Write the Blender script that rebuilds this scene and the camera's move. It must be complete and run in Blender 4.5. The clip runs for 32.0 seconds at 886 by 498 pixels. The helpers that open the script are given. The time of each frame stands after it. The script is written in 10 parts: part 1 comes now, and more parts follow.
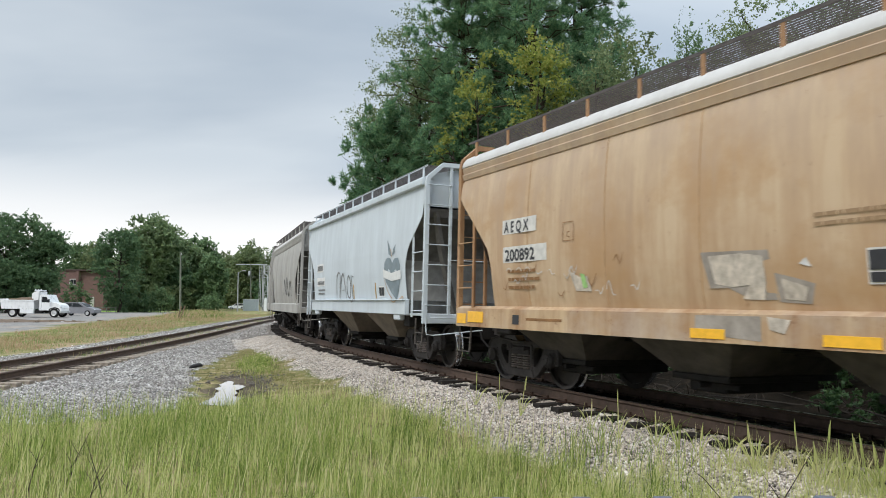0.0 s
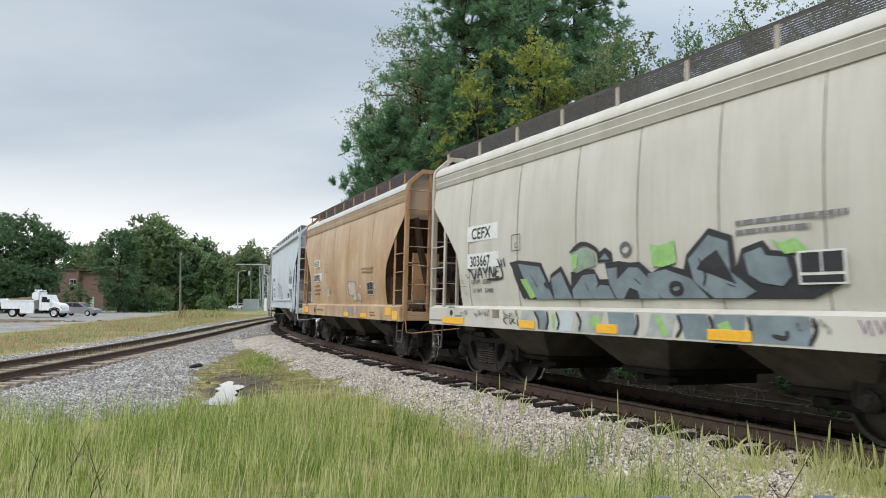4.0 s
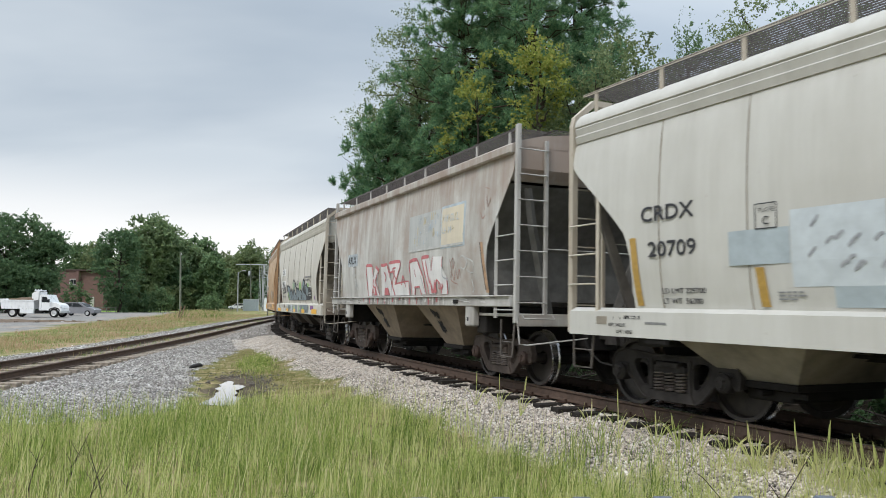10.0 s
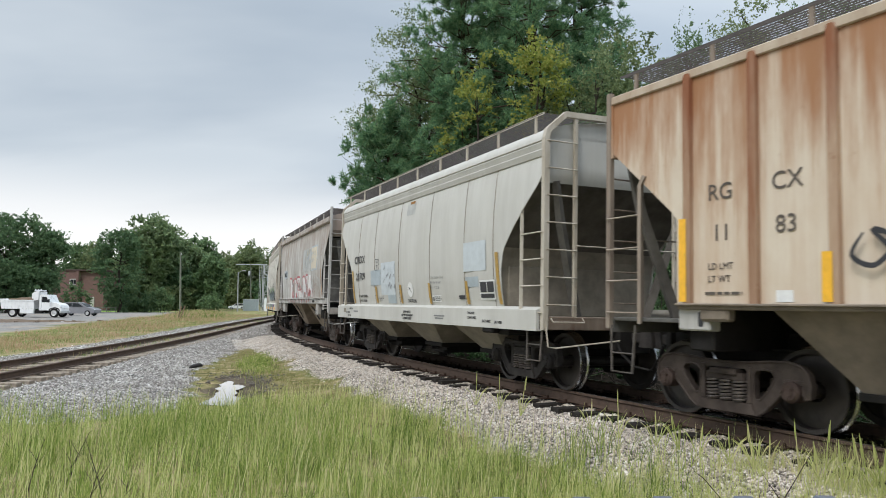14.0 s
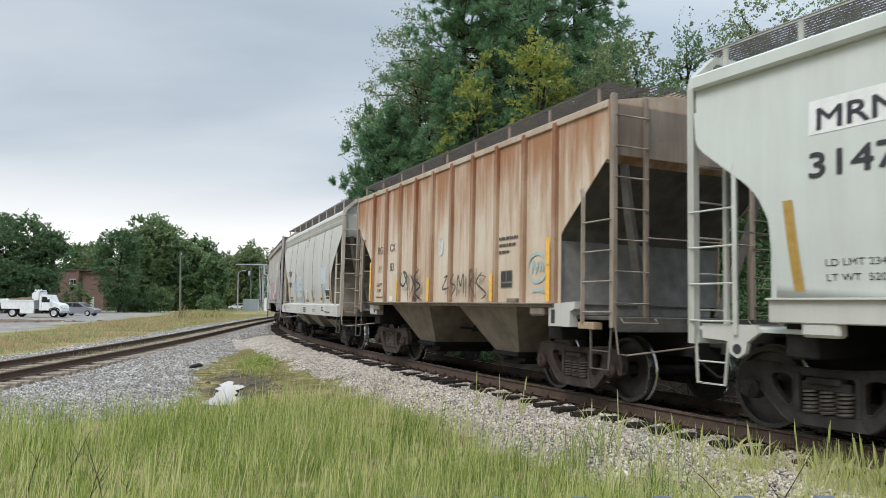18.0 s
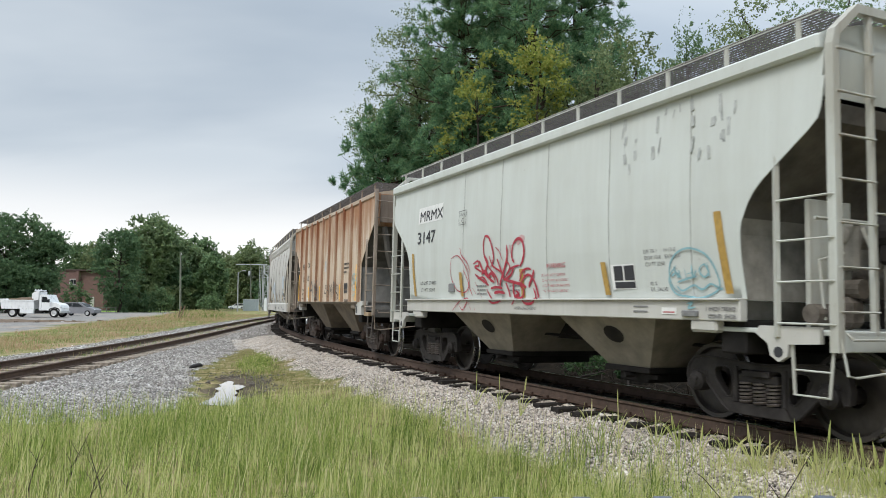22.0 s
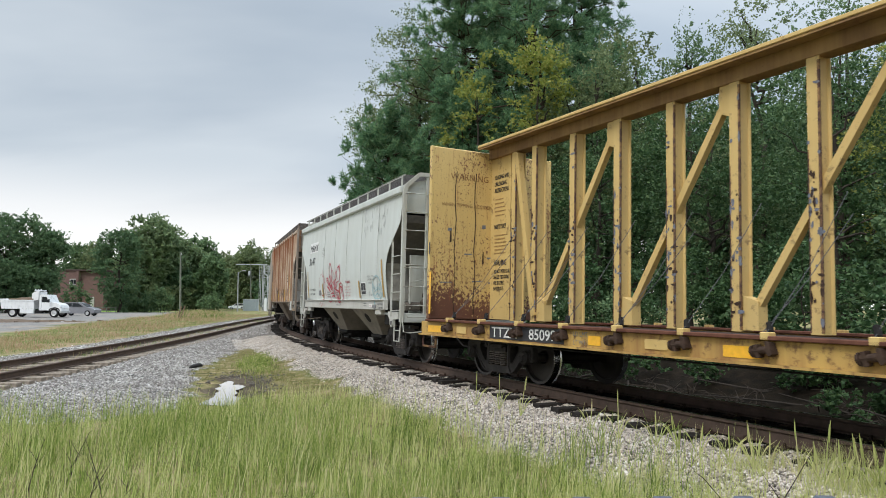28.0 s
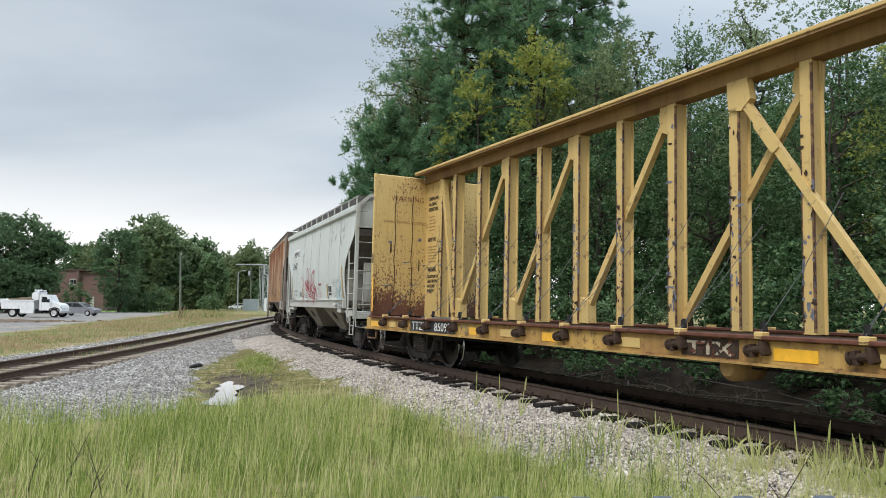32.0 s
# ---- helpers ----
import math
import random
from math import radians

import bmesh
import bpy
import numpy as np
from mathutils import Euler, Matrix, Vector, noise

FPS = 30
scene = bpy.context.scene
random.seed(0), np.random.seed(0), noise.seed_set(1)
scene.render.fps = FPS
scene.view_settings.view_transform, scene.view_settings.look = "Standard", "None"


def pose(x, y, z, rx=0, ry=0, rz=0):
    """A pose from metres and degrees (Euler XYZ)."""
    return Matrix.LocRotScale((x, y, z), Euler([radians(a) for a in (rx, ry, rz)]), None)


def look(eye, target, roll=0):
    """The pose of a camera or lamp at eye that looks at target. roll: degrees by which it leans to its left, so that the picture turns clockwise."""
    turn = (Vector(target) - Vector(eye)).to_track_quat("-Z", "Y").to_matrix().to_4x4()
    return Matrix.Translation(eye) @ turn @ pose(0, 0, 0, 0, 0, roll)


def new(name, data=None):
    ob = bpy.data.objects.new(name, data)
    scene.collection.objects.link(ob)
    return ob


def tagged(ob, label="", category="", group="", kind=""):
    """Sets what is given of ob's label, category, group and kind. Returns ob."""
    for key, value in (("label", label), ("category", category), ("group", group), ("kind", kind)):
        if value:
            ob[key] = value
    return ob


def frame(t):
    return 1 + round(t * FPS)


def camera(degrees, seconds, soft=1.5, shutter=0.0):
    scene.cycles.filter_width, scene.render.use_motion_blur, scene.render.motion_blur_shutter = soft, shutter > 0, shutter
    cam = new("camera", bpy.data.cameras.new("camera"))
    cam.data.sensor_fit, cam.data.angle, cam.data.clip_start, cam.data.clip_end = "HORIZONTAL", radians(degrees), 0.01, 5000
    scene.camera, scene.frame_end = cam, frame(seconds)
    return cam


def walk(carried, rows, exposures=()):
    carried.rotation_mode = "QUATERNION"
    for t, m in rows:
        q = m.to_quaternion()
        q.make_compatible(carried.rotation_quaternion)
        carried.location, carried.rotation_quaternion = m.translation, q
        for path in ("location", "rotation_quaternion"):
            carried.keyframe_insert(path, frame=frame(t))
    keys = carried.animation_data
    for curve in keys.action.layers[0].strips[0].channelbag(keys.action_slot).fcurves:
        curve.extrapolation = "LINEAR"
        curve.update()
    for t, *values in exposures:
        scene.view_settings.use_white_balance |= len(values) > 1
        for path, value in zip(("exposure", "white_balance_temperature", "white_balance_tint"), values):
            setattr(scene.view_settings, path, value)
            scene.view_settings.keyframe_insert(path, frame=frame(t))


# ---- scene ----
from mathutils import geometry

# ---------------------------------------------------------------- camera
EYE_Z = 1.3575
cam = camera(61.86, 32.0, soft=0.9, shutter=0.4)
CAM = pose(0, 0, EYE_Z, 90 + 4.281, 0, 0) @ pose(0, 0, 0, 0, 0, 0.65)
walk(cam, [(0, CAM), (32, CAM)], exposures=[(0, 0.1), (32, 0.1)])

# ---------------------------------------------------------------- world and sun
SUN_EL, SUN_ROT = radians(52), radians(215)
world = bpy.data.worlds.new("overcast")
scene.world = world
world.use_nodes = True
wt = world.node_tree
wt.nodes.clear()


def wn(kind, **kw):
    n = wt.nodes.new(kind)
    for k, v in kw.items():
        n.inputs[k.replace("_", " ")].default_value = v
    return n


w_out = wn("ShaderNodeOutputWorld")
w_bg = wn("ShaderNodeBackground", Strength=1.0)
w_sky = wn("ShaderNodeTexSky")
w_sky.sky_type, w_sky.sun_disc, w_sky.sun_elevation, w_sky.sun_rotation = "NISHITA", False, SUN_EL, SUN_ROT
w_tc = wn("ShaderNodeTexCoord")
w_sep = wn("ShaderNodeSeparateXYZ")
wt.links.new(w_tc.outputs["Generated"], w_sep.inputs[0])
w_zz = wt.nodes.new("ShaderNodeMath")
w_zz.operation = "MAXIMUM"
w_zz.inputs[1].default_value = 0.0
wt.links.new(w_sep.outputs["Z"], w_zz.inputs[0])
w_den = wt.nodes.new("ShaderNodeMath")
w_den.operation = "ADD"
w_den.inputs[1].default_value = 0.16
wt.links.new(w_zz.outputs[0], w_den.inputs[0])
w_dx = wt.nodes.new("ShaderNodeMath")
w_dx.operation = "DIVIDE"
w_dy = wt.nodes.new("ShaderNodeMath")
w_dy.operation = "DIVIDE"
wt.links.new(w_sep.outputs["X"], w_dx.inputs[0])
wt.links.new(w_den.outputs[0], w_dx.inputs[1])
wt.links.new(w_sep.outputs["Y"], w_dy.inputs[0])
wt.links.new(w_den.outputs[0], w_dy.inputs[1])
w_cmb = wn("ShaderNodeCombineXYZ")
wt.links.new(w_dx.outputs[0], w_cmb.inputs[0])
wt.links.new(w_dy.outputs[0], w_cmb.inputs[1])
w_map = wn("ShaderNodeMapping")
w_map.inputs["Location"].default_value = (2.7, 1.3, 0)
w_map.inputs["Scale"].default_value = (0.55, 1.0, 1)
wt.links.new(w_cmb.outputs[0], w_map.inputs["Vector"])
w_no = wn("ShaderNodeTexNoise", Scale=0.75, Detail=5.0, Roughness=0.5, Distortion=0.25)
wt.links.new(w_map.outputs[0], w_no.inputs["Vector"])
w_ramp = wt.nodes.new("ShaderNodeValToRGB")
w_ramp.color_ramp.elements[0].position, w_ramp.color_ramp.elements[0].color = 0.35, (0.43, 0.52, 0.625, 1)
w_ramp.color_ramp.elements[1].position, w_ramp.color_ramp.elements[1].color = 0.64, (0.72, 0.795, 0.865, 1)
wt.links.new(w_no.outputs["Fac"], w_ramp.inputs[0])
w_hz = wt.nodes.new("ShaderNodeMapRange")
w_hz.inputs["From Min"].default_value, w_hz.inputs["From Max"].default_value = 0.07, 0.19
w_hz.inputs["To Min"].default_value, w_hz.inputs["To Max"].default_value = 1.0, 0.0
w_hz.interpolation_type = "SMOOTHSTEP"
wt.links.new(w_sep.outputs["Z"], w_hz.inputs["Value"])
w_mx = wt.nodes.new("ShaderNodeMix")
w_mx.data_type = "RGBA"
w_mx.inputs["B"].default_value = (1.15, 1.15, 1.15, 1)
wt.links.new(w_hz.outputs[0], w_mx.inputs["Factor"])
wt.links.new(w_ramp.outputs[0], w_mx.inputs["A"])
w_sc = wt.nodes.new("ShaderNodeMix")
w_sc.data_type, w_sc.blend_type = "RGBA", "MULTIPLY"
w_sc.inputs["Factor"].default_value = 1.0
w_sc.inputs["B"].default_value = (0.1, 0.1, 0.1, 1)
wt.links.new(w_sky.outputs[0], w_sc.inputs["A"])
w_fin = wt.nodes.new("ShaderNodeMix")
w_fin.data_type = "RGBA"
w_fin.inputs["Factor"].default_value = 0.93
wt.links.new(w_sc.outputs["Result"], w_fin.inputs["A"])
wt.links.new(w_mx.outputs["Result"], w_fin.inputs["B"])
w_up = wt.nodes.new("ShaderNodeMapRange")
w_up.inputs["From Min"].default_value, w_up.inputs["From Max"].default_value = 0.36, 0.85
w_up.inputs["To Min"].default_value, w_up.inputs["To Max"].default_value = 0.89, 2.4
w_up.interpolation_type = "SMOOTHSTEP"
wt.links.new(w_sep.outputs["Z"], w_up.inputs["Value"])
w_side = wt.nodes.new("ShaderNodeMapRange")
w_side.inputs["From Min"].default_value, w_side.inputs["From Max"].default_value = -0.3, 0.35
w_side.inputs["To Min"].default_value, w_side.inputs["To Max"].default_value = 0.98, 1.17
w_side.interpolation_type = "SMOOTHSTEP"
wt.links.new(w_sep.outputs["X"], w_side.inputs["Value"])
w_str = wt.nodes.new("ShaderNodeMath")
w_str.operation = "MULTIPLY"
wt.links.new(w_up.outputs[0], w_str.inputs[0])
wt.links.new(w_side.outputs[0], w_str.inputs[1])
wt.links.new(w_str.outputs[0], w_bg.inputs["Strength"])
wt.links.new(w_fin.outputs["Result"], w_bg.inputs["Color"])
wt.links.new(w_bg.outputs[0], w_out.inputs[0])

sun_data = bpy.data.lights.new("sun", "SUN")
sun_data.energy, sun_data.angle, sun_data.color = 2.1, radians(25), (1.0, 0.97, 0.92)
sun = new("sun", sun_data)
sun.matrix_world = look((-30, -40, 60), (0, 0, 0))

# ---------------------------------------------------------------- materials
MATS = {}


def nodes_of(name):
    m = bpy.data.materials.new(name)
    m.use_nodes = True
    return m, m.node_tree, m.node_tree.nodes["Principled BSDF"]


def tex(t, kind, vec=None, **kw):
    n = t.nodes.new(kind)
    for k, v in kw.items():
        n.inputs[k].default_value = v
    if vec is not None:
        t.links.new(vec, n.inputs["Vector"])
    return n


def mapped(t, scale=(1, 1, 1), out="Object"):
    c = t.nodes.new("ShaderNodeTexCoord")
    m = t.nodes.new("ShaderNodeMapping")
    m.inputs["Scale"].default_value = scale
    t.links.new(c.outputs[out], m.inputs["Vector"])
    return m.outputs[0]


def ramp(t, fac, stops):
    r = t.nodes.new("ShaderNodeValToRGB")
    e = r.color_ramp.elements
    while len(e) < len(stops):
        e.new(0.5)
    for i, (p, c) in enumerate(stops):
        e[i].position = p
        e[i].color = (*c, 1) if len(c) == 3 else c
    t.links.new(fac, r.inputs[0])
    return r.outputs[0]


def mixc(t, fac, a, b, mode="MIX"):
    m = t.nodes.new("ShaderNodeMix")
    m.data_type, m.blend_type = "RGBA", mode
    for sock, v in (("Factor", fac), ("A", a), ("B", b)):
        if isinstance(v, (int, float)):
            m.inputs[sock].default_value = v
        elif isinstance(v, tuple):
            m.inputs[sock].default_value = (*v, 1)
        else:
            t.links.new(v, m.inputs[sock])
    return m.outputs["Result"]


def mth(t, op, a, b=0.0, clamp=False):
    m = t.nodes.new("ShaderNodeMath")
    m.operation, m.use_clamp = op, clamp
    for i, v in enumerate((a, b)):
        if isinstance(v, (int, float)):
            m.inputs[i].default_value = v
        else:
            t.links.new(v, m.inputs[i])
    return m.outputs[0]


def bump(t, b, height, strength=0.3, dist=0.01):
    n = t.nodes.new("ShaderNodeBump")
    n.inputs["Strength"].default_value, n.inputs["Distance"].default_value = strength, dist
    t.links.new(height, n.inputs["Height"])
    t.links.new(n.outputs[0], b.inputs["Normal"])


def plain(name, col, rough=0.6, metal=0.0, var=0.25, scale=6.0, bmp=0.15, spec=None):
    """A worn painted or bare surface with grain at two scales."""
    if name in MATS:
        return MATS[name]
    m, t, b = nodes_of(name)
    v = mapped(t)
    n1 = tex(t, "ShaderNodeTexNoise", v, Scale=scale, Detail=6.0, Roughness=0.6)
    n2 = tex(t, "ShaderNodeTexNoise", v, Scale=scale * 9, Detail=3.0)
    dark = tuple(c * (1 - var) for c in col)
    lite = tuple(min(1, c * (1 + var * 0.6)) for c in col)
    c1 = ramp(t, n1.outputs["Fac"], [(0.3, dark), (0.7, lite)])
    c2 = mixc(t, mth(t, "MULTIPLY", n2.outputs["Fac"], 0.25), c1, dark)
    t.links.new(c2, b.inputs["Base Color"])
    b.inputs["Metallic"].default_value = metal
    b.inputs["Specular IOR Level"].default_value = (0.12 if rough > 0.62 else 0.5) if spec is None else spec
    r = mth(t, "ADD", mth(t, "MULTIPLY", n1.outputs["Fac"], 0.3), rough - 0.15, True)
    t.links.new(r, b.inputs["Roughness"])
    if bmp:
        bump(t, b, n2.outputs["Fac"], bmp, 0.01)
    MATS[name] = m
    return m


def carpaint(name, base, grime, streak=0.5, rust=0.1, rustcol=(0.16, 0.06, 0.025), top=0.0, topcol=(0.2, 0.09, 0.04), rough=0.45, patch=0.0, patchcol=(0.4, 0.4, 0.4)):
    """Weathered freight-car paint: vertical streaks, blotches, rust spots and a stain that runs down from the eave."""
    m, t, b = nodes_of(name)
    o = mapped(t)
    st = tex(t, "ShaderNodeTexNoise", mapped(t, (1.3, 1.3, 0.22)), Scale=1.5, Detail=6.0, Roughness=0.62)
    st2 = tex(t, "ShaderNodeTexNoise", mapped(t, (9, 9, 0.35)), Scale=1.4, Detail=4.0, Roughness=0.6)
    bl = tex(t, "ShaderNodeTexNoise", o, Scale=0.7, Detail=7.0, Roughness=0.6)
    sp = tex(t, "ShaderNodeTexNoise", o, Scale=7.0, Detail=8.0, Roughness=0.7)
    fine = tex(t, "ShaderNodeTexNoise", o, Scale=60.0, Detail=3.0)
    s = mth(t, "ADD", mth(t, "MULTIPLY", st.outputs["Fac"], 0.76), mth(t, "MULTIPLY", st2.outputs["Fac"], 0.24))
    f1 = ramp(t, s, [(0.42, (0, 0, 0)), (0.66, (1, 1, 1))])
    c = mixc(t, mth(t, "MULTIPLY", f1, streak), base, grime)
    f2 = ramp(t, bl.outputs["Fac"], [(0.45, (0, 0, 0)), (0.7, (1, 1, 1))])
    c = mixc(t, mth(t, "MULTIPLY", f2, streak * 0.6), c, grime)
    if patch:
        pn = tex(t, "ShaderNodeTexNoise", mapped(t, (0.5, 0.5, 0.6)), Scale=1.3, Detail=6.0, Roughness=0.65)
        f = ramp(t, pn.outputs["Fac"], [(0.47, (0, 0, 0)), (0.62, (1, 1, 1))])
        c = mixc(t, mth(t, "MULTIPLY", f, patch), c, patchcol)
    if top:
        sep = t.nodes.new("ShaderNodeSeparateXYZ")
        t.links.new(o, sep.inputs[0])
        g = t.nodes.new("ShaderNodeMapRange")
        g.inputs["From Min"].default_value, g.inputs["From Max"].default_value = 1.7, 4.3
        t.links.new(sep.outputs["Z"], g.inputs["Value"])
        run = mth(t, "ADD", g.outputs[0], mth(t, "MULTIPLY", mth(t, "SUBTRACT", s, 0.5), 2.6))
        f = ramp(t, run, [(0.35, (0, 0, 0)), (0.95, (1, 1, 1))])
        c = mixc(t, mth(t, "MULTIPLY", f, top), c, topcol)
    f3 = ramp(t, sp.outputs["Fac"], [(0.66 - rust * 0.25, (0, 0, 0)), (0.74 - rust * 0.2, (1, 1, 1))])
    c = mixc(t, mth(t, "MULTIPLY", f3, min(1.0, 0.3 + rust)), c, rustcol)
    c = mixc(t, mth(t, "MULTIPLY", fine.outputs["Fac"], 0.12), c, grime)
    t.links.new(c, b.inputs["Base Color"])
    t.links.new(mth(t, "ADD", mth(t, "MULTIPLY", s, 0.5), rough - 0.1, True), b.inputs["Roughness"])
    b.inputs["Specular IOR Level"].default_value = 0.35
    bump(t, b, mth(t, "ADD", bl.outputs["Fac"], mth(t, "MULTIPLY", fine.outputs["Fac"], 0.06)), 0.25, 0.03)
    MATS[name] = m
    return m


def leafmat(name, stops, trans=0.3):
    m, t, b = nodes_of(name)
    g = t.nodes.new("ShaderNodeNewGeometry")
    n = tex(t, "ShaderNodeTexNoise", mapped(t), Scale=0.55, Detail=4.0)
    n2 = tex(t, "ShaderNodeTexNoise", mapped(t), Scale=3.2, Detail=3.0)
    f = mth(t, "ADD", mth(t, "MULTIPLY", g.outputs["Random Per Island"], 0.46), mth(t, "MULTIPLY", mth(t, "ADD", n.outputs["Fac"], n2.outputs["Fac"]), 0.27))
    c = ramp(t, f, stops)
    t.links.new(c, b.inputs["Base Color"])
    b.inputs["Roughness"].default_value = 0.6
    b.inputs["Specular IOR Level"].default_value = 0.25
    tr = t.nodes.new("ShaderNodeBsdfTranslucent")
    t.links.new(c, tr.inputs["Color"])
    mx = t.nodes.new("ShaderNodeMixShader")
    mx.inputs[0].default_value = trans
    t.links.new(b.outputs[0], mx.inputs[1])
    t.links.new(tr.outputs[0], mx.inputs[2])
    t.links.new(mx.outputs[0], t.nodes["Material Output"].inputs[0])
    MATS[name] = m
    return m


STEEL_DARK = plain("grimy_truck_steel", (0.048, 0.043, 0.041), 0.66, 0.1, 0.5, 5, 0.3)
WHEEL = plain("rolled_wheel_steel", (0.045, 0.038, 0.034), 0.5, 0.4, 0.45, 8, 0.2)
TREAD = plain("polished_tread", (0.5, 0.5, 0.5), 0.22, 1.0, 0.2, 10, 0.05)
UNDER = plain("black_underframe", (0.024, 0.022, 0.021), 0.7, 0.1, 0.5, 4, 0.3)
SPRING = plain("spring_steel", (0.13, 0.11, 0.10), 0.5, 0.4, 0.5, 12, 0.2)
STEPIRON = plain("grimy_step_iron", (0.115, 0.10, 0.088), 0.6, 0.2, 0.4, 9, 0.1)
GRATE = plain("galvanised_grating", (0.13, 0.115, 0.11), 0.6, 0.4, 0.3, 9, 0.1)
YELLOW = plain("reflective_yellow", (0.85, 0.45, 0.03), 0.35, 0.0, 0.15, 14, 0.05)
OLDYELLOW = plain("aged_yellow_stripe", (0.42, 0.26, 0.06), 0.5, 0.0, 0.3, 14, 0.05)
WHITEP = plain("white_stencil_paint", (0.72, 0.72, 0.70), 0.55, 0.0, 0.15, 10, 0.05)
BLACKP = plain("black_stencil_paint", (0.03, 0.03, 0.035), 0.55, 0.0, 0.3, 14, 0.05)
GREYP = plain("faded_grey_stencil", (0.20, 0.20, 0.20), 0.6, 0.0, 0.3, 14, 0.05)
REDP = plain("red_spray_paint", (0.40, 0.025, 0.05), 0.5, 0.0, 0.25, 12, 0.05)
CYANP = plain("teal_spray_paint", (0.24, 0.42, 0.46), 0.5, 0.0, 0.25, 12, 0.05)
GREENP = plain("green_spray_paint", (0.30, 0.52, 0.18), 0.5, 0.0, 0.25, 12, 0.05)
BLUEGREY = plain("blue_grey_spray_paint", (0.20, 0.25, 0.275), 0.5, 0.0, 0.3, 4, 0.05)
OLDWHITE = plain("chalky_faded_white", (0.60, 0.59, 0.57), 0.65, 0.0, 0.35, 5, 0.05)
FADEDRED = plain("faded_red_spray_paint", (0.50, 0.15, 0.16), 0.6, 0.0, 0.35, 7, 0.05)
PURPLEP = plain("purple_spray_paint", (0.20, 0.11, 0.24), 0.6, 0.0, 0.3, 7, 0.05)
PALEBLUE = plain("pale_blue_patch", (0.50, 0.545, 0.57), 0.5, 0.0, 0.15, 5, 0.05)

# ---------------------------------------------------------------- mesh helpers
class Geo:
    """A growing list of vertices and faces that becomes one mesh."""

    def __init__(self):
        self.v, self.f = [], []

    def add(self, vs, fs):
        k = len(self.v)
        self.v += [tuple(p) for p in vs]
        self.f += [tuple(i + k for i in f) for f in fs]
        return self

    def box(self, x0, x1, y0, y1, z0, z1, c=0.0):
        X, Y, Z = (min(x0, x1), max(x0, x1)), (min(y0, y1), max(y0, y1)), (min(z0, z1), max(z0, z1))
        if not c:
            vs = [(X[i], Y[j], Z[k]) for i in (0, 1) for j in (0, 1) for k in (0, 1)]
            return self.add(vs, [(0, 1, 3, 2), (4, 6, 7, 5), (0, 4, 5, 1), (2, 3, 7, 6), (0, 2, 6, 4), (1, 5, 7, 3)])
        vs, ix = [], {}
        for i in (0, 1):
            for j in (0, 1):
                for k in (0, 1):
                    p = (X[i], Y[j], Z[k])
                    s = (1 - 2 * i, 1 - 2 * j, 1 - 2 * k)
                    for a in range(3):
                        q = [p[n] + (s[n] * c if n != a else 0) for n in range(3)]
                        ix[i, j, k, a] = len(vs)
                        vs.append(q)
        fs = []
        for i in (0, 1):
            fs.append([ix[i, 0, 0, 0], ix[i, 1, 0, 0], ix[i, 1, 1, 0], ix[i, 0, 1, 0]])
            fs.append([ix[0, i, 0, 1], ix[1, i, 0, 1], ix[1, i, 1, 1], ix[0, i, 1, 1]])
            fs.append([ix[0, 0, i, 2], ix[1, 0, i, 2], ix[1, 1, i, 2], ix[0, 1, i, 2]])
            for j in (0, 1):
                fs.append([ix[i, j, 0, 0], ix[i, j, 1, 0], ix[i, j, 1, 1], ix[i, j, 0, 1]])
                fs.append([ix[i, 0, j, 0], ix[i, 1, j, 0], ix[i, 1, j, 2], ix[i, 0, j, 2]])
                fs.append([ix[0, i, j, 1], ix[1, i, j, 1], ix[1, i, j, 2], ix[0, i, j, 2]])
                for k in (0, 1):
                    fs.append([ix[i, j, k, 0], ix[i, j, k, 1], ix[i, j, k, 2]])
        return self.add(vs, fs)

    def tube(self, pts, r, n=6, square=False, caps=True):
        pts = [Vector(p) for p in pts]
        rs = r if isinstance(r, (list, tuple)) else [r] * len(pts)
        rings, side = [], None
        for i, p in enumerate(pts):
            d = (pts[min(i + 1, len(pts) - 1)] - pts[max(i - 1, 0)]).normalized()
            if side is None:
                side = d.cross(Vector((0, 0, 1)))
                if side.length < 0.05:
                    side = d.cross(Vector((0, 1, 0)))
            side = (side - d * side.dot(d)).normalized()
            up = side.cross(d)
            a0 = math.pi / 4 if square else 0
            m = 4 if square else n
            k = 1.414 if square else 1
            rings.append([p + (side * math.cos(a0 + 2 * math.pi * j / m) + up * math.sin(a0 + 2 * math.pi * j / m)) * rs[i] * k for j in range(m)])
        m = len(rings[0])
        vs = [q for ring in rings for q in ring]
        fs = [(i * m + j, i * m + (j + 1) % m, (i + 1) * m + (j + 1) % m, (i + 1) * m + j) for i in range(len(rings) - 1) for j in range(m)]
        if caps:
            fs += [tuple(reversed(range(m))), tuple((len(rings) - 1) * m + j for j in range(m))]
        return self.add(vs, fs)

    def cyl(self, p0, p1, r0, r1=None, n=12):
        return self.tube([p0, p1], [r0, r0 if r1 is None else r1], n)

    def prism(self, outline, y0, y1):
        """An outline of (x, z) pushed along y."""
        n = len(outline)
        vs = [(x, y0, z) for x, z in outline] + [(x, y1, z) for x, z in outline]
        fs = [tuple(range(n)), tuple(range(2 * n - 1, n - 1, -1))] + [(i, n + i, n + (i + 1) % n, (i + 1) % n) for i in range(n)]
        return self.add(vs, fs)

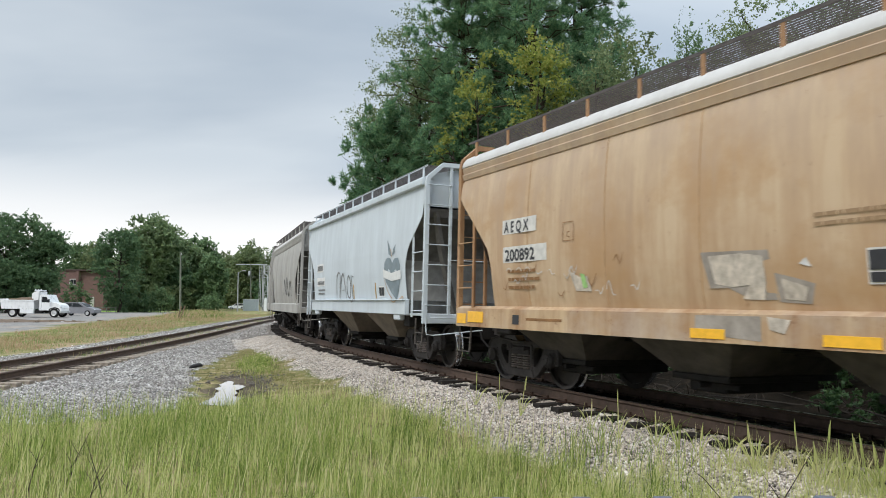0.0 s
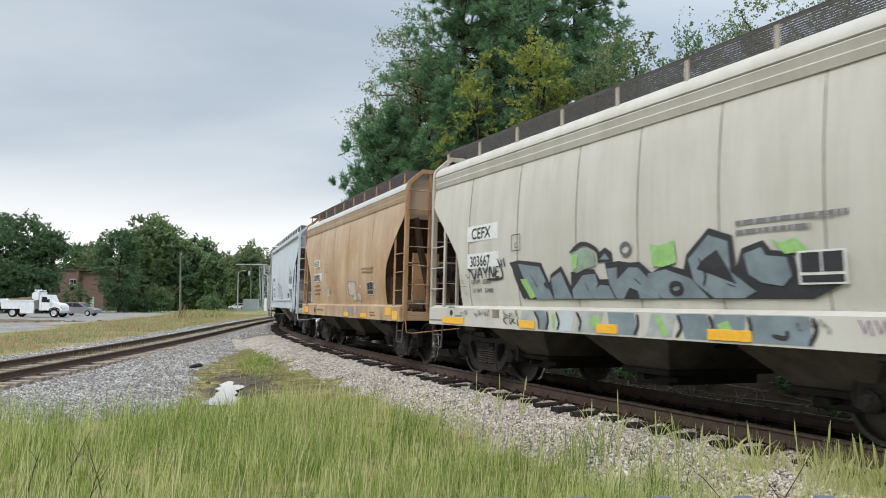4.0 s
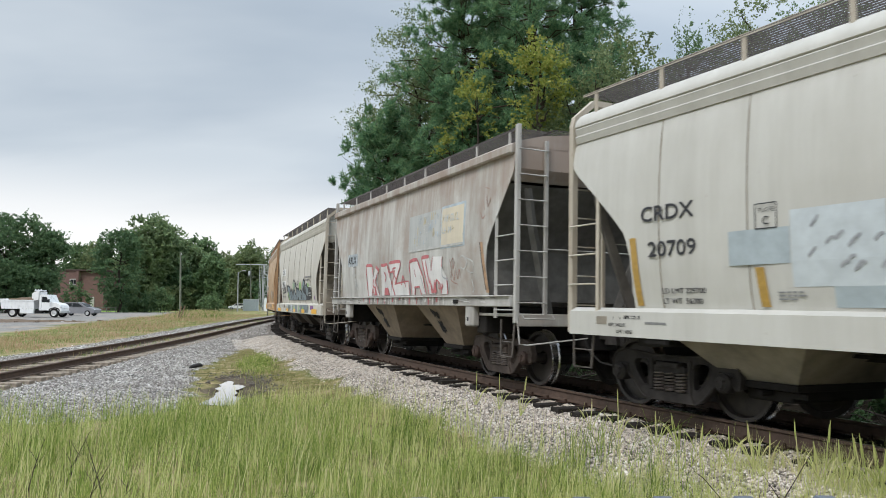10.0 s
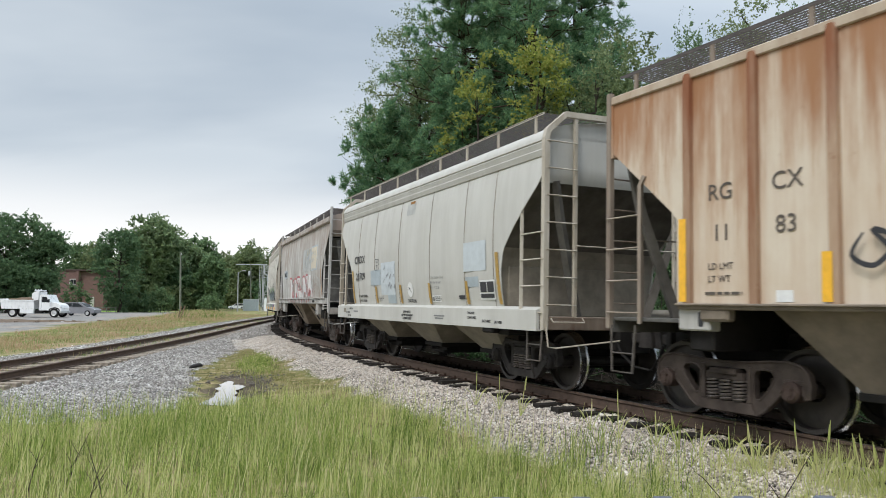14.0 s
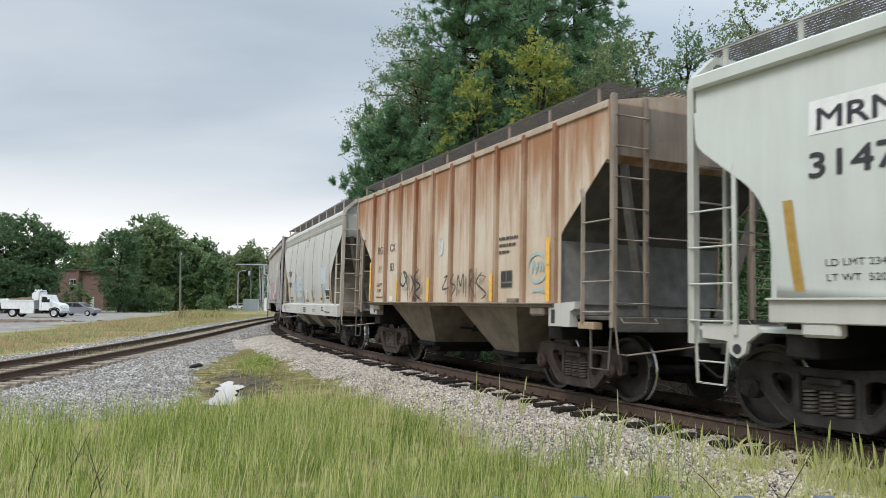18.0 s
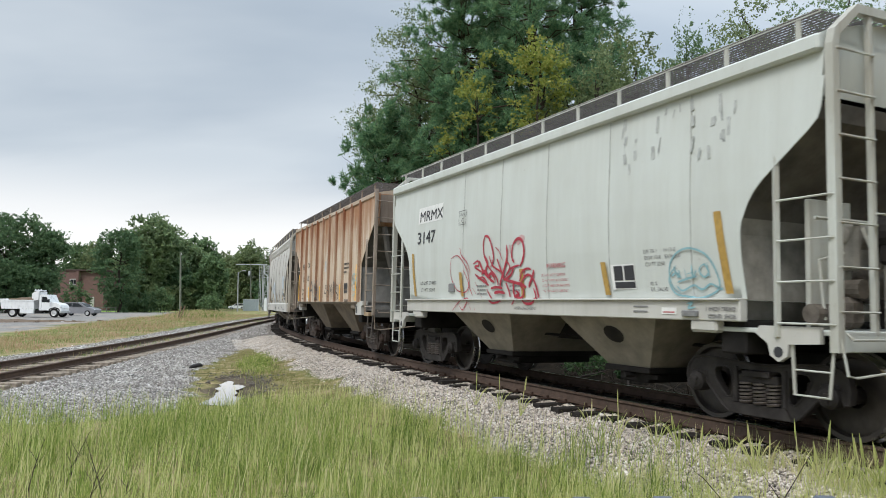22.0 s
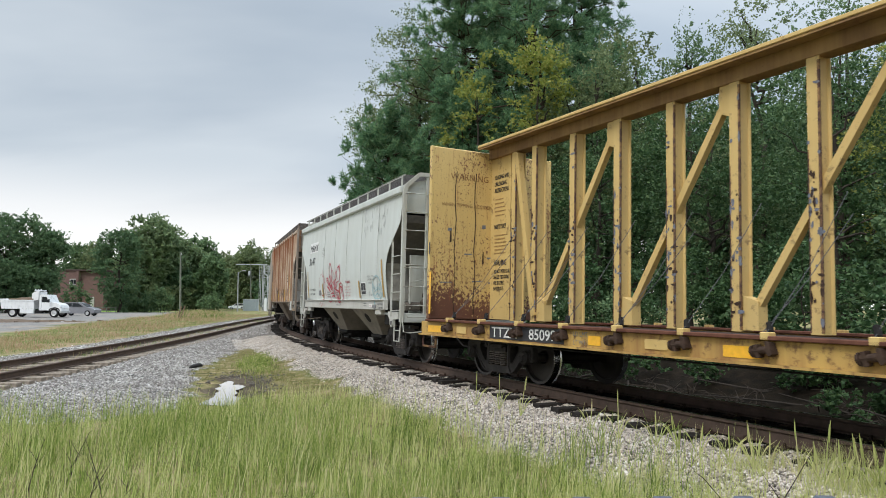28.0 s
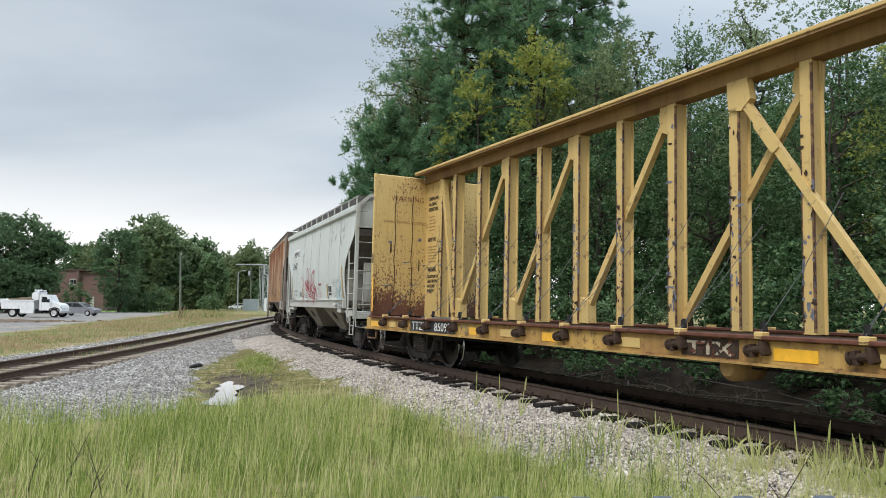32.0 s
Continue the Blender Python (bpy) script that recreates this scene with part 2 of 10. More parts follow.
    def lathe(self, prof, n=28, centre=(0, 0, 0)):
        """A profile of (radius, y) turned about the y axis."""
        m = len(prof)
        vs = [(centre[0] + r * math.cos(2 * math.pi * j / n), centre[1] + y, centre[2] + r * math.sin(2 * math.pi * j / n)) for j in range(n) for r, y in prof]
        fs = [(j * m + i, j * m + i + 1, ((j + 1) % n) * m + i + 1, ((j + 1) % n) * m + i) for j in range(n) for i in range(m - 1)]
        return self.add(vs, fs)

    def mesh(self, name, smooth=None):
        me = bpy.data.meshes.new(name)
        me.from_pydata(self.v, [], self.f)
        bm = bmesh.new()
        bm.from_mesh(me)
        bmesh.ops.recalc_face_normals(bm, faces=bm.faces)
        bm.to_mesh(me)
        bm.free()
        if smooth:
            me.shade_smooth()
            me.set_sharp_from_angle(angle=radians(smooth))
        return me


def np_mesh(name, verts, faces):
    """A mesh from arrays: faces all have the same number of corners."""
    me = bpy.data.meshes.new(name)
    verts, faces = np.asarray(verts, np.float32), np.asarray(faces, np.int32)
    k = faces.shape[1]
    me.vertices.add(len(verts))
    me.vertices.foreach_set("co", verts.ravel())
    me.loops.add(faces.size)
    me.loops.foreach_set("vertex_index", faces.ravel())
    me.polygons.add(len(faces))
    me.polygons.foreach_set("loop_start", np.arange(0, faces.size, k, dtype=np.int32))
    me.update(calc_edges=True)
    return me


def part(name, data, material, parent=None, label="", at=None, smooth=None):
    """ONE mesh object under a thing or under a part."""
    me = data.mesh(name, smooth) if isinstance(data, Geo) else data
    if not me.materials:
        me.materials.append(material)
    ob = new(name, me)
    if material is not None and me.materials[0] != material:
        ob.material_slots[0].link = "OBJECT"
        ob.material_slots[0].material = material
    if parent is not None:
        ob.parent = parent
    if at is not None:
        ob.matrix_basis = at
    if label:
        tagged(ob, label)
    return ob


def thing(name, label, category, group="", kind="", at=None):
    ob = new(name)
    ob.empty_display_size = 0.3
    tagged(ob, label, category, group, kind)
    if at is not None:
        ob.matrix_basis = at
    return ob


CACHE = {}


def cached(key, build):
    if key not in CACHE:
        CACHE[key] = build()
    return CACHE[key]


def letters(body, size, bold=0.0):
    """The built-in font as a flat mesh, its lower left corner at the origin."""
    cu = bpy.data.curves.new("letters", "FONT")
    cu.body, cu.size, cu.resolution_u = body, size, 3
    ob = bpy.data.objects.new("letters", cu)
    me = bpy.data.meshes.new_from_object(ob)
    bpy.data.objects.remove(ob)
    if bold:
        vs, fs = [tuple(v.co) for v in me.vertices], [tuple(p.vertices) for p in me.polygons]
        g = Geo()
        for k, (dx, dy) in enumerate(((-bold, 0), (bold, 0), (0, bold), (0, -bold))):
            g.add([(x + dx, y + dy, z + 0.0012 * k) for x, y, z in vs], fs)
        return g.mesh("letters")
    return me



def word_parts(body, size, bold, material, parent, at, label=""):
    """Large lettering, one part for each character."""
    def right(me):
        return max((v.co.x for v in me.vertices), default=0.0)
    for i, ch in enumerate(body):
        if ch != " ":
            me = letters(ch, size, bold)
            dx = right(letters(body[:i + 1], size, bold)) - right(me)
            part("letter", me, material, parent, label, at=at @ Matrix.Translation((dx, 0, 0)))


def smooth01(a, b, x):
    u = np.clip((x - a) / (b - a), 0, 1)
    return u * u * (3 - 2 * u)


# ---------------------------------------------------------------- the curved track
CANT = 0.0122
S_AX = np.arange(-95, 150, 0.1)
K_AX = np.interp(S_AX, [-40, -30, -10, 10, 22, 34, 46, 60, 90], [0, 5.59e-3, 5.59e-3, 5.59e-3, 5.6e-3, 6.2e-3, 6.2e-3, 5.6e-3, 5.5e-3])
_i0 = int(np.argmin(abs(S_AX)))
H_AX = np.cumsum(K_AX) * 0.1
H_AX = H_AX - H_AX[_i0] - 0.52335
X_AX = np.cumsum(np.sin(H_AX)) * 0.1
Y_AX = np.cumsum(np.cos(H_AX)) * 0.1
X_AX, Y_AX = X_AX - X_AX[_i0] + 9.1962, Y_AX - Y_AX[_i0]


def on_track(s, v=0.0, w=0.0):
    """The place s metres along the main track, v to its left and w above the rails."""
    a = np.interp(s, S_AX, H_AX)
    x, y = np.interp(s, S_AX, X_AX), np.interp(s, S_AX, Y_AX)
    vv, ww = v * math.cos(CANT) - w * math.sin(CANT), w * math.cos(CANT) + v * math.sin(CANT)
    return Vector((x - math.cos(a) * vv, y + math.sin(a) * vv, ww))


def track_pose(s, v=0.0, w=0.0):
    a = float(np.interp(s, S_AX, H_AX))
    turn = Matrix(((math.sin(a), -math.cos(a), 0, 0), (math.cos(a), math.sin(a), 0, 0), (0, 0, 1, 0), (0, 0, 0, 1)))
    return Matrix.Translation(on_track(s, v, w)) @ turn @ Matrix.Rotation(CANT, 4, "X")


def chord_pose(sa, sb, w=0.0):
    """The pose of a car whose front truck is at sa and whose rear truck is at sb."""
    a, b = on_track(sa), on_track(sb)
    fx = (a - b).normalized()
    fy = Vector((0, 0, 1)).cross(fx).normalized()
    fz = fx.cross(fy)
    m = Matrix((fx, fy, fz)).transposed().to_4x4()
    return Matrix.Translation((a + b) / 2 + Vector((0, 0, w))) @ m @ Matrix.Rotation(CANT, 4, "X")


def side_x(y):
    """The siding's centre line."""
    return -9.0 - 0.083 * y - 0.0002 * y * y


def side_z(y):
    return -0.25 + 0.2 * smooth01(25, 62, y)


# ---------------------------------------------------------------- ground: one sheet
_pts = np.stack([X_AX, Y_AX], 1)[::3]
_s3 = S_AX[::3]


def track_coords(x, y):
    """Distance along and to the left of the main track."""
    p = np.stack([np.ravel(x), np.ravel(y)], 1)
    s = np.empty(len(p))
    for i in range(0, len(p), 4000):
        dd = ((p[i:i + 4000, None, :] - _pts[None]) ** 2).sum(-1)
        s[i:i + 4000] = _s3[dd.argmin(1)]
    a, tx, ty = np.interp(s, S_AX, H_AX), np.interp(s, S_AX, X_AX), np.interp(s, S_AX, Y_AX)
    v = -(p[:, 0] - tx) * np.cos(a) + (p[:, 1] - ty) * np.sin(a)
    return s.reshape(np.shape(x)), v.reshape(np.shape(x))


def wobble(x, y, f, seed=0.0):
    return (np.sin(x * f * 1.3 + seed) * np.sin(y * f * 1.1 + seed * 2 + 1) + 0.6 * np.sin(x * f * 2.9 - y * f * 2.1 + seed * 3) + 0.4 * np.sin(x * f * 5.3 + y * f * 4.7 + seed)) / 2


def ground_z(x, y, sv=None):
    x, y = np.asarray(x, float), np.asarray(y, float)
    s, v = track_coords(x, y) if sv is None else sv
    base = -0.52 + 0.25 * smooth01(25, 62, y) - 0.25 * smooth01(16, 40, -x)
    base = base + 0.03 * wobble(x, y, 1.1)
    left = smooth01(3.1, 1.9, v) * smooth01(-3.4, -1.9, v)
    right = -0.75 + 0.55 * smooth01(-4.2, -7.5, v) + 0.12 * wobble(x, y, 0.9, 2.0)
    base = np.where(v < -2.0, base + (right - base) * smooth01(-2.0, -3.6, v) * smooth01(-95, -85, s), base)
    sd = np.abs(x - side_x(y))
    bed = side_z(y) - 0.215 - 0.05 * smooth01(26, 20, y)
    base = base + (bed - base) * smooth01(2.6, 1.5, sd) * smooth01(-30, -20, y) * smooth01(100, 90, y)
    top = -0.208 - 0.05 * smooth01(0.85, 1.35, np.abs(v)) + 0.012 * wobble(x, y, 4.0)
    z = base + (top - base) * left
    hole = np.exp(-(((x + 4.6 + 0.22 * (y - 16.0)) / 0.6) ** 2 + ((y - 16.0) / 3.0) ** 2))
    return z - 0.12 * hole


def axis_steps(lo, a, b, hi, fine, grow=1.16):
    mid = list(np.arange(a, b, fine))
    up, st = [b], fine
    while up[-1] < hi:
        st *= grow
        up.append(up[-1] + st)
    dn, st = [a], fine
    while dn[-1] > lo:
        st *= grow
        dn.append(dn[-1] - st)
    return np.array(dn[:0:-1] + mid + up)


GX = axis_steps(-1400, -18, 14, 1400, 0.3)
GY = axis_steps(-400, 1, 62, 2600, 0.3)
gx, gy = np.meshgrid(GX, GY)
gs, gv = track_coords(gx, gy)
gz = ground_z(gx, gy, (gs, gv))
_nx, _ny = len(GX), len(GY)
_q = (np.arange(_ny - 1)[:, None] * _nx + np.arange(_nx - 1)[None]).ravel()
ground_mesh = np_mesh("ground", np.stack([gx.ravel(), gy.ravel(), gz.ravel()], 1), np.stack([_q, _q + 1, _q + _nx + 1, _q + _nx], 1))


def weed_patch(x, y):
    """The tongue of weeds and mud that runs up between the tracks."""
    cx = -4.2 - 0.24 * (y - 15) + np.interp(y, [12, 16, 20], [0.85, 0.45, 0.0])
    hw = np.interp(y, [12, 15, 20, 24, 27, 29.5, 31], [1.5, 1.4, 1.2, 0.85, 0.5, 0.2, 0.0])
    tongue = smooth01(0.25, -0.2, np.abs(x - cx) - hw + 0.35 * wobble(x, y, 1.6, 5.0)) * smooth01(11.5, 12.5, y) * smooth01(31, 29.5, y)
    # the mossy toe of the ballast bank
    toe = np.interp(y, [10.0, 11.5, 13.4, 19.3, 24.0, 27.0], [0.75, 0.0, -0.86, -3.3, -5.1, -6.0])
    bank = smooth01(0.25, -0.3, x - toe + 0.5 * wobble(x, y, 1.4, 3.0)) * smooth01(-2.6, -1.6, x - toe) * smooth01(10.2, 11.5, y) * smooth01(26, 23, y)
    return np.maximum(tongue, bank)


def stone_cover(x, y, s, v):
    """Where crushed stone lies."""
    n = 0.5 * wobble(x, y, 1.7, 4.0)
    weeds = weed_patch(x, y)
    main = smooth01(3.2, 2.5, v + 0.4 * n) * smooth01(-3.2, -2.6, v) * (1 - 0.8 * weeds * (v > 2.2))
    sx = side_x(y)
    siding = smooth01(3.5, 2.9, np.abs(x - sx) + 0.3 * n)
    # the yard of stone between the two tracks, bounded towards the camera by the grass
    edge = np.interp(x, [-12, -6.1, -4.8, -4.0], [9.4, 11.3, 12.4, 15.5])
    yard = smooth01(-0.3, 0.5, y - edge + 0.7 * n) * smooth01(0, 0.6, x - sx) * smooth01(-2.9, -3.6, x + 0.02 * (y - 15) + 0.4 * n)
    yard2 = smooth01(20, 25, y + 1.5 * n) * smooth01(0, 0.6, x - sx) * (v > 0)
    return np.clip(np.maximum.reduce([main, siding, yard * (1 - weeds), yard2 * (1 - weeds)]), 0, 1)


def lot_cover(x, y):
    n = 0.8 * wobble(x, y, 0.35, 1.0)
    return smooth01(-0.4, 0.4, -13.9 - 0.245 * y - x + n) * smooth01(34, 38, y + n) * np.maximum(smooth01(116, 111, y + 0.6 * (x + 45) + n), smooth01(160, 150, y) * smooth01(-19.0, -18.2, x + 0.245 * y + 0.3 * n))


stone_w = stone_cover(gx, gy, gs, gv)
lot_w = lot_cover(gx, gy)
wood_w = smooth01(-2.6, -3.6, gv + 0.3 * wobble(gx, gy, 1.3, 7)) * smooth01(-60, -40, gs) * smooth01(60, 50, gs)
mud_w = weed_patch(gx, gy) * smooth01(1.1, 0.5, np.sqrt(((gx + 4.45 + 0.22 * (gy - 16.0)) / 0.8) ** 2 + ((gy - 17.0) / 2.9) ** 2) + 0.4 * wobble(gx, gy, 2.3, 8.0))
# track grime plus painted shade under the train and on the far shoulder
grime_shade_w = np.maximum(smooth01(0.98, 0.8, gv) * smooth01(-1.3, -1.0, gv), smooth01(-0.9, -1.1, gv) * smooth01(-4.4, -3.4, gv))
sward_w = np.maximum(weed_patch(gx, gy), smooth01(1.0, -0.6, gy - np.interp(gx, [-9, -6.3, -4.9, -4.1, -3.3, -2.0, -0.3, 0.8, 2.0, 3.0, 4.5], [8.2, 9.5, 10.3, 12.0, 14.2, 14.6, 12.2, 9.9, 8.3, 7.2, 5.5]))) * (1 - stone_w)
verge_w = smooth01(108, 112, gy) * smooth01(230, 215, gy) * smooth01(-0.5, 0.5, -17.5 - 0.245 * gy - gx) * (1 - lot_w)
for nm, arr in (("verge", verge_w), ("sward", sward_w), ("mud", mud_w), ("grime", grime_shade_w), ("stone", stone_w), ("lot", lot_w), ("wood", wood_w)):
    at = ground_mesh.attributes.new(nm, "FLOAT", "POINT")
    at.data.foreach_set("value", arr.ravel().astype(np.float32))
ground_mesh.shade_smooth()


def ground_material():
    m, t, b = nodes_of("ground_cover")
    v = mapped(t)

    def attr(n):
        a = t.nodes.new("ShaderNodeAttribute")
        a.attribute_name = n
        return a.outputs["Fac"]
    big = tex(t, "ShaderNodeTexNoise", v, Scale=0.35, Detail=6.0, Roughness=0.6)
    med = tex(t, "ShaderNodeTexNoise", v, Scale=3.0, Detail=6.0, Roughness=0.65)
    fin = tex(t, "ShaderNodeTexNoise", v, Scale=40.0, Detail=4.0)
    vor = tex(t, "ShaderNodeTexVoronoi", v, Scale=24.0)
    vors = t.nodes.new("ShaderNodeSeparateColor")
    t.links.new(vor.outputs["Color"], vors.inputs[0])
    grass = ramp(t, mth(t, "ADD", mth(t, "MULTIPLY", big.outputs["Fac"], 0.6), mth(t, "MULTIPLY", med.outputs["Fac"], 0.4)), [(0.38, (0.11, 0.16, 0.045)), (0.48, (0.20, 0.22, 0.08)), (0.55, (0.35, 0.27, 0.16)), (0.66, (0.42, 0.28, 0.21))])
    grass = mixc(t, mth(t, "MULTIPLY", fin.outputs["Fac"], 0.5), grass, (0.08, 0.085, 0.03))
    stone = ramp(t, vors.outputs[0], [(0.0, (0.11, 0.10, 0.094)), (0.5, (0.31, 0.283, 0.26)), (1.0, (0.54, 0.50, 0.455))])
    # cell edges darkened to paint the shadows between stones
    gap = ramp(t, vor.outputs["Distance"], [(0.35, (1, 1, 1)), (0.75, (0.25, 0.24, 0.23))])
    stone = mixc(t, 1.0, stone, gap, "MULTIPLY")
    stone = mixc(t, mth(t, "MULTIPLY", ramp(t, med.outputs["Fac"], [(0.45, (0, 0, 0)), (0.7, (1, 1, 1))]), 0.5), stone, (0.16, 0.13, 0.10))
    lot = ramp(t, med.outputs["Fac"], [(0.3, (0.16, 0.155, 0.147)), (0.7, (0.28, 0.27, 0.255))])
    lot = mixc(t, mth(t, "MULTIPLY", ramp(t, big.outputs["Fac"], [(0.5, (0, 0, 0)), (0.62, (1, 1, 1))]), 0.6), lot, (0.36, 0.29, 0.23))
    # leaf litter taken almost to black: woodland shade is in this colour
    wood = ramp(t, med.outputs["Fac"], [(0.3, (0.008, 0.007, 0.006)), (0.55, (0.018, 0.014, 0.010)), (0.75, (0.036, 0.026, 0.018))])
    thatch = ramp(t, med.outputs["Fac"], [(0.3, (0.07, 0.07, 0.026)), (0.5, (0.17, 0.15, 0.062)), (0.68, (0.38, 0.295, 0.18))])
    def ragged(n):
        return mth(t, "ADD", mth(t, "MULTIPLY", mth(t, "ADD", attr(n), mth(t, "SUBTRACT", mth(t, "MULTIPLY", mth(t, "ADD", fin.outputs["Fac"], med.outputs["Fac"]), 0.6), 1.1)), 3.0), 0.5, True)
    verge = ramp(t, med.outputs["Fac"], [(0.35, (0.13, 0.24, 0.05)), (0.65, (0.24, 0.36, 0.09))])
    c = mixc(t, ragged("lot"), mixc(t, attr("verge"), mixc(t, attr("sward"), grass, thatch), verge), lot)
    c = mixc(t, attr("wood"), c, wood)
    c = mixc(t, ragged("stone"), c, stone)
    mud = ramp(t, mth(t, "ADD", mth(t, "MULTIPLY", med.outputs["Fac"], 0.5), mth(t, "MULTIPLY", fin.outputs["Fac"], 0.5)), [(0.4, (0.035, 0.028, 0.021)), (0.6, (0.15, 0.12, 0.085))])
    c = mixc(t, ragged("mud"), c, mud)
    # one near-black colour for both the grime and the train's shade
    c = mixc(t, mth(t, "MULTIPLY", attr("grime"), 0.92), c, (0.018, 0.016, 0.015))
    t.links.new(c, b.inputs["Base Color"])
    b.inputs["Roughness"].default_value = 0.9
    b.inputs["Specular IOR Level"].default_value = 0.06
    h = mth(t, "ADD", mth(t, "MULTIPLY", mth(t, "SUBTRACT", 1.0, vor.outputs["Distance"]), mth(t, "MULTIPLY", attr("stone"), 1.0)), mth(t, "MULTIPLY", fin.outputs["Fac"], 0.4))
    bump(t, b, h, 0.7, 0.04)
    return m


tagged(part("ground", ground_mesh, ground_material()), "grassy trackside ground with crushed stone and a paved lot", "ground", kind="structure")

# ---------------------------------------------------------------- rails and sleepers
RAILM = plain("rusty_rail", (0.12, 0.084, 0.066), 0.65, 0.25, 0.35, 7, 0.2)
RAILTOP = plain("polished_railhead", (0.42, 0.40, 0.39), 0.28, 1.0, 0.25, 9, 0.1)
TIEM = plain("creosoted_sleeper", (0.030, 0.026, 0.023), 0.75, 0.0, 0.5, 9, 0.5)
TIEOLD = plain("weathered_sleeper", (0.30, 0.25, 0.20), 0.85, 0.0, 0.45, 9, 0.5)
SPIKE = plain("rusty_plate", (0.07, 0.045, 0.035), 0.7, 0.3, 0.4, 10, 0.3)
RPROF = [(-0.07, -0.172), (0.07, -0.172), (0.07, -0.160), (0.016, -0.142), (0.009, -0.05), (0.036, -0.034), (0.036, -0.006), (0.028, 0.0), (-0.028, 0.0), (-0.036, -0.006), (-0.036, -0.034), (-0.009, -0.05), (-0.016, -0.142), (-0.07, -0.160)]


def rail_mesh(name, stations):
    """Sweeps the rail profile: each station is a function of (offset, height)."""
    g, n = Geo(), len(RPROF)
    for st in stations:
        g.v += [tuple(st(a, b)) for a, b in RPROF]
    for i in range(len(stations) - 1):
        g.f += [(i * n + j, i * n + (j + 1) % n, (i + 1) * n + (j + 1) % n, (i + 1) * n + j) for j in range(n)]
    return g.mesh(name, 35)


def add_top(ob):
    me = ob.data
    me.materials.append(RAILTOP)
    k = len(RPROF)
    for p in me.polygons:
        if p.normal.z > 0.9 and len(p.vertices) == 4 and all(v % k in (7, 8) for v in p.vertices):
            p.material_index = 1


rail_track = thing("railway_track", "curved main railway track with rusty rails on dark creosoted sleepers", "railway track", kind="structure")
for off in (0.755, -0.755):
    sts = [(lambda a, b, s=s, o=off: on_track(s, o + a, b)) for s in np.arange(-60, 120, 1.0)]
    add_top(part("rail", rail_mesh("rail", sts), RAILM, rail_track, "worn rail with a polished running surface"))
tie_mesh = Geo().box(-0.115, 0.115, -1.3, 1.3, -0.35, -0.19, 0.012).mesh("sleeper")
plate_mesh = Geo().box(-0.1, 0.1, -0.19, 0.19, -0.19, -0.172, 0.004).box(-0.075, -0.05, 0.075, 0.11, -0.175, -0.13).box(0.05, 0.075, -0.11, -0.075, -0.175, -0.13).mesh("tie_plate")
rng = random.Random(4)
s = -12.0
while s < 62:
    jig = pose(0, rng.uniform(-0.10, 0.08), rng.uniform(-0.03, 0.004), rng.uniform(-0.8, 0.8), 0, rng.uniform(-2.6, 2.6))
    m = track_pose(s)
    part("sleeper", tie_mesh, TIEM, rail_track, at=m @ jig)
    if s < 30:
        for off in (0.755, -0.755):
            part("tie_plate", plate_mesh, SPIKE, rail_track, at=m @ pose(0, off, 0))
    s += 0.5 + rng.uniform(-0.03, 0.03)

siding = thing("siding_track", "old siding track with rusty rails and weathered grey sleepers half sunk in stone", "railway track", kind="structure")


def side_pt(y, off, h):
    dx = -0.083 - 0.0004 * y
    ln = math.hypot(dx, 1)
    return Vector((side_x(y) - off / ln, y + off * dx / ln, side_z(y) + h))


for off in (0.755, -0.755):
    sts = [(lambda a, b, y=y, o=off: side_pt(y, o + a, b)) for y in np.arange(-8, 92, 1.5)]
    part("rail", rail_mesh("rail", sts), RAILM, siding, "dull rusty rail")
y = 0.0
while y < 70:
    p = side_pt(y, 0, 0)
    part("sleeper", tie_mesh, TIEOLD, siding, at=Matrix.Translation(p) @ pose(0, rng.uniform(-0.1, 0.1), rng.uniform(-0.01, 0.02), 0, 0, 90 + math.degrees(0.083 + 0.0004 * y) + rng.uniform(-2, 2)))
    y += 0.53 + rng.uniform(-0.04, 0.04)

# ---------------------------------------------------------------- trucks
AXLE = 0.889
RADIUS = 0.457


def wheelset_mesh():
    g = Geo()
    for sgn in (1, -1):
        prof = [(0.09, 0.60), (0.11, 0.66), (0.12, 0.70), (0.16, 0.70), (0.30, 0.735), (0.385, 0.725), (0.40, 0.745), (0.405, 0.795), (0.452, 0.800), (0.4575, 0.79), (0.459, 0.70), (0.462, 0.685), (0.486, 0.672), (0.484, 0.655), (0.40, 0.652), (0.39, 0.675), (0.30, 0.69), (0.16, 0.64), (0.10, 0.60)]
        g.lathe([(r, yy * sgn) for r, yy in prof], 32)
    g.cyl((0, -1.05, 0), (0, 1.05, 0), 0.082, n=10)
    me = g.mesh("wheelset", 30)
    me.materials.append(WHEEL)
    me.materials.append(TREAD)
    for p in me.polygons:
        c = p.center
        r = math.hypot(c.x, c.z)
        if r > 0.452 and 0.66 < abs(c.y) < 0.80:
            p.material_index = 1
    return me


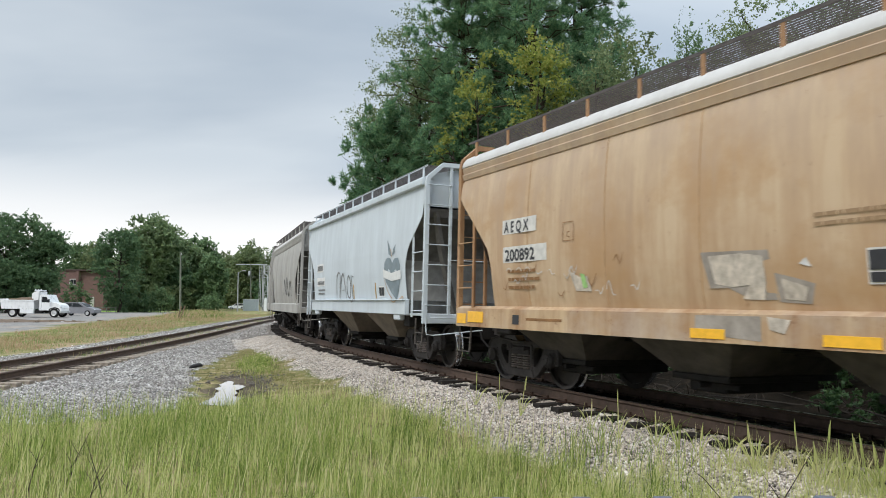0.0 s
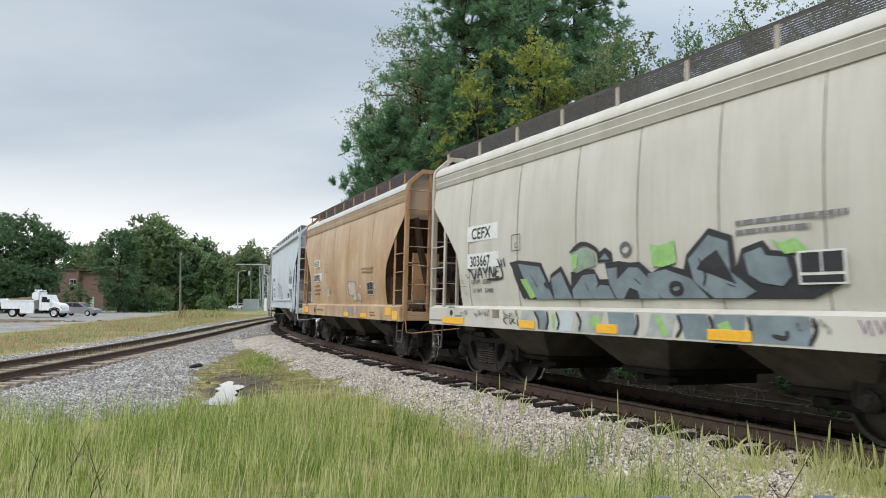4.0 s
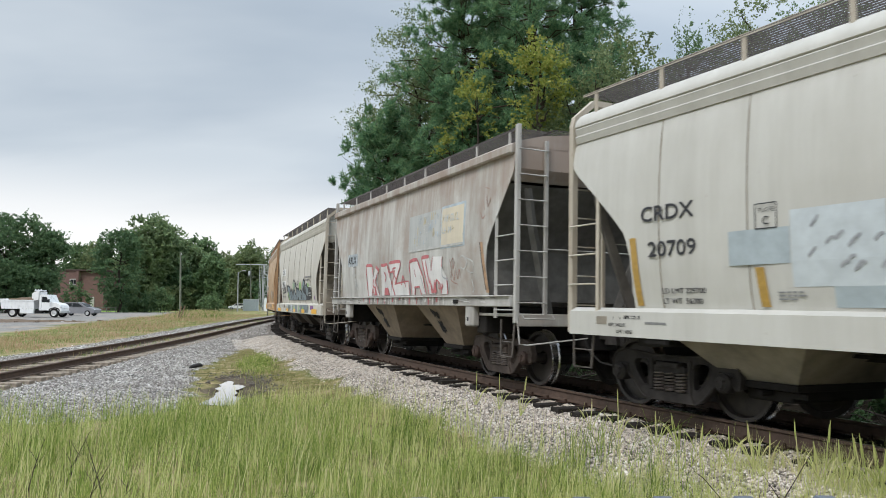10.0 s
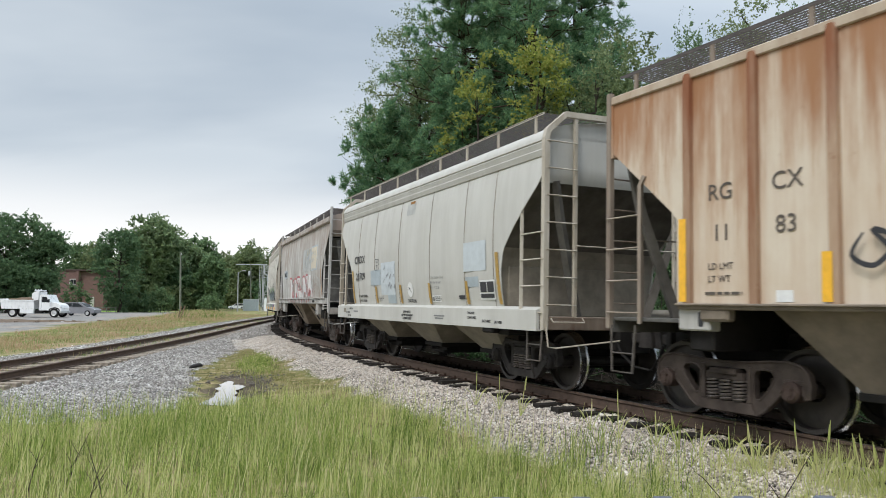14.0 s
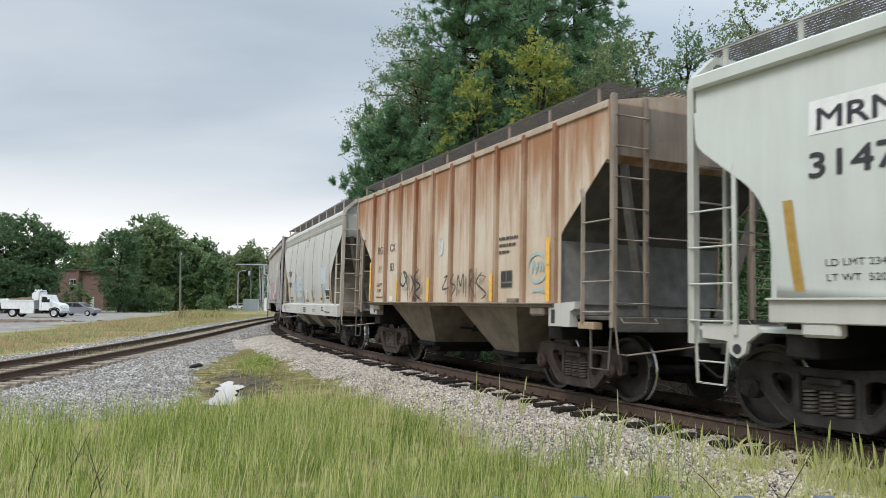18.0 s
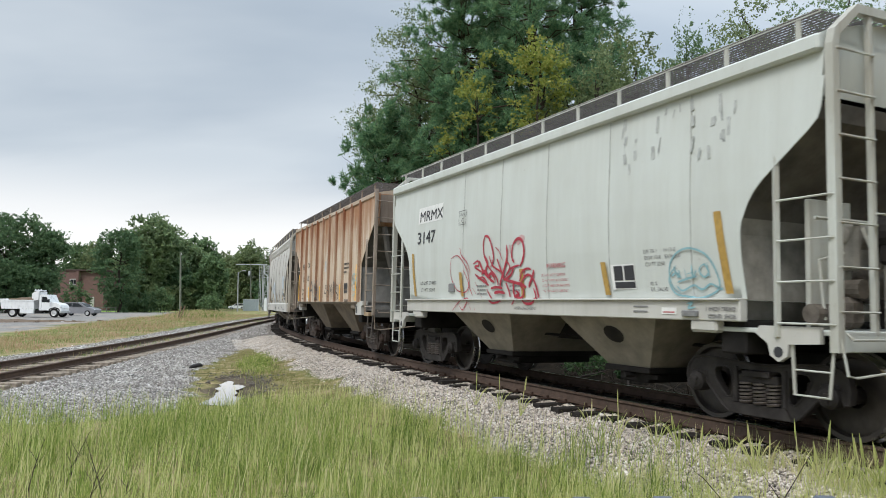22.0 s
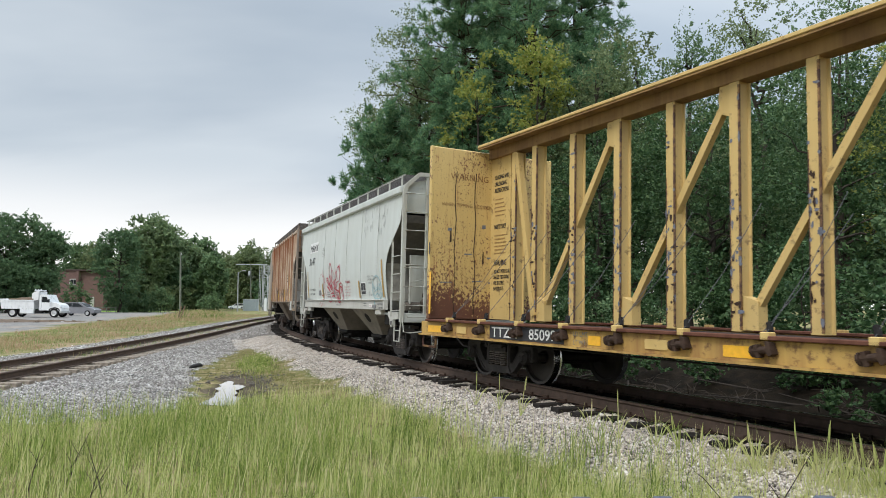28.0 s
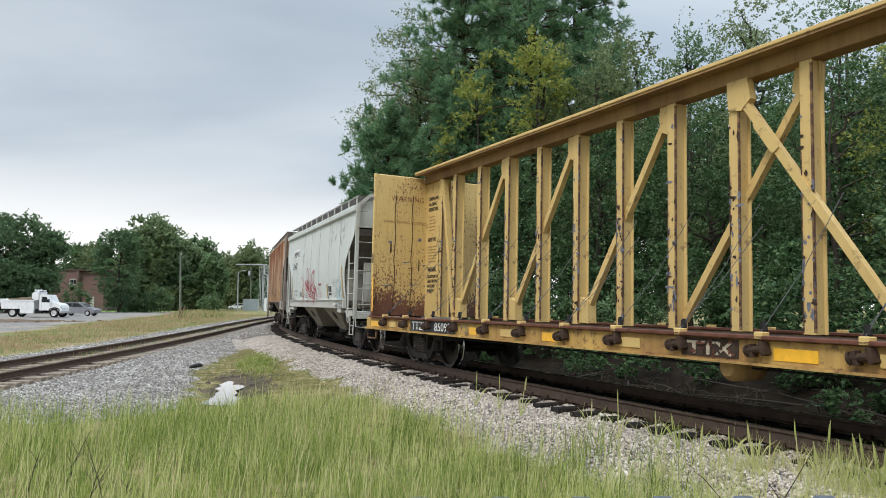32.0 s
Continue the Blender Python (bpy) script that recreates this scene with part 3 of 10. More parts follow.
def side_frame_mesh(sgn):
    """A cast frame: one plate with rounded windows and a spring opening, ribbed round its rim."""
    half = [(0.0, 0.715), (0.30, 0.725), (0.60, 0.755), (0.82, 0.765), (0.98, 0.73), (1.06, 0.65), (1.09, 0.53), (1.075, 0.40), (1.03, 0.39), (1.01, 0.44), (1.00, 0.565), (0.78, 0.565), (0.765, 0.45), (0.72, 0.40), (0.54, 0.22), (0.44, 0.16), (0.0, 0.15)]
    outer = half + [(-x, z) for x, z in reversed(half[1:-1])]
    win = [(0.385, 0.60), (0.43, 0.65), (0.52, 0.665), (0.62, 0.655), (0.66, 0.60), (0.63, 0.51), (0.54, 0.40), (0.46, 0.32), (0.40, 0.33), (0.38, 0.42)]
    nest = [(-0.27, 0.27), (0.27, 0.27), (0.295, 0.30), (0.295, 0.62), (0.265, 0.65), (-0.265, 0.65), (-0.295, 0.62), (-0.295, 0.30)]
    loops = [outer, win, [(-x, z) for x, z in win], nest]
    g = Geo()
    tris = geometry.tessellate_polygon([[Vector((x, z, 0)) for x, z in lp] for lp in loops])
    flat = [q for lp in loops for q in lp]
    for y in (0.955 * sgn, 1.055 * sgn):
        g.add([(x, y, z) for x, z in flat], [tuple(f) for f in tris])
    for lp in loops:
        n = len(lp)
        ya, yb = 0.955 * sgn, 1.055 * sgn
        g.add([(x, ya, z) for x, z in lp] + [(x, yb, z) for x, z in lp], [(i, (i + 1) % n, n + (i + 1) % n, n + i) for i in range(n)])
    # raised rims
    for lp, r in ((outer, 0.018), (win, 0.013), (loops[2], 0.013)):
        g.tube([(x, 1.055 * sgn, z) for x, z in lp + lp[:1]], r, 6, caps=False)
    for k in (1, -1):
        g.box(k * 0.78, k * 1.0, 0.95 * sgn, 1.075 * sgn, 0.535, 0.585, 0.008)
        g.box(k * 0.30, k * 0.36, 0.94 * sgn, 1.075 * sgn, 0.27, 0.68, 0.008)
    g.prism([(-0.43, 0.15), (0.43, 0.15), (0.36, 0.272), (-0.36, 0.272)], 0.93 * sgn, 1.085 * sgn)
    return g.mesh("side_frame", 35)


def spring_mesh(sgn):
    g = Geo()
    for x in (-0.185, 0.0, 0.185):
        pts = [(x + 0.078 * math.cos(a), 1.03 * sgn + 0.078 * math.sin(a), 0.285 + 0.225 * a / (2 * math.pi * 5.5)) for a in np.linspace(0, 2 * math.pi * 5.5, 56)]
        g.tube(pts, 0.016, 5)
    return g.mesh("spring_nest", 50)


def bolster_mesh():
    g = Geo()
    g.box(-0.27, 0.27, -1.09, 1.09, 0.51, 0.60, 0.01)
    g.box(-0.19, 0.19, -1.13, 1.13, 0.575, 0.645, 0.01)
    g.box(-0.25, 0.25, -0.9, 0.9, 0.42, 0.62, 0.02)
    g.cyl((0, 0, 0.6), (0, 0, 0.82), 0.2, n=14)
    for k in (1, -1):
        g.box(k * 0.30, k * 0.42, -0.82, 0.82, 0.30, 0.40, 0.01)
        for q in (0.75, -0.75):
            g.box(k * 0.40, k * 0.46, q - 0.06, q + 0.06, 0.26, 0.56, 0.01)
    return g.mesh("bolster", 30)


def cap_mesh(sgn):
    g = Geo()
    g.lathe([(0.0, 1.165 * sgn), (0.045, 1.165 * sgn), (0.05, 1.15 * sgn), (0.085, 1.15 * sgn), (0.10, 1.13 * sgn), (0.115, 1.12 * sgn), (0.115, 0.96 * sgn), (0.0, 0.96 * sgn)], 18)
    for j in range(3):
        a = 2.1 * j + 0.3
        g.cyl((0.06 * math.cos(a), 1.15 * sgn, 0.06 * math.sin(a)), (0.06 * math.cos(a), 1.172 * sgn, 0.06 * math.sin(a)), 0.014, n=6)
    g.box(-0.13, 0.13, 0.97 * sgn, 1.05 * sgn, 0.07, 0.15, 0.01)
    return g.mesh("bearing_cap", 30)


WHEELSETS = []


BROWNSTEEL = plain("dusty_brown_truck_steel", (0.078, 0.062, 0.054), 0.65, 0.15, 0.5, 5, 0.3)


def truck(car, x, capmat=None, framemat=None):
    t = part("truck", cached("bolster", bolster_mesh), framemat or STEEL_DARK, car, "grimy cast-steel two-axle truck", at=pose(x, 0, 0))
    for sgn in (1, -1):
        part("side_frame", cached(("sf", sgn), lambda: side_frame_mesh(sgn)), framemat or STEEL_DARK, t)
        part("spring_nest", cached(("sp", sgn), lambda: spring_mesh(sgn)), SPRING, t, "stacked coil springs")
        for k in (AXLE, -AXLE):
            part("bearing_cap", cached(("cap", sgn), lambda: cap_mesh(sgn)), capmat or STEEL_DARK, t, at=pose(k, 0, RADIUS))
    for k in (AXLE, -AXLE):
        w = part("wheelset", cached("wheelset", wheelset_mesh), None, t, "steel wheelset with bright treads", at=pose(k, 0, RADIUS))
        WHEELSETS.append((w, k, car))
    return t


# ---------------------------------------------------------------- covered hoppers
def grating(x0, x1, y0, y1, z, long_n=9, step=0.085, h=0.012):
    g = Geo()
    for i in range(long_n):
        yy = y0 + (y1 - y0) * i / (long_n - 1)
        e = 0.012 if i in (0, long_n - 1) else 0.004
        g.box(x0, x1, yy - e, yy + e, z - h, z)
    for i in range(int((x1 - x0) / step) + 1):
        xx = x0 + i * step
        g.box(xx - 0.005, xx + 0.005, y0, y1, z - h * 0.8, z - 0.004)
    return g


PROFILE = {
    "flow": [(1.50, 1.28), (1.545, 1.5), (1.58, 1.8), (1.60, 2.2), (1.605, 2.6), (1.59, 3.0), (1.565, 3.3), (1.53, 3.55), (1.50, 3.66), (1.50, 4.02)],
    "eave": [(1.53, 1.42), (1.56, 1.7), (1.59, 2.1), (1.60, 2.6), (1.59, 3.0), (1.57, 3.4), (1.54, 3.84), (1.53, 3.98)],
    "rib": [(1.54, 1.37), (1.54, 2.4), (1.54, 3.3), (1.54, 4.10)],
}


class Hopper:
    def __init__(self, spec):
        self.style = spec["style"]
        self.length = spec["length"]
        self.tr = spec["tr"]
        self.cut = spec["cut"]
        self.sill = spec["sill"]
        self.sill_half = spec["sill_half"]
        self.plat = spec["plat"]
        self.seams = spec["seams"]
        self.bays = spec["bays"]
        self.bay_half = spec["bay_half"]
        self.posts = spec["posts"]
        self.frame_top = spec["frame_top"]
        self.brake = spec["brake"]
        self.ribs = spec["ribs"]
        self.capmat = spec["capmat"]
        self.body_label = spec["body_label"]
        self.sill_label = spec["sill_label"]
        self.label = spec["label"]
        self.paint = spec["paint"]
        self.roofpaint = spec["roofpaint"]
        self.eavepaint = spec.get("eavepaint", spec["roofpaint"])
        self.sillpaint = spec["sillpaint"]
        self.postpaint = spec["postpaint"]
        self.platpaint = spec["platpaint"]
        self.steppaint = spec["steppaint"]
        self.endpaint = spec["endpaint"]
        self.baypaint = spec["baypaint"]
        self.seampaint = spec["seampaint"]
        self.edgepaint = spec["edgepaint"]
        self.bulkpaint = spec["bulkpaint"]
        self.pad_drop = spec["pad_drop"]
        self.soot = spec["soot"]
        self.hl = self.length / 2
        self.prof = PROFILE[self.style]
        self.z_eave = self.prof[-1][1]

    def side_y(self, z):
        return float(np.interp(z, [p[1] for p in self.prof], [p[0] for p in self.prof]))

    def inset(self, z):
        return float(np.interp(z, [c[0] for c in self.cut], [c[1] for c in self.cut]))

    def shell(self):
        """Side sheets and end slope sheets in one closed skin, cut back at the ends."""
        zs = sorted(set([p[1] for p in self.prof] + [c[0] for c in self.cut if self.prof[0][1] < c[0] < self.z_eave] + list(np.arange(self.prof[0][1], 3.3, 0.16))))
        cols = [(-self.hl, 0.0), (self.hl, 0.0)]
        for xx in self.seams:
            cols += [(xx + d, dip) for d, dip in ((-0.45, 0.0), (-0.16, 0.009), (-0.05, 0.019), (0.05, 0.019), (0.16, 0.009), (0.45, 0.0))]
        cols = sorted(cols)
        rows, hl = [], self.hl
        k = len(cols)
        g = Geo()
        for z in zs:
            yy, e = self.side_y(z), hl - self.inset(z)
            fade = min(1.0, max(0.0, (self.z_eave - 0.3 - z) / 0.4))
            rows.append(len(g.v))
            for sgn in (1, -1):
                g.v += [(min(e, max(-e, x)), sgn * (yy - dip * fade), z) for x, dip in cols]
        for a, b in zip(rows[:-1], rows[1:]):
            for o in (0, k):
                g.f += [(a + o + i, a + o + i + 1, b + o + i + 1, b + o + i) for i in range(k - 1) if g.v[a + o + i + 1][0] - g.v[a + o + i][0] > 1e-4 or g.v[b + o + i + 1][0] - g.v[b + o + i][0] > 1e-4]
            if g.v[a][2] > 3.2:
                g.f += [(a, a + k, b + k, b), (a + k - 1, a + 2 * k - 1, b + 2 * k - 1, b + k - 1)]
        g.f.append((rows[0], rows[0] + k - 1, rows[0] + 2 * k - 1, rows[0] + k))
        return g

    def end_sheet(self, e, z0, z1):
        """The sheet that closes the hopper under its overhanging end, between two heights."""
        g = Geo()
        zs = list(np.linspace(z0, z1, max(3, int((z1 - z0) / 0.14))))
        for z in zs:
            yy, x = self.side_y(z) - 0.006, e * (self.hl - self.inset(z) - 0.012)
            g.v += [(x, yy, z), (x, -yy, z)]
        g.f += [(2 * i, 2 * i + 1, 2 * i + 3, 2 * i + 2) for i in range(len(zs) - 1)]
        return g

    def flange(self, sgn, end):
        """The edge of the side sheet stands a little past the slope sheet."""
        g, hl = Geo(), self.hl
        zs = list(np.linspace(self.prof[0][1] + 0.01, self.z_eave - 0.4, 22))
        for z in zs:
            e, yy = end * (hl - self.inset(z) + 0.035), self.side_y(z) * sgn
            g.v += [(e, yy + 0.002 * sgn, z), (e, yy - 0.012 * sgn, z), (e - end * 0.06, yy - 0.012 * sgn, z), (e - end * 0.06, yy + 0.002 * sgn, z)]
        for i in range(len(zs) - 1):
            a, b = 4 * i, 4 * i + 4
            g.f += [(a, a + 1, b + 1, b), (a + 1, a + 2, b + 2, b + 1), (a + 2, a + 3, b + 3, b + 2), (a + 3, a, b, b + 3)]
        return g

    def roof(self):
        yy, z, hl = self.prof[-1][0], self.z_eave, self.hl
        pr = [(yy, z - 0.03), (yy + 0.065, z - 0.01), (yy + 0.05, z + 0.025), (yy - 0.08, z + 0.08), (1.0, z + 0.20), (0.5, z + 0.27), (0, z + 0.29)]
        if self.style == "flow":
            pr = [(1.49, 3.97), (1.45, 4.06), (1.35, 4.12), (1.0, 4.21), (0.5, 4.28), (0, 4.30)]
        if self.style == "rib":
            pr = [(yy, z - 0.03), (yy + 0.02, z), (1.35, z + 0.06), (0.9, z + 0.15), (0.45, z + 0.2), (0, z + 0.21)]
        pr = pr + [(-a, b) for a, b in reversed(pr[:-1])]
        g = Geo()
        n = len(pr)
        g.v += [(hl, a, b) for a, b in pr] + [(-hl, a, b) for a, b in pr]
        g.f += [(i, i + 1, n + i + 1, n + i) for i in range(n - 1)]
        g.f += [tuple(range(n)), tuple(range(2 * n - 1, n - 1, -1)), (0, n, 2 * n - 1, n - 1)]
        return g

    def rect(self, name, x0, x1, z0, z1, mat, label="", lift=0.005, tilt=0.0):
        g = Geo()
        n = max(1, int(abs(z1 - z0) / 0.12))
        for i in range(n + 1):
            z = z0 + (z1 - z0) * i / n
            dx = tilt * (z - z0)
            g.v += [(x0 + dx, self.side_y(z) + lift, z), (x1 + dx, self.side_y(z) + lift, z)]
        g.f += [(2 * i, 2 * i + 1, 2 * i + 3, 2 * i + 2) for i in range(n)]
        return part(name, g, mat, self.ob, label)

    def words(self, body, x, z, size, mat, bold=0.0, lift=0.005, name="lettering", squeeze=1.0, label=""):
        """Lettering whose left end, as read from the trackside, is at x."""
        y0, y1 = self.side_y(z), self.side_y(z + size)
        lean = math.atan2(y1 - y0, size)
        m = Matrix.Translation((x, y0 + lift, z)) @ Matrix.Rotation(-lean, 4, "X") @ Matrix(((-1, 0, 0, 0), (0, 0, 1, 0), (0, 1, 0, 0), (0, 0, 0, 1))) @ Matrix.Diagonal((squeeze, 1, 1, 1))
        if size >= 0.15:
            return word_parts(body, size * 1.38, bold, mat, self.ob, m, label)
        return part(name, letters(body, size * 1.38, bold), mat, self.ob, label, at=m)

    def bars(self, x, z, widths, h, gap, mat, lift=0.012, seed=1):
        """Rows of small unreadable writing as plain bars."""
        r = random.Random(seed)
        for i, w in enumerate(widths):
            zz = z - i * gap
            xx = x
            while xx > x - w:
                dw = min(r.choice((0.05, 0.08, 0.11, 0.15)), xx - (x - w) + 0.01)
                yy = self.side_y(zz) + lift
                part("stencil_bar", cached(("bar", round(dw, 2), h), lambda: Geo().add([(0, 0, 0), (-dw, 0, 0), (-dw, 0, h), (0, 0, h)], [(0, 1, 2, 3)]).mesh("stencil_bar")), mat, self.ob, at=pose(xx, yy, zz))
                xx -= dw + 0.018

    def strokes(self, name, paths, width, mat, label, lift=0.012, ends=0.4):
        """Sprayed lines: each path of (x, z) points smoothed and given a width."""
        g = Geo()
        for path in paths:
            P = np.array(path, float)
            if len(P) > 2:
                tt = np.linspace(0, len(P) - 1, (len(P) - 1) * 6 + 1)
                Q = np.zeros((len(tt), 2))
                for i, u in enumerate(tt):
                    j = min(int(u), len(P) - 2)
                    a, b, c, d = P[max(j - 1, 0)], P[j], P[j + 1], P[min(j + 2, len(P) - 1)]
                    w = u - j
                    Q[i] = 0.5 * (2 * b + (c - a) * w + (2 * a - 5 * b + 4 * c - d) * w ** 2 + (3 * b - a - 3 * c + d) * w ** 3)
                P = Q
            k0 = len(g.v)
            for i in range(len(P)):
                d = P[min(i + 1, len(P) - 1)] - P[max(i - 1, 0)]
                d = d / (np.hypot(*d) + 1e-9)
                e = min(i, len(P) - 1 - i) / max(1, len(P) - 1)
                w = width * (ends + (1 - ends) * min(1, e * 6)) / 2
                for sg in (1, -1):
                    x, z = P[i] + sg * w * np.array((-d[1], d[0]))
                    g.v.append((x, self.side_y(z) + lift if z > self.sill[1] else 1.628, z))
            g.f += [(k0 + 2 * i, k0 + 2 * i + 1, k0 + 2 * i + 3, k0 + 2 * i + 2) for i in range(len(P) - 1)]
        return part(name, g, mat, self.ob, label)

    def blob(self, name, paths, mat, label, lift=0.01):
        """Filled sprayed shapes."""
        g = Geo()
        for path in paths:
            g.add([(x, self.side_y(z) + lift, z) for x, z in path], [tuple(range(len(path)))])
        return part(name, g, mat, self.ob, label)

    def build(self):
        hl, ob = self.hl, thing("covered_hopper", self.label, "hopper car", "freight cars of the train")
        self.ob = ob
        P = self.paint
        part("body", self.shell(), P, ob, self.body_label, smooth=25)
        part("roof", self.roof(), self.roofpaint, ob, smooth=20)
        for e in (1, -1):
            # slope sheets get a darker paint that carries the shade under the overhang
            part("end_sheet", self.end_sheet(e, 2.3, 3.36), self.endpaint, ob, "sloping end sheet with the overhang shade in its colour")
            part("end_wall", self.end_sheet(e, self.prof[0][1], 2.3), self.bulkpaint, ob, "dusty upright end wall")
            for sgn in (1, -1):
                part("sheet_edge", self.flange(sgn, e), P, ob)
        # eave stiffeners
        if self.style == "flow":
            for sgn in (1, -1):
                for zz, hh in ((3.655, 0.105), (3.768, 0.105)):
                    g = Geo()
                    lap = [(1.495, zz), (1.522, zz), (1.550, zz + hh - 0.014), (1.545, zz + hh), (1.495, zz + hh)]
                    g.v += [(x, sgn * a, b) for x in (-hl, hl) for a, b in lap]
                    g.f += [tuple(range(5)), (9, 8, 7, 6, 5)] + [(i, (i + 1) % 5, 5 + (i + 1) % 5, 5 + i) for i in range(5)]
                    part("eave_rib", g, P, ob, smooth=30)
                g = Geo()
                cap = [(1.36, 3.88), (1.54, 3.88), (1.556, 3.895), (1.552, 3.94), (1.525, 4.0), (1.46, 4.07), (1.36, 4.125)]
                k = len(cap)
                g.v += [(x, sgn * a, b) for x in (-hl, hl) for a, b in cap]
                g.f += [tuple(range(k)), tuple(range(2 * k - 1, k - 1, -1))] + [(i, (i + 1) % k, k + (i + 1) % k, k + i) for i in range(k)]
                part("eave_cap", g, self.eavepaint, ob, smooth=40)
        elif self.style == "eave":
            for sgn in (1, -1):
                part("eave_channel", Geo().box(-hl, hl, sgn * 1.50, sgn * 1.63, 3.83, 4.0, 0.025), self.roofpaint, ob)
        else:
            for sgn in (1, -1):
                for xx in self.ribs:
                    zlo = 1.36 if abs(xx) < hl - 1.15 else 1.36 + (abs(xx) - hl + 1.15) * 1.0
                    part("side_rib", Geo().prism([(xx - 0.05, zlo), (xx + 0.05, zlo), (xx + 0.05, 4.02), (xx + 0.03, 4.08), (xx - 0.03, 4.08), (xx - 0.05, 4.02)], sgn * 1.535, sgn * 1.605), P_RIBRUST, ob)
                part("top_chord", Geo().box(-hl, hl, sgn * 1.50, sgn * 1.575, 4.02, 4.13, 0.012), self.roofpaint, ob)
                part("corner_sheet", Geo().box(hl - 0.02, hl + 0.012, sgn * 1.40, sgn * 1.56, 3.3, 4.12, 0.006), P, ob)
                part("corner_sheet", Geo().box(-hl - 0.012, -hl + 0.02, sgn * 1.40, sgn * 1.56, 3.3, 4.12, 0.006), P, ob)
        # weld seams
        for xx in self.seams:
            z0, z1 = self.prof[0][1] + 0.02, self.z_eave - (0.36 if self.style == "flow" else 0.16)
            pts = [(xx, self.side_y(z) - 0.019 * min(1.0, max(0.0, (self.z_eave - 0.3 - z) / 0.4)), z) for z in np.linspace(z0, z1, 14)]
            part("weld_seam", Geo().tube(pts, 0.010, 5), self.seampaint, ob)
        # side sill
        sl, (za, zb) = self.sill_half, self.sill
        for sgn in (1, -1):
            if self.style == "flow":
                g = Geo().prism([(-sl, za), (sl, za), (sl, zb - 0.03), (-sl, zb - 0.03)], sgn * 1.56, sgn * 1.62)
                k = [(sl, 1.50 * sgn, zb + 0.02), (-sl, 1.50 * sgn, zb + 0.02), (-sl, 1.62 * sgn, zb - 0.035), (sl, 1.62 * sgn, zb - 0.035), (sl, 1.50 * sgn, zb - 0.06), (-sl, 1.50 * sgn, zb - 0.06)]
                g.add(k, [(0, 1, 2, 3), (0, 3, 4), (1, 5, 2), (3, 2, 5, 4), (0, 4, 5, 1)])
                g.box(-sl, sl, sgn * 1.45, sgn * 1.60, za, za + 0.02)
            else:
                g = Geo().box(-sl, sl, sgn * 1.50, sgn * 1.615, za, zb, 0.012)
                g.box(-sl, sl, sgn * 1.50, sgn * 1.66, zb - 0.025, zb, 0.006)
            part("side_sill", g, self.sillpaint, ob, self.sill_label)
        # end platforms, draft sills and couplers
        pz = self.plat
        for e in (1, -1):
            g = Geo().box(e * (hl - 1.35), e * (hl + 0.10), -1.48, 1.48, pz - 0.05, pz, 0.008)
            g.box(e * (hl + 0.02), e * (hl + 0.10), -1.5, 1.5, pz - 0.20, pz - 0.01, 0.01)
            part("end_platform", g, self.platpaint, ob)
            g = Geo().box(e * (hl - 2.4), e * (hl + 0.28), -0.20, 0.20, 0.66, 1.0, 0.012)
            g.box(e * (hl + 0.20), e * (hl + 0.30), -0.30, 0.30, 0.62, 1.08, 0.015)
            part("draft_sill", g, UNDER, ob)
            g = Geo().box(e * (hl + 0.25), e * (hl + 0.62), -0.07, 0.07, 0.80, 0.95, 0.02)
            g.prism([(e * (hl + 0.58), 0.74), (e * (hl + 0.62), 1.0), (e * (hl + 0.86), 1.0), (e * (hl + 0.90), 0.74)], -0.16 * e, 0.10 * e)
            part("coupler", g, STEEL_DARK, ob, "rusty cast knuckle coupler")
            hose = [(e * (hl + 0.3), 0.35, 0.8), (e * (hl + 0.4), 0.33, 0.62), (e * (hl + 0.6), 0.25, 0.45), (e * (hl + 0.85), 0.1, 0.40)]
            part("air_hose", Geo().tube(hose, 0.02, 6), UNDER, ob)
            # slope-sheet braces
            for sg in (() if self.soot else (0.55, -0.55)):
                pts = [(e * (hl - 0.04), sg * 2.3, 3.28), (e * (hl - 0.10), sg * 2.05, 2.6), (e * (hl - 0.30), sg * 1.25, pz)]
                part("end_brace", Geo().tube(pts, [0.045, 0.055, 0.06], square=True), self.endpaint, ob)
            g = Geo().box(e * (hl - 1.4), e * (hl - 1.22), -1.42, 1.42, pz, 2.0, 0.01)
            part("end_bulkhead", g, self.bulkpaint, ob)
            part("grab_iron", Geo().tube([(e * (hl + 0.08), -0.98, 2.27), (e * (hl + 0.11), -0.96, 2.27), (e * (hl + 0.11), 0.96, 2.27), (e * (hl + 0.08), 0.98, 2.27)], 0.011, 6), self.postpaint, ob)
            for sg in (1, -1):
                part("grab_iron", Geo().tube([(e * (hl + 0.10), sg * 0.85, pz - 0.02), (e * (hl + 0.16), sg * 0.85, pz - 0.08), (e * (hl + 0.16), sg * 1.42, pz - 0.08), (e * (hl + 0.10), sg * 1.42, pz - 0.02)], 0.012, 6), self.postpaint, ob)
            # ladders at both corners
            for sg in (1, -1):
                xe = e * (hl + 0.07)
                lad = part("ladder", self.corner_post(e, sg), self.postpaint, ob, "corner ladder with round rungs")
                part("ladder_stile", Geo().box(xe - 0.03, xe + 0.03, sg * 0.95, sg * 1.01, pz - 0.05, self.z_eave + (0.28 if self.frame_top else 0.1), 0.006), self.postpaint, lad)
                rm = cached("rung_end", lambda: Geo().tube([(0, -0.27, 0), (0.02, -0.265, 0), (0.02, 0.265, 0), (0, 0.27, 0)], 0.012, 6).mesh("rung"))
                for i in range(7):
                    part("rung", rm, self.postpaint, lad, at=pose(xe + e * 0.03, sg * 1.245, pz + 0.18 + i * 0.42, 0, 0, 0 if e > 0 else 180))
                xs = e * (hl - 0.55)
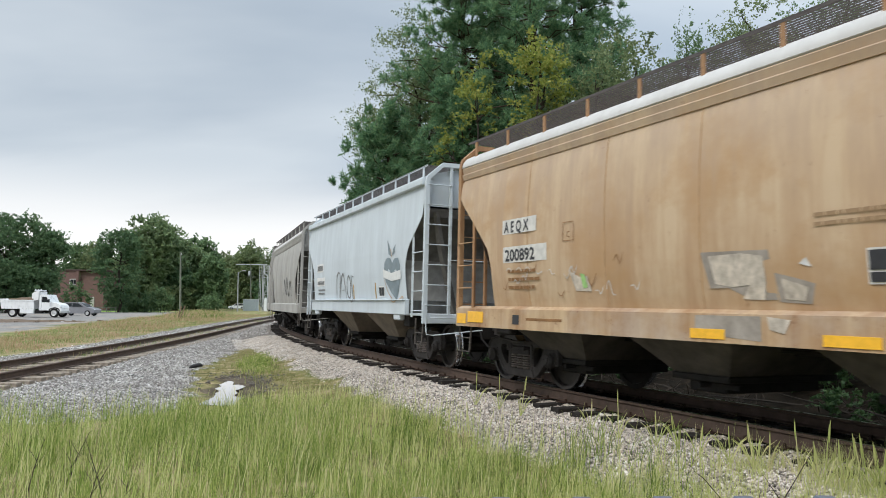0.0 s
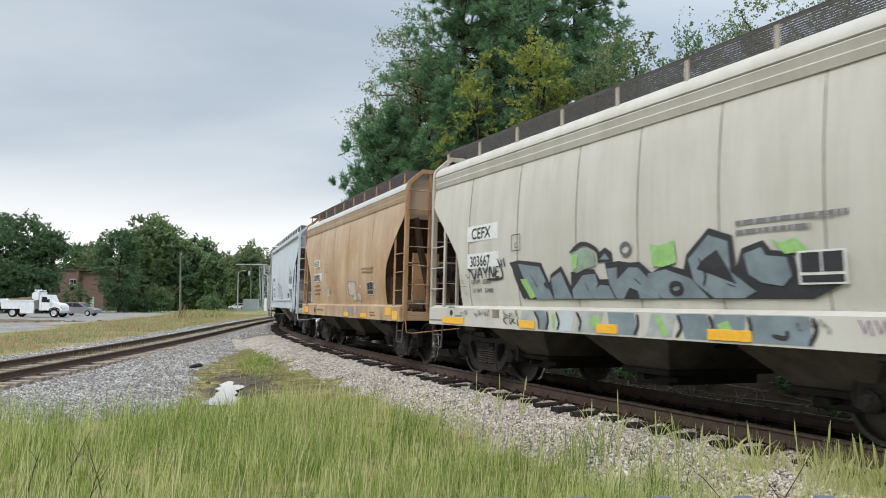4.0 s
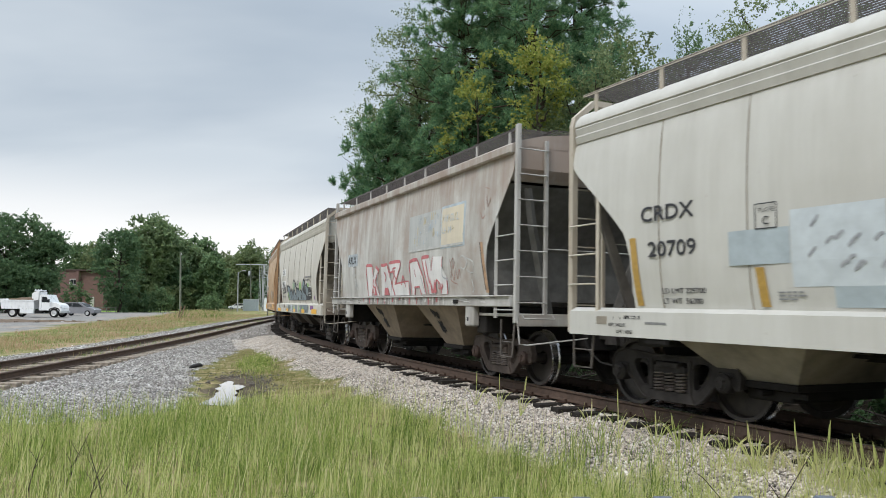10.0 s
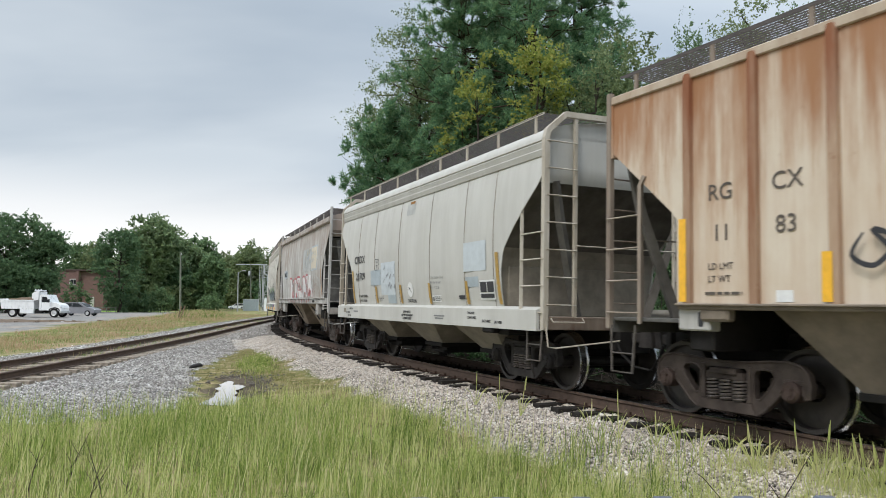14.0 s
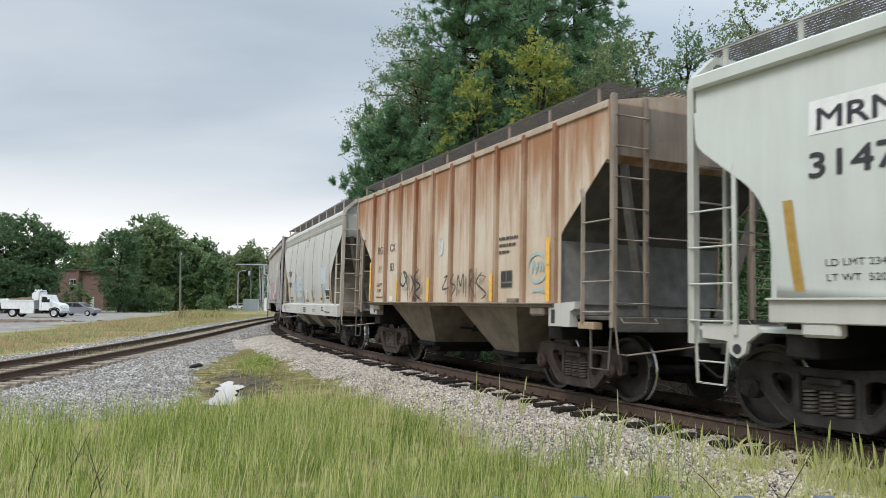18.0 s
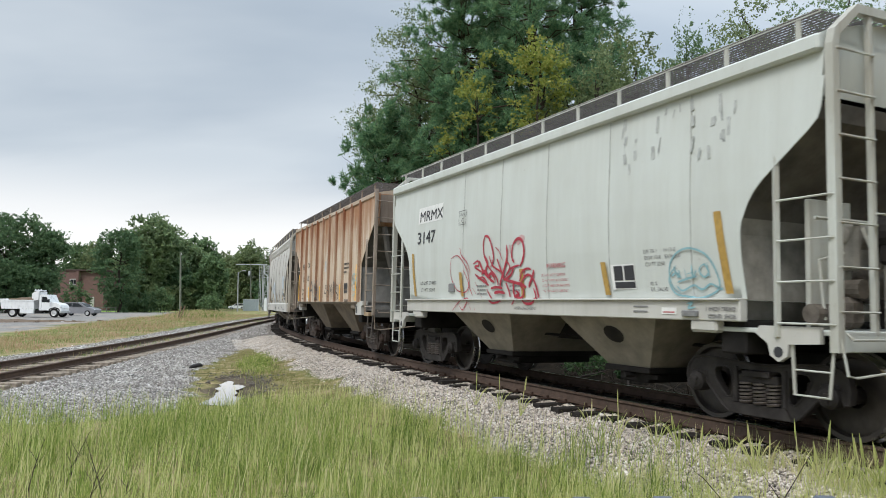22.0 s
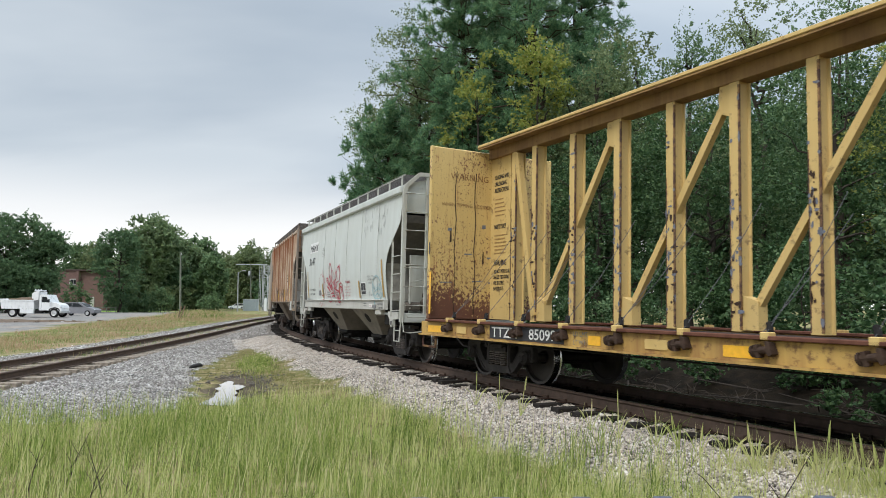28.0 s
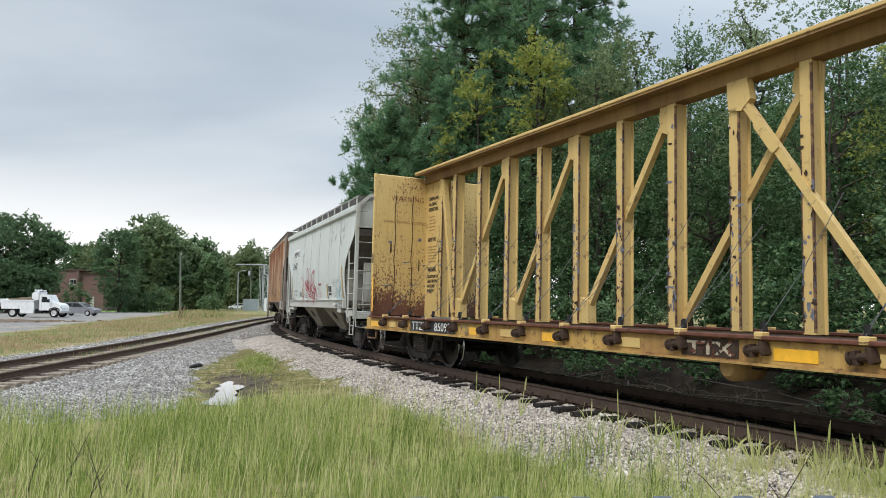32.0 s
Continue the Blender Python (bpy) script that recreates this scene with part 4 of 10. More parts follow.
                part("ladder_stile", Geo().tube([(xs - e * 0.06, sg * 1.55, 2.98), (xs, sg * 1.57, 2.86), (xs, sg * 1.57, pz - 0.08)], 0.024, square=True), self.postpaint, lad)
                rs = cached("rung_side", lambda: Geo().tube([(-0.32, 0, 0), (-0.315, 0.02, 0), (0.30, 0.02, 0), (0.31, 0, 0)], 0.012, 6).mesh("rung"))
                for i in range(4):
                    part("rung", rs, self.postpaint, lad, at=pose(e * (hl - 0.24), sg * 1.565, pz + 0.06 + i * 0.41, 0, 0, 0 if sg > 0 else 180))
                # stirrup step
                x0, x1 = e * (hl + 0.04), e * (hl - 0.42)
                part("stirrup_step", Geo().tube([(x0, sg * 1.52, pz - 0.1), (x0 - e * 0.04, sg * 1.54, 0.50), (x1 + e * 0.04, sg * 1.54, 0.50), (x1, sg * 1.52, pz - 0.1)], 0.013, square=True), self.steppaint, ob)
                part("step_rung", Geo().tube([(x0 - e * 0.02, sg * 1.53, 0.74), (x1 + e * 0.02, sg * 1.53, 0.74)], 0.011, 6), self.steppaint, ob)
        # running boards
        zr = self.z_eave + (0.34 if self.style == "flow" else 0.31)
        rb = cached(("rb", round(hl, 2), round(zr, 2)), lambda: grating(-hl + 0.1, hl - 0.1, 0.80, 1.46, zr, 12, 0.065, 0.016).mesh("running_board"))
        for sgn in (1, -1):
            b = part("running_board", rb, GRATE, ob, "steel mesh running board", at=pose(0, 0, 0, 0, 0, 0 if sgn > 0 else 180))
            n = self.posts
            pm = cached(("rbp", round(zr, 2)), lambda: Geo().box(-0.028, 0.028, 1.435, 1.465, zr - 0.30, zr + 0.006, 0.004).mesh("board_bracket"))
            for i in range(n):
                part("board_bracket", pm, self.postpaint, b, at=pose(-hl + 0.35 + (2 * hl - 0.7) * i / (n - 1), 0, 0))
            part("edge_strip", Geo().box(-hl + 0.08, hl - 0.08, 1.462, 1.472, zr - 0.028, zr + 0.006), self.edgepaint, b)
        for e in (1, -1):
            part("end_walkway", grating(min(e * (hl - 0.5), e * (hl + 0.08)), max(e * (hl - 0.5), e * (hl + 0.08)), -0.84, 0.84, zr, 20, 0.09), GRATE, ob)
        g = Geo()
        for i in range(5):
            xx = -hl * 0.8 + hl * 0.4 * i
            g.box(xx - 0.9, xx + 0.9, -0.32, 0.32, self.z_eave + 0.2, self.z_eave + 0.36, 0.03)
        part("hatch_cover", g, self.roofpaint, ob)
        # discharge bays
        ztop = za + 0.05
        for xx in self.bays:
            w = self.bay_half
            k = [(xx - w, 1.42, ztop), (xx + w, 1.42, ztop), (xx + w, -1.42, ztop), (xx - w, -1.42, ztop), (xx - 0.42, 0.92, 0.50), (xx + 0.42, 0.92, 0.50), (xx + 0.42, -0.92, 0.50), (xx - 0.42, -0.92, 0.50)]
            g = Geo().add(k, [(0, 1, 5, 4), (1, 2, 6, 5), (2, 3, 7, 6), (3, 0, 4, 7), (4, 5, 6, 7), (0, 3, 2, 1)])
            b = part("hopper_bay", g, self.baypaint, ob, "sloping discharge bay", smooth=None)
            g = Geo().box(xx - 0.47, xx + 0.47, -0.98, 0.98, 0.44, 0.52, 0.01)
            g.box(xx - 0.30, xx + 0.30, -0.85, 0.85, 0.30, 0.44, 0.02)
            g.cyl((xx - 0.05, -1.05, 0.40), (xx - 0.05, 1.05, 0.40), 0.035, n=8)
            g.box(xx - 0.5, xx + 0.2, 0.80, 0.86, 0.36, 0.42)
            part("outlet_gate", g, UNDER, b)
            if self.soot:
                # a sooty hand hole on the sloping face
                ring = [(xx - 0.05 + 0.20 * math.cos(a), 0.62 + 0.16 * math.sin(a)) for a in np.linspace(0, 6.28, 15)[:-1]]
                f = [(u, 0.92 + 0.50 * w, 0.50 + (ztop - 0.50) * w) for u, w in ring]
                part("soot_mark", Geo().add([(u, yy + 0.012, zz) for u, yy, zz in f], [tuple(range(len(f)))]), SOOT, b, "black soot mark round a hand hole")
        g = Geo().box(-hl + 1, hl - 1, -0.16, 0.16, 0.78, 1.05)
        g.tube([(-hl + 1.5, 0.45, 0.85), (hl - 1.5, 0.45, 0.85)], 0.025, 6)
        part("centre_sill", g, UNDER, ob)
        if self.brake:
            e = -1
            g = Geo()
            for a in np.linspace(0, 2 * math.pi, 9)[:-1]:
                g.cyl((0, 0, 0), (0, 0.27 * math.cos(a), 0.27 * math.sin(a)), 0.012, n=5)
            g.tube([(0, 0.28 * math.cos(a), 0.28 * math.sin(a)) for a in np.linspace(0, 2 * math.pi, 25)], 0.016, 6)
            hw = part("brake_wheel", g, STEEL_DARK, ob, "spoked hand-brake wheel", at=pose(-hl - 0.06, 0.42, 2.14))
            part("brake_housing", Geo().cyl((0.04, 0, 0), (0.24, 0, 0), 0.20, n=18).box(0.06, 0.24, -0.12, 0.14, -0.34, -0.05, 0.04).cyl((-0.04, 0, 0), (0.04, 0, 0), 0.05, n=10), STEEL_DARK, hw, "dark round gear housing")
            part("brake_pedestal", Geo().box(-hl + 0.06, -hl + 0.16, 0.38, 0.50, pz, 1.86, 0.015), self.bulkpaint, ob)
            part("brake_cylinder", Geo().lathe([(0, -0.52), (0.08, -0.50), (0.13, -0.40), (0.13, 0.40), (0.08, 0.50), (0, 0.52)], 16), self.bulkpaint, ob, "pale dusty brake cylinder", at=pose(-hl + 0.36, 0.36, 2.10), smooth=40)
            part("cylinder_clamp", Geo().box(-hl + 0.2, -hl + 0.5, 0.74, 0.84, 1.74, 2.22, 0.03), self.bulkpaint, ob)
            part("brake_lever", Geo().tube([(-hl + 0.12, 0.86, 2.16), (-hl + 0.06, 0.82, 1.95), (-hl + 0.06, 0.80, 1.74)], 0.02, 6), self.postpaint, ob)
            part("brake_hose", Geo().tube([(-hl + 0.2, -0.02, 2.12), (-hl + 0.12, -0.10, 2.0), (-hl + 0.12, 0.06, 1.7), (-hl + 0.15, 0.14, 1.5)], 0.018, 6), UNDER, ob)
            part("brake_hose", Geo().tube([(-hl + 0.2, 0.06, 2.0), (-hl + 0.12, 0.04, 1.8), (-hl + 0.15, 0.16, 1.5)], 0.016, 6), UNDER, ob)
            part("junction_box", Geo().box(-hl + 0.12, -hl + 0.42, 0.02, 0.34, pz + 0.02, pz + 0.32, 0.03).box(-hl + 0.18, -hl + 0.36, -0.3, 0.02, pz + 0.05, pz + 0.2, 0.02), UNDER, ob)
            dusty = plain("dusty_brake_iron", (0.15, 0.13, 0.11), 0.75, 0.1, 0.5, 9, 0.3)
            part("air_valve", Geo().box(-hl + 0.25, -hl + 0.5, 0.62, 0.90, pz + 0.02, pz + 0.34, 0.06).cyl((-hl + 0.2, 0.74, pz + 0.42), (-hl + 0.55, 0.74, pz + 0.42), 0.10, n=12).box(-hl + 0.3, -hl + 0.45, 0.55, 0.80, pz + 0.30, pz + 0.52, 0.03).cyl((-hl + 0.38, 0.95, pz + 0.16), (-hl + 0.38, 1.3, pz + 0.16), 0.10, n=12), dusty, ob, "dusty air-brake valve")
            part("valve_bracket", Geo().box(-hl + 0.5, -hl + 0.56, 0.5, 1.15, pz, pz + 1.35, 0.01), self.postpaint, ob)
            part("reservoir", Geo().lathe([(0, -0.55), (0.14, -0.5), (0.2, -0.4), (0.2, 0.4), (0.14, 0.5), (0, 0.55)], 16), dusty, ob, "dusty air reservoir", at=pose(-hl + 0.85, -0.35, pz + 0.5), smooth=40)
            part("air_pipe", Geo().tube([(-hl + 0.2, 1.45, pz + 1.1), (-hl + 0.2, -1.4, pz + 1.1)], 0.02, 6).tube([(-hl + 0.3, 1.2, pz + 0.1), (-hl + 0.35, 1.2, pz + 0.7), (-hl + 0.35, 0.8, pz + 0.8)], 0.018, 6), self.postpaint, ob)
        part("cut_lever", Geo().tube([(-hl - 0.1, 1.52, pz - 0.02), (-hl - 0.16, 1.50, 0.72), (-hl - 0.14, 1.35, 0.70), (-hl - 0.3, 0.3, 0.82)], 0.012, 6), self.postpaint, ob)
        pad = (0.05, 0.38) if self.pad_drop > 0.2 else (0.1, 0.5)
        for x0, x1 in ((-self.tr + pad[0], -self.tr + pad[1]), (self.tr - pad[1], self.tr - pad[0])):
            part("jack_pad", Geo().box(x0, x1, 1.45, 1.60, 0.86 if self.style == "flow" else za - self.pad_drop, za + 0.02, 0.03), self.sillpaint if self.style != "flow" else UNDER, ob)
        for sg in (1, -1):
            part("body_bolster", Geo().box(sg * self.tr - 0.18, sg * self.tr + 0.18, -1.45, 1.45, 0.84, max(0.98, za + 0.02), 0.02), UNDER, ob)
            truck(ob, sg * self.tr, self.capmat, BROWNSTEEL if self.capmat else None)
        return ob

    def corner_post(self, e, sg):
        xe, z = e * (self.hl + 0.07), self.z_eave
        if not self.frame_top:
            return Geo().box(xe - 0.04, xe + 0.04, sg * 1.48, sg * 1.56, self.plat - 0.15, z + (0.33 if self.style != "rib" else 0.10), 0.008)
        pts = [(xe, sg * 1.52, self.plat - 0.2), (xe, sg * 1.52, z - 0.1), (xe, sg * 1.49, z + 0.02), (xe, sg * 1.18, z + 0.30), (xe, 0.0, z + 0.32)]
        return Geo().tube(pts, 0.045, square=True)


CUT_FLOW = [(1.30, 1.25), (1.62, 1.25), (1.95, 1.23), (2.26, 1.14), (2.55, 0.86), (2.84, 0.54), (3.25, 0.05), (3.4, 0.0)]
CUT_AR = [(1.50, 0.90), (1.60, 0.90), (2.0, 0.95), (2.34, 0.90), (2.65, 0.70), (2.94, 0.46), (3.5, 0.06), (3.6, 0.0)]
CUT_MR = [(1.42, 1.0), (1.9, 1.04), (2.22, 1.03), (2.45, 0.92), (2.61, 0.80), (3.11, 0.14), (3.2, 0.06), (3.7, 0.0)]
CUT_RG = [(1.36, 1.18), (2.40, 1.18), (3.33, 0.09), (3.4, 0.0)]


def hopper(**kw):
    spec = dict(style="flow", length=10.8, tr=4.05, cut=CUT_FLOW, sill=(0.95, 1.30), sill_half=None, plat=1.17, seams=(), bays=(-2.75, 0.0, 2.75), bay_half=0.92, posts=9, frame_top=True, brake=False, ribs=(), capmat=None, body_label="", sill_label="", edgepaint=GRATE, pad_drop=0.13, soot=False)
    spec.update(kw)
    if spec["sill_half"] is None:
        spec["sill_half"] = spec["length"] / 2
    for k in ("roofpaint", "sillpaint", "postpaint", "platpaint", "endpaint", "baypaint", "seampaint"):
        spec.setdefault(k, spec["paint"])
    spec.setdefault("bulkpaint", spec["endpaint"])
    spec.setdefault("steppaint", STEPIRON)
    h = Hopper(spec)
    h.build()
    return h


TRAIN = []          # (object, distance of its middle along the train, half the truck spacing)

# ---------------------------------------------------------------- the cars
P_TAN = carpaint("weathered_tan_paint", (0.53, 0.395, 0.26), (0.36, 0.215, 0.115), 0.85, 0.12, top=0.35, topcol=(0.46, 0.41, 0.36), patch=0.7, patchcol=(0.40, 0.24, 0.115))
P_TANPOST = carpaint("rusting_tan_frame", (0.46, 0.29, 0.155), (0.22, 0.105, 0.05), 0.9, 0.3)
P_TANSILL = carpaint("washed_out_tan_sill", (0.52, 0.375, 0.23), (0.27, 0.14, 0.065), 0.95, 0.25, patch=0.35, patchcol=(0.56, 0.52, 0.46))
P_CREAM = carpaint("cream_paint", (0.56, 0.54, 0.485), (0.38, 0.35, 0.295), 0.5, 0.03)
P_GREYRUST = carpaint("grey_paint_gone_brown", (0.53, 0.525, 0.495), (0.27, 0.25, 0.225), 0.8, 0.05, top=0.62, topcol=(0.30, 0.22, 0.175), patch=0.62, patchcol=(0.31, 0.235, 0.19))
P_ARSILL = carpaint("dirty_white_sill", (0.50, 0.49, 0.47), (0.22, 0.20, 0.18), 0.75, 0.2, rustcol=(0.12, 0.10, 0.085))
P_OFFWHITE = carpaint("off_white_paint", (0.52, 0.51, 0.475), (0.36, 0.345, 0.31), 0.45, 0.02)
P_RUSTRIB = carpaint("rusted_cream_paint", (0.62, 0.545, 0.445), (0.42, 0.265, 0.16), 0.7, 0.10, top=0.95, topcol=(0.31, 0.145, 0.068), rough=0.6)
P_PALE = carpaint("pale_grey_green_paint", (0.56, 0.59, 0.56), (0.40, 0.40, 0.36), 0.32, 0.02)
P_PALEBLUE = carpaint("pale_blue_white_paint", (0.56, 0.61, 0.64), (0.38, 0.41, 0.43), 0.4, 0.04)
P_SLATE = carpaint("drab_grey_paint", (0.40, 0.39, 0.36), (0.24, 0.22, 0.20), 0.5, 0.08)
# grey end steel, its colour lowered to hold the shade of the recess
P_DARKEND = plain("shade_toned_grey_steel", (0.125, 0.12, 0.112), 0.7, 0.0, 0.35, 4, 0.2)
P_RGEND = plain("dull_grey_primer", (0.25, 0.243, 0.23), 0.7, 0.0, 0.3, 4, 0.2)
# tan car's end: shade between the cars painted as dark brown
P_TANEND = plain("shade_toned_brown_steel", (0.075, 0.05, 0.034), 0.7, 0.0, 0.4, 4, 0.2)
P_BAYRG = plain("dusty_grey_bay", (0.24, 0.20, 0.16), 0.75, 0.0, 0.35, 3, 0.2)
P_BAYAR = plain("dusty_tan_bay", (0.29, 0.235, 0.18), 0.75, 0.0, 0.35, 3, 0.2)
P_BAYMR = plain("dusty_cream_bay", (0.27, 0.24, 0.195), 0.75, 0.0, 0.35, 3, 0.2)
P_SEAMD = plain("grime_in_seam", (0.26, 0.23, 0.19), 0.8, 0.0, 0.4, 6, 0.2)
P_SEAMT = plain("rust_in_seam", (0.28, 0.15, 0.07), 0.8, 0.0, 0.4, 6, 0.2)
P_SEAML = plain("faint_seam", (0.42, 0.43, 0.41), 0.7, 0.0, 0.3, 6, 0.2)
P_CREAMPOST = carpaint("grimy_cream_frame", (0.54, 0.50, 0.43), (0.27, 0.22, 0.16), 0.8, 0.16)
P_PALEPOST = carpaint("grimy_pale_frame", (0.52, 0.54, 0.50), (0.28, 0.25, 0.20), 0.75, 0.10)
P_RGPOST = carpaint("dusty_beige_ladder_paint", (0.34, 0.285, 0.23), (0.12, 0.085, 0.065), 0.8, 0.2)
P_RIBRUST = carpaint("rust_run_rib_paint", (0.44, 0.32, 0.225), (0.22, 0.105, 0.055), 0.9, 0.2, top=0.95, topcol=(0.23, 0.085, 0.04), rough=0.65)
P_PLAT = carpaint("rust_brown_platform", (0.27, 0.225, 0.185), (0.12, 0.08, 0.055), 0.9, 0.3)
P_LIGHTROOF = carpaint("pale_roof_paint", (0.55, 0.54, 0.52), (0.36, 0.34, 0.32), 0.4, 0.05)
SOOT = plain("soot_stain", (0.03, 0.027, 0.024), 0.8, 0.0, 0.6, 5)
# darker than the end walls below: overhang shade put into the colour
P_SLOPE = plain("shade_toned_slope_sheet", (0.135, 0.125, 0.112), 0.75, 0.0, 0.4, 3, 0.2)
P_UNDERBAY = plain("dark_bay_steel", (0.085, 0.075, 0.065), 0.75, 0.0, 0.5, 3, 0.2)
P_RUSTBEAR = plain("rust_red_casting", (0.07, 0.05, 0.043), 0.7, 0.2, 0.45, 8, 0.3)


def add(h, u, tr):
    TRAIN.append((h.ob, u, tr))
    return h


# far cars, first in the train
add(hopper(label="drab grey covered hopper car far up the curve", paint=P_SLATE, roofpaint=P_SLATE, endpaint=P_DARKEND, baypaint=UNDER, seams=(-2, 0, 2)), 48.6, 4.05)
far = add(hopper(label="pale grey covered hopper car with sprayed scrawls", paint=P_SLATE, roofpaint=P_LIGHTROOF, endpaint=P_DARKEND, baypaint=UNDER, seams=(-3, -1, 1, 3)), 36.0, 4.05)
far.strokes("sprayed_scrawl", [[(-0.2, 1.6), (-0.6, 2.3), (-1.1, 1.7), (-1.5, 2.4), (-2.0, 1.6), (-2.6, 2.2), (-3.0, 1.6)]], 0.09, BLACKP, "dark sprayed scrawl")

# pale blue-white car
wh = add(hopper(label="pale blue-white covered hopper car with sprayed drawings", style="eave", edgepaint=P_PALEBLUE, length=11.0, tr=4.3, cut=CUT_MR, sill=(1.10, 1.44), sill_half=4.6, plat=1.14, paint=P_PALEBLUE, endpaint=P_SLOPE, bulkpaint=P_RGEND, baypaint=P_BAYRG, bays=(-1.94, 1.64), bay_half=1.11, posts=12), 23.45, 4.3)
for z, w in ((2.34, 0.85), (1.90, 1.05)):
    wh.rect("number_panel", 4.05, 4.05 - w, z - 0.03, z + 0.24, WHITEP, "white lettering patch", lift=0.004)
    wh.bars(3.98, z + 0.02, (w - 0.15,), 0.16, 0.2, GREYP, seed=int(z * 10))
wh.bars(3.9, 1.72, (0.9, 0.8), 0.05, 0.11, GREYP, seed=44)
for p in ([(1.55, 1.45), (1.45, 2.12), (1.1, 2.15), (1.25, 1.45)], [(1.15, 1.45), (0.95, 2.05), (0.7, 2.12), (0.45, 1.45)], [(0.9, 1.7), (0.62, 1.72)], [(0.35, 1.95), (0.15, 2.1), (-0.02, 1.85), (0.1, 1.5), (0.35, 1.6), (0.35, 1.95)], [(-0.05, 2.1), (-0.35, 2.06)], [(-0.12, 2.08), (-0.2, 1.45), (-0.45, 1.4)]):
    wh.strokes("sprayed_letter", [p], 0.045, GREYP, "grey outlined sprayed letter")
wh.blob("sprayed_heart", [[(-3.06, 2.32), (-3.25, 2.42), (-3.5, 2.40), (-3.64, 2.28), (-3.8, 2.38), (-4.05, 2.38), (-4.2, 2.2), (-4.15, 1.8), (-3.85, 1.42), (-3.5, 1.60), (-3.15, 1.85), (-3.02, 2.1)]], BLUEGREY, "blue-grey sprayed heart")
wh.blob("heart_banner", [[(-2.96, 2.16), (-3.6, 2.05), (-4.24, 2.10), (-4.26, 1.90), (-3.6, 1.86), (-2.98, 1.96)]], WHITEP, "white banner across the heart", lift=0.016)
wh.blob("sprayed_leaf", [[(-3.22, 2.86), (-3.45, 2.66), (-3.58, 2.42), (-3.36, 2.5)]], BLUEGREY, "blue-grey sprayed leaf")
wh.blob("sprayed_leaf", [[(-3.86, 2.70), (-3.72, 2.62), (-3.6, 2.44), (-3.78, 2.5)]], BLUEGREY, "blue-grey sprayed leaf")
wh.strokes("sprayed_outline", [[(-3.62, 2.42), (-3.56, 2.56), (-3.48, 2.62)], [(-3.02, 2.0), (-3.3, 1.6), (-3.85, 1.38), (-4.25, 1.5), (-4.35, 1.42)]], 0.03, plain("pale_orange_spray", (0.50, 0.36, 0.24), 0.6), "pale orange outline", lift=0.018)
wh.rect("data_panel", -2.57, -3.0, 1.50, 1.76, WHITEP, "dark data panel in a white border")
for a, b in ((-2.60, -2.77), (-2.80, -2.97)):
    wh.rect("panel_field", a, b, 1.53, 1.73, BLACKP, lift=0.012)
for x in (-0.25, -2.25):
    wh.rect("stripe", x, x - 0.08, 1.46, 1.85, OLDYELLOW, "amber stripe")

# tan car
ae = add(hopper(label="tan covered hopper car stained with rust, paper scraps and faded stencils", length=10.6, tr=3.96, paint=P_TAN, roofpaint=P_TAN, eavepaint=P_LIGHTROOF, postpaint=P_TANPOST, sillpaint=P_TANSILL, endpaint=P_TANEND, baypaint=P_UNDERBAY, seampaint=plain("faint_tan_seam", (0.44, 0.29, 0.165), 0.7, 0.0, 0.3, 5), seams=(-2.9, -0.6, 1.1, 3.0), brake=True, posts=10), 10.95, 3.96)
wht = plain("worn_white_plate", (0.62, 0.60, 0.56), 0.6, 0.0, 0.25, 8)
ae.rect("number_panel", 3.72, 2.72, 2.50, 2.74, wht, "chipped white lettering patch", lift=0.004)
ae.words("A E Q X", 3.66, 2.53, 0.18, BLACKP, 0.008, squeeze=0.82)
ae.rect("number_panel", 3.70, 2.44, 2.03, 2.29, wht, "chipped white lettering patch", lift=0.004)
ae.words("200892", 3.64, 2.06, 0.19, BLACKP, 0.008, squeeze=1.12)
ae.strokes("stencil_frame", [[(2.01, 2.28), (2.01, 2.55)], [(2.01, 2.55), (1.75, 2.55)], [(1.75, 2.55), (1.75, 2.28)], [(1.75, 2.28), (2.01, 2.28)]], 0.010, P_SEAMT, "faded stencilled frame", ends=1)
ae.words("C", 1.93, 2.33, 0.09, P_SEAMT)
rx = random.Random(77)
for k in range(14):
    x, z = 3.7 - 0.24 * k + rx.uniform(-0.1, 0.1), rx.uniform(1.5, 1.95)
    ae.strokes("chalk_scrawl", [[(x, z), (x - 0.07, z + rx.uniform(-0.1, 0.14)), (x - 0.12, z - 0.04), (x - 0.2, z + rx.uniform(-0.08, 0.12))]], 0.012, OLDWHITE if k % 3 else P_SEAMT, "faint scrawl")
ae.bars(-2.09, 2.22, (1.05, 1.0), 0.04, 0.09, plain("faded_brown_stencil", (0.36, 0.24, 0.14), 0.7, 0.0, 0.4, 6), seed=5)
ae.rect("data_panel", -2.60, -3.12, 1.56, 1.89, wht, "black data panel in a white border")
for a, b, c, d in ((-2.62, -2.84, 1.69, 1.87), (-2.86, -3.10, 1.69, 1.87), (-2.62, -3.10, 1.58, 1.67)):
    ae.rect("panel_field", a, b, c, d, BLACKP, lift=0.012)
paper = plain("torn_pale_paper", (0.56, 0.49, 0.41), 0.7, 0.0, 0.45, 7)
smear = plain("grey_paste_smear", (0.33, 0.29, 0.25), 0.7, 0.0, 0.4, 4)
ae.blob("paste_smear", [[(-0.62, 1.96), (-1.54, 1.94), (-1.62, 1.42), (-1.3, 1.42), (-1.0, 1.55), (-0.74, 1.55)]], smear, "grey paste left round the poster", lift=0.006)
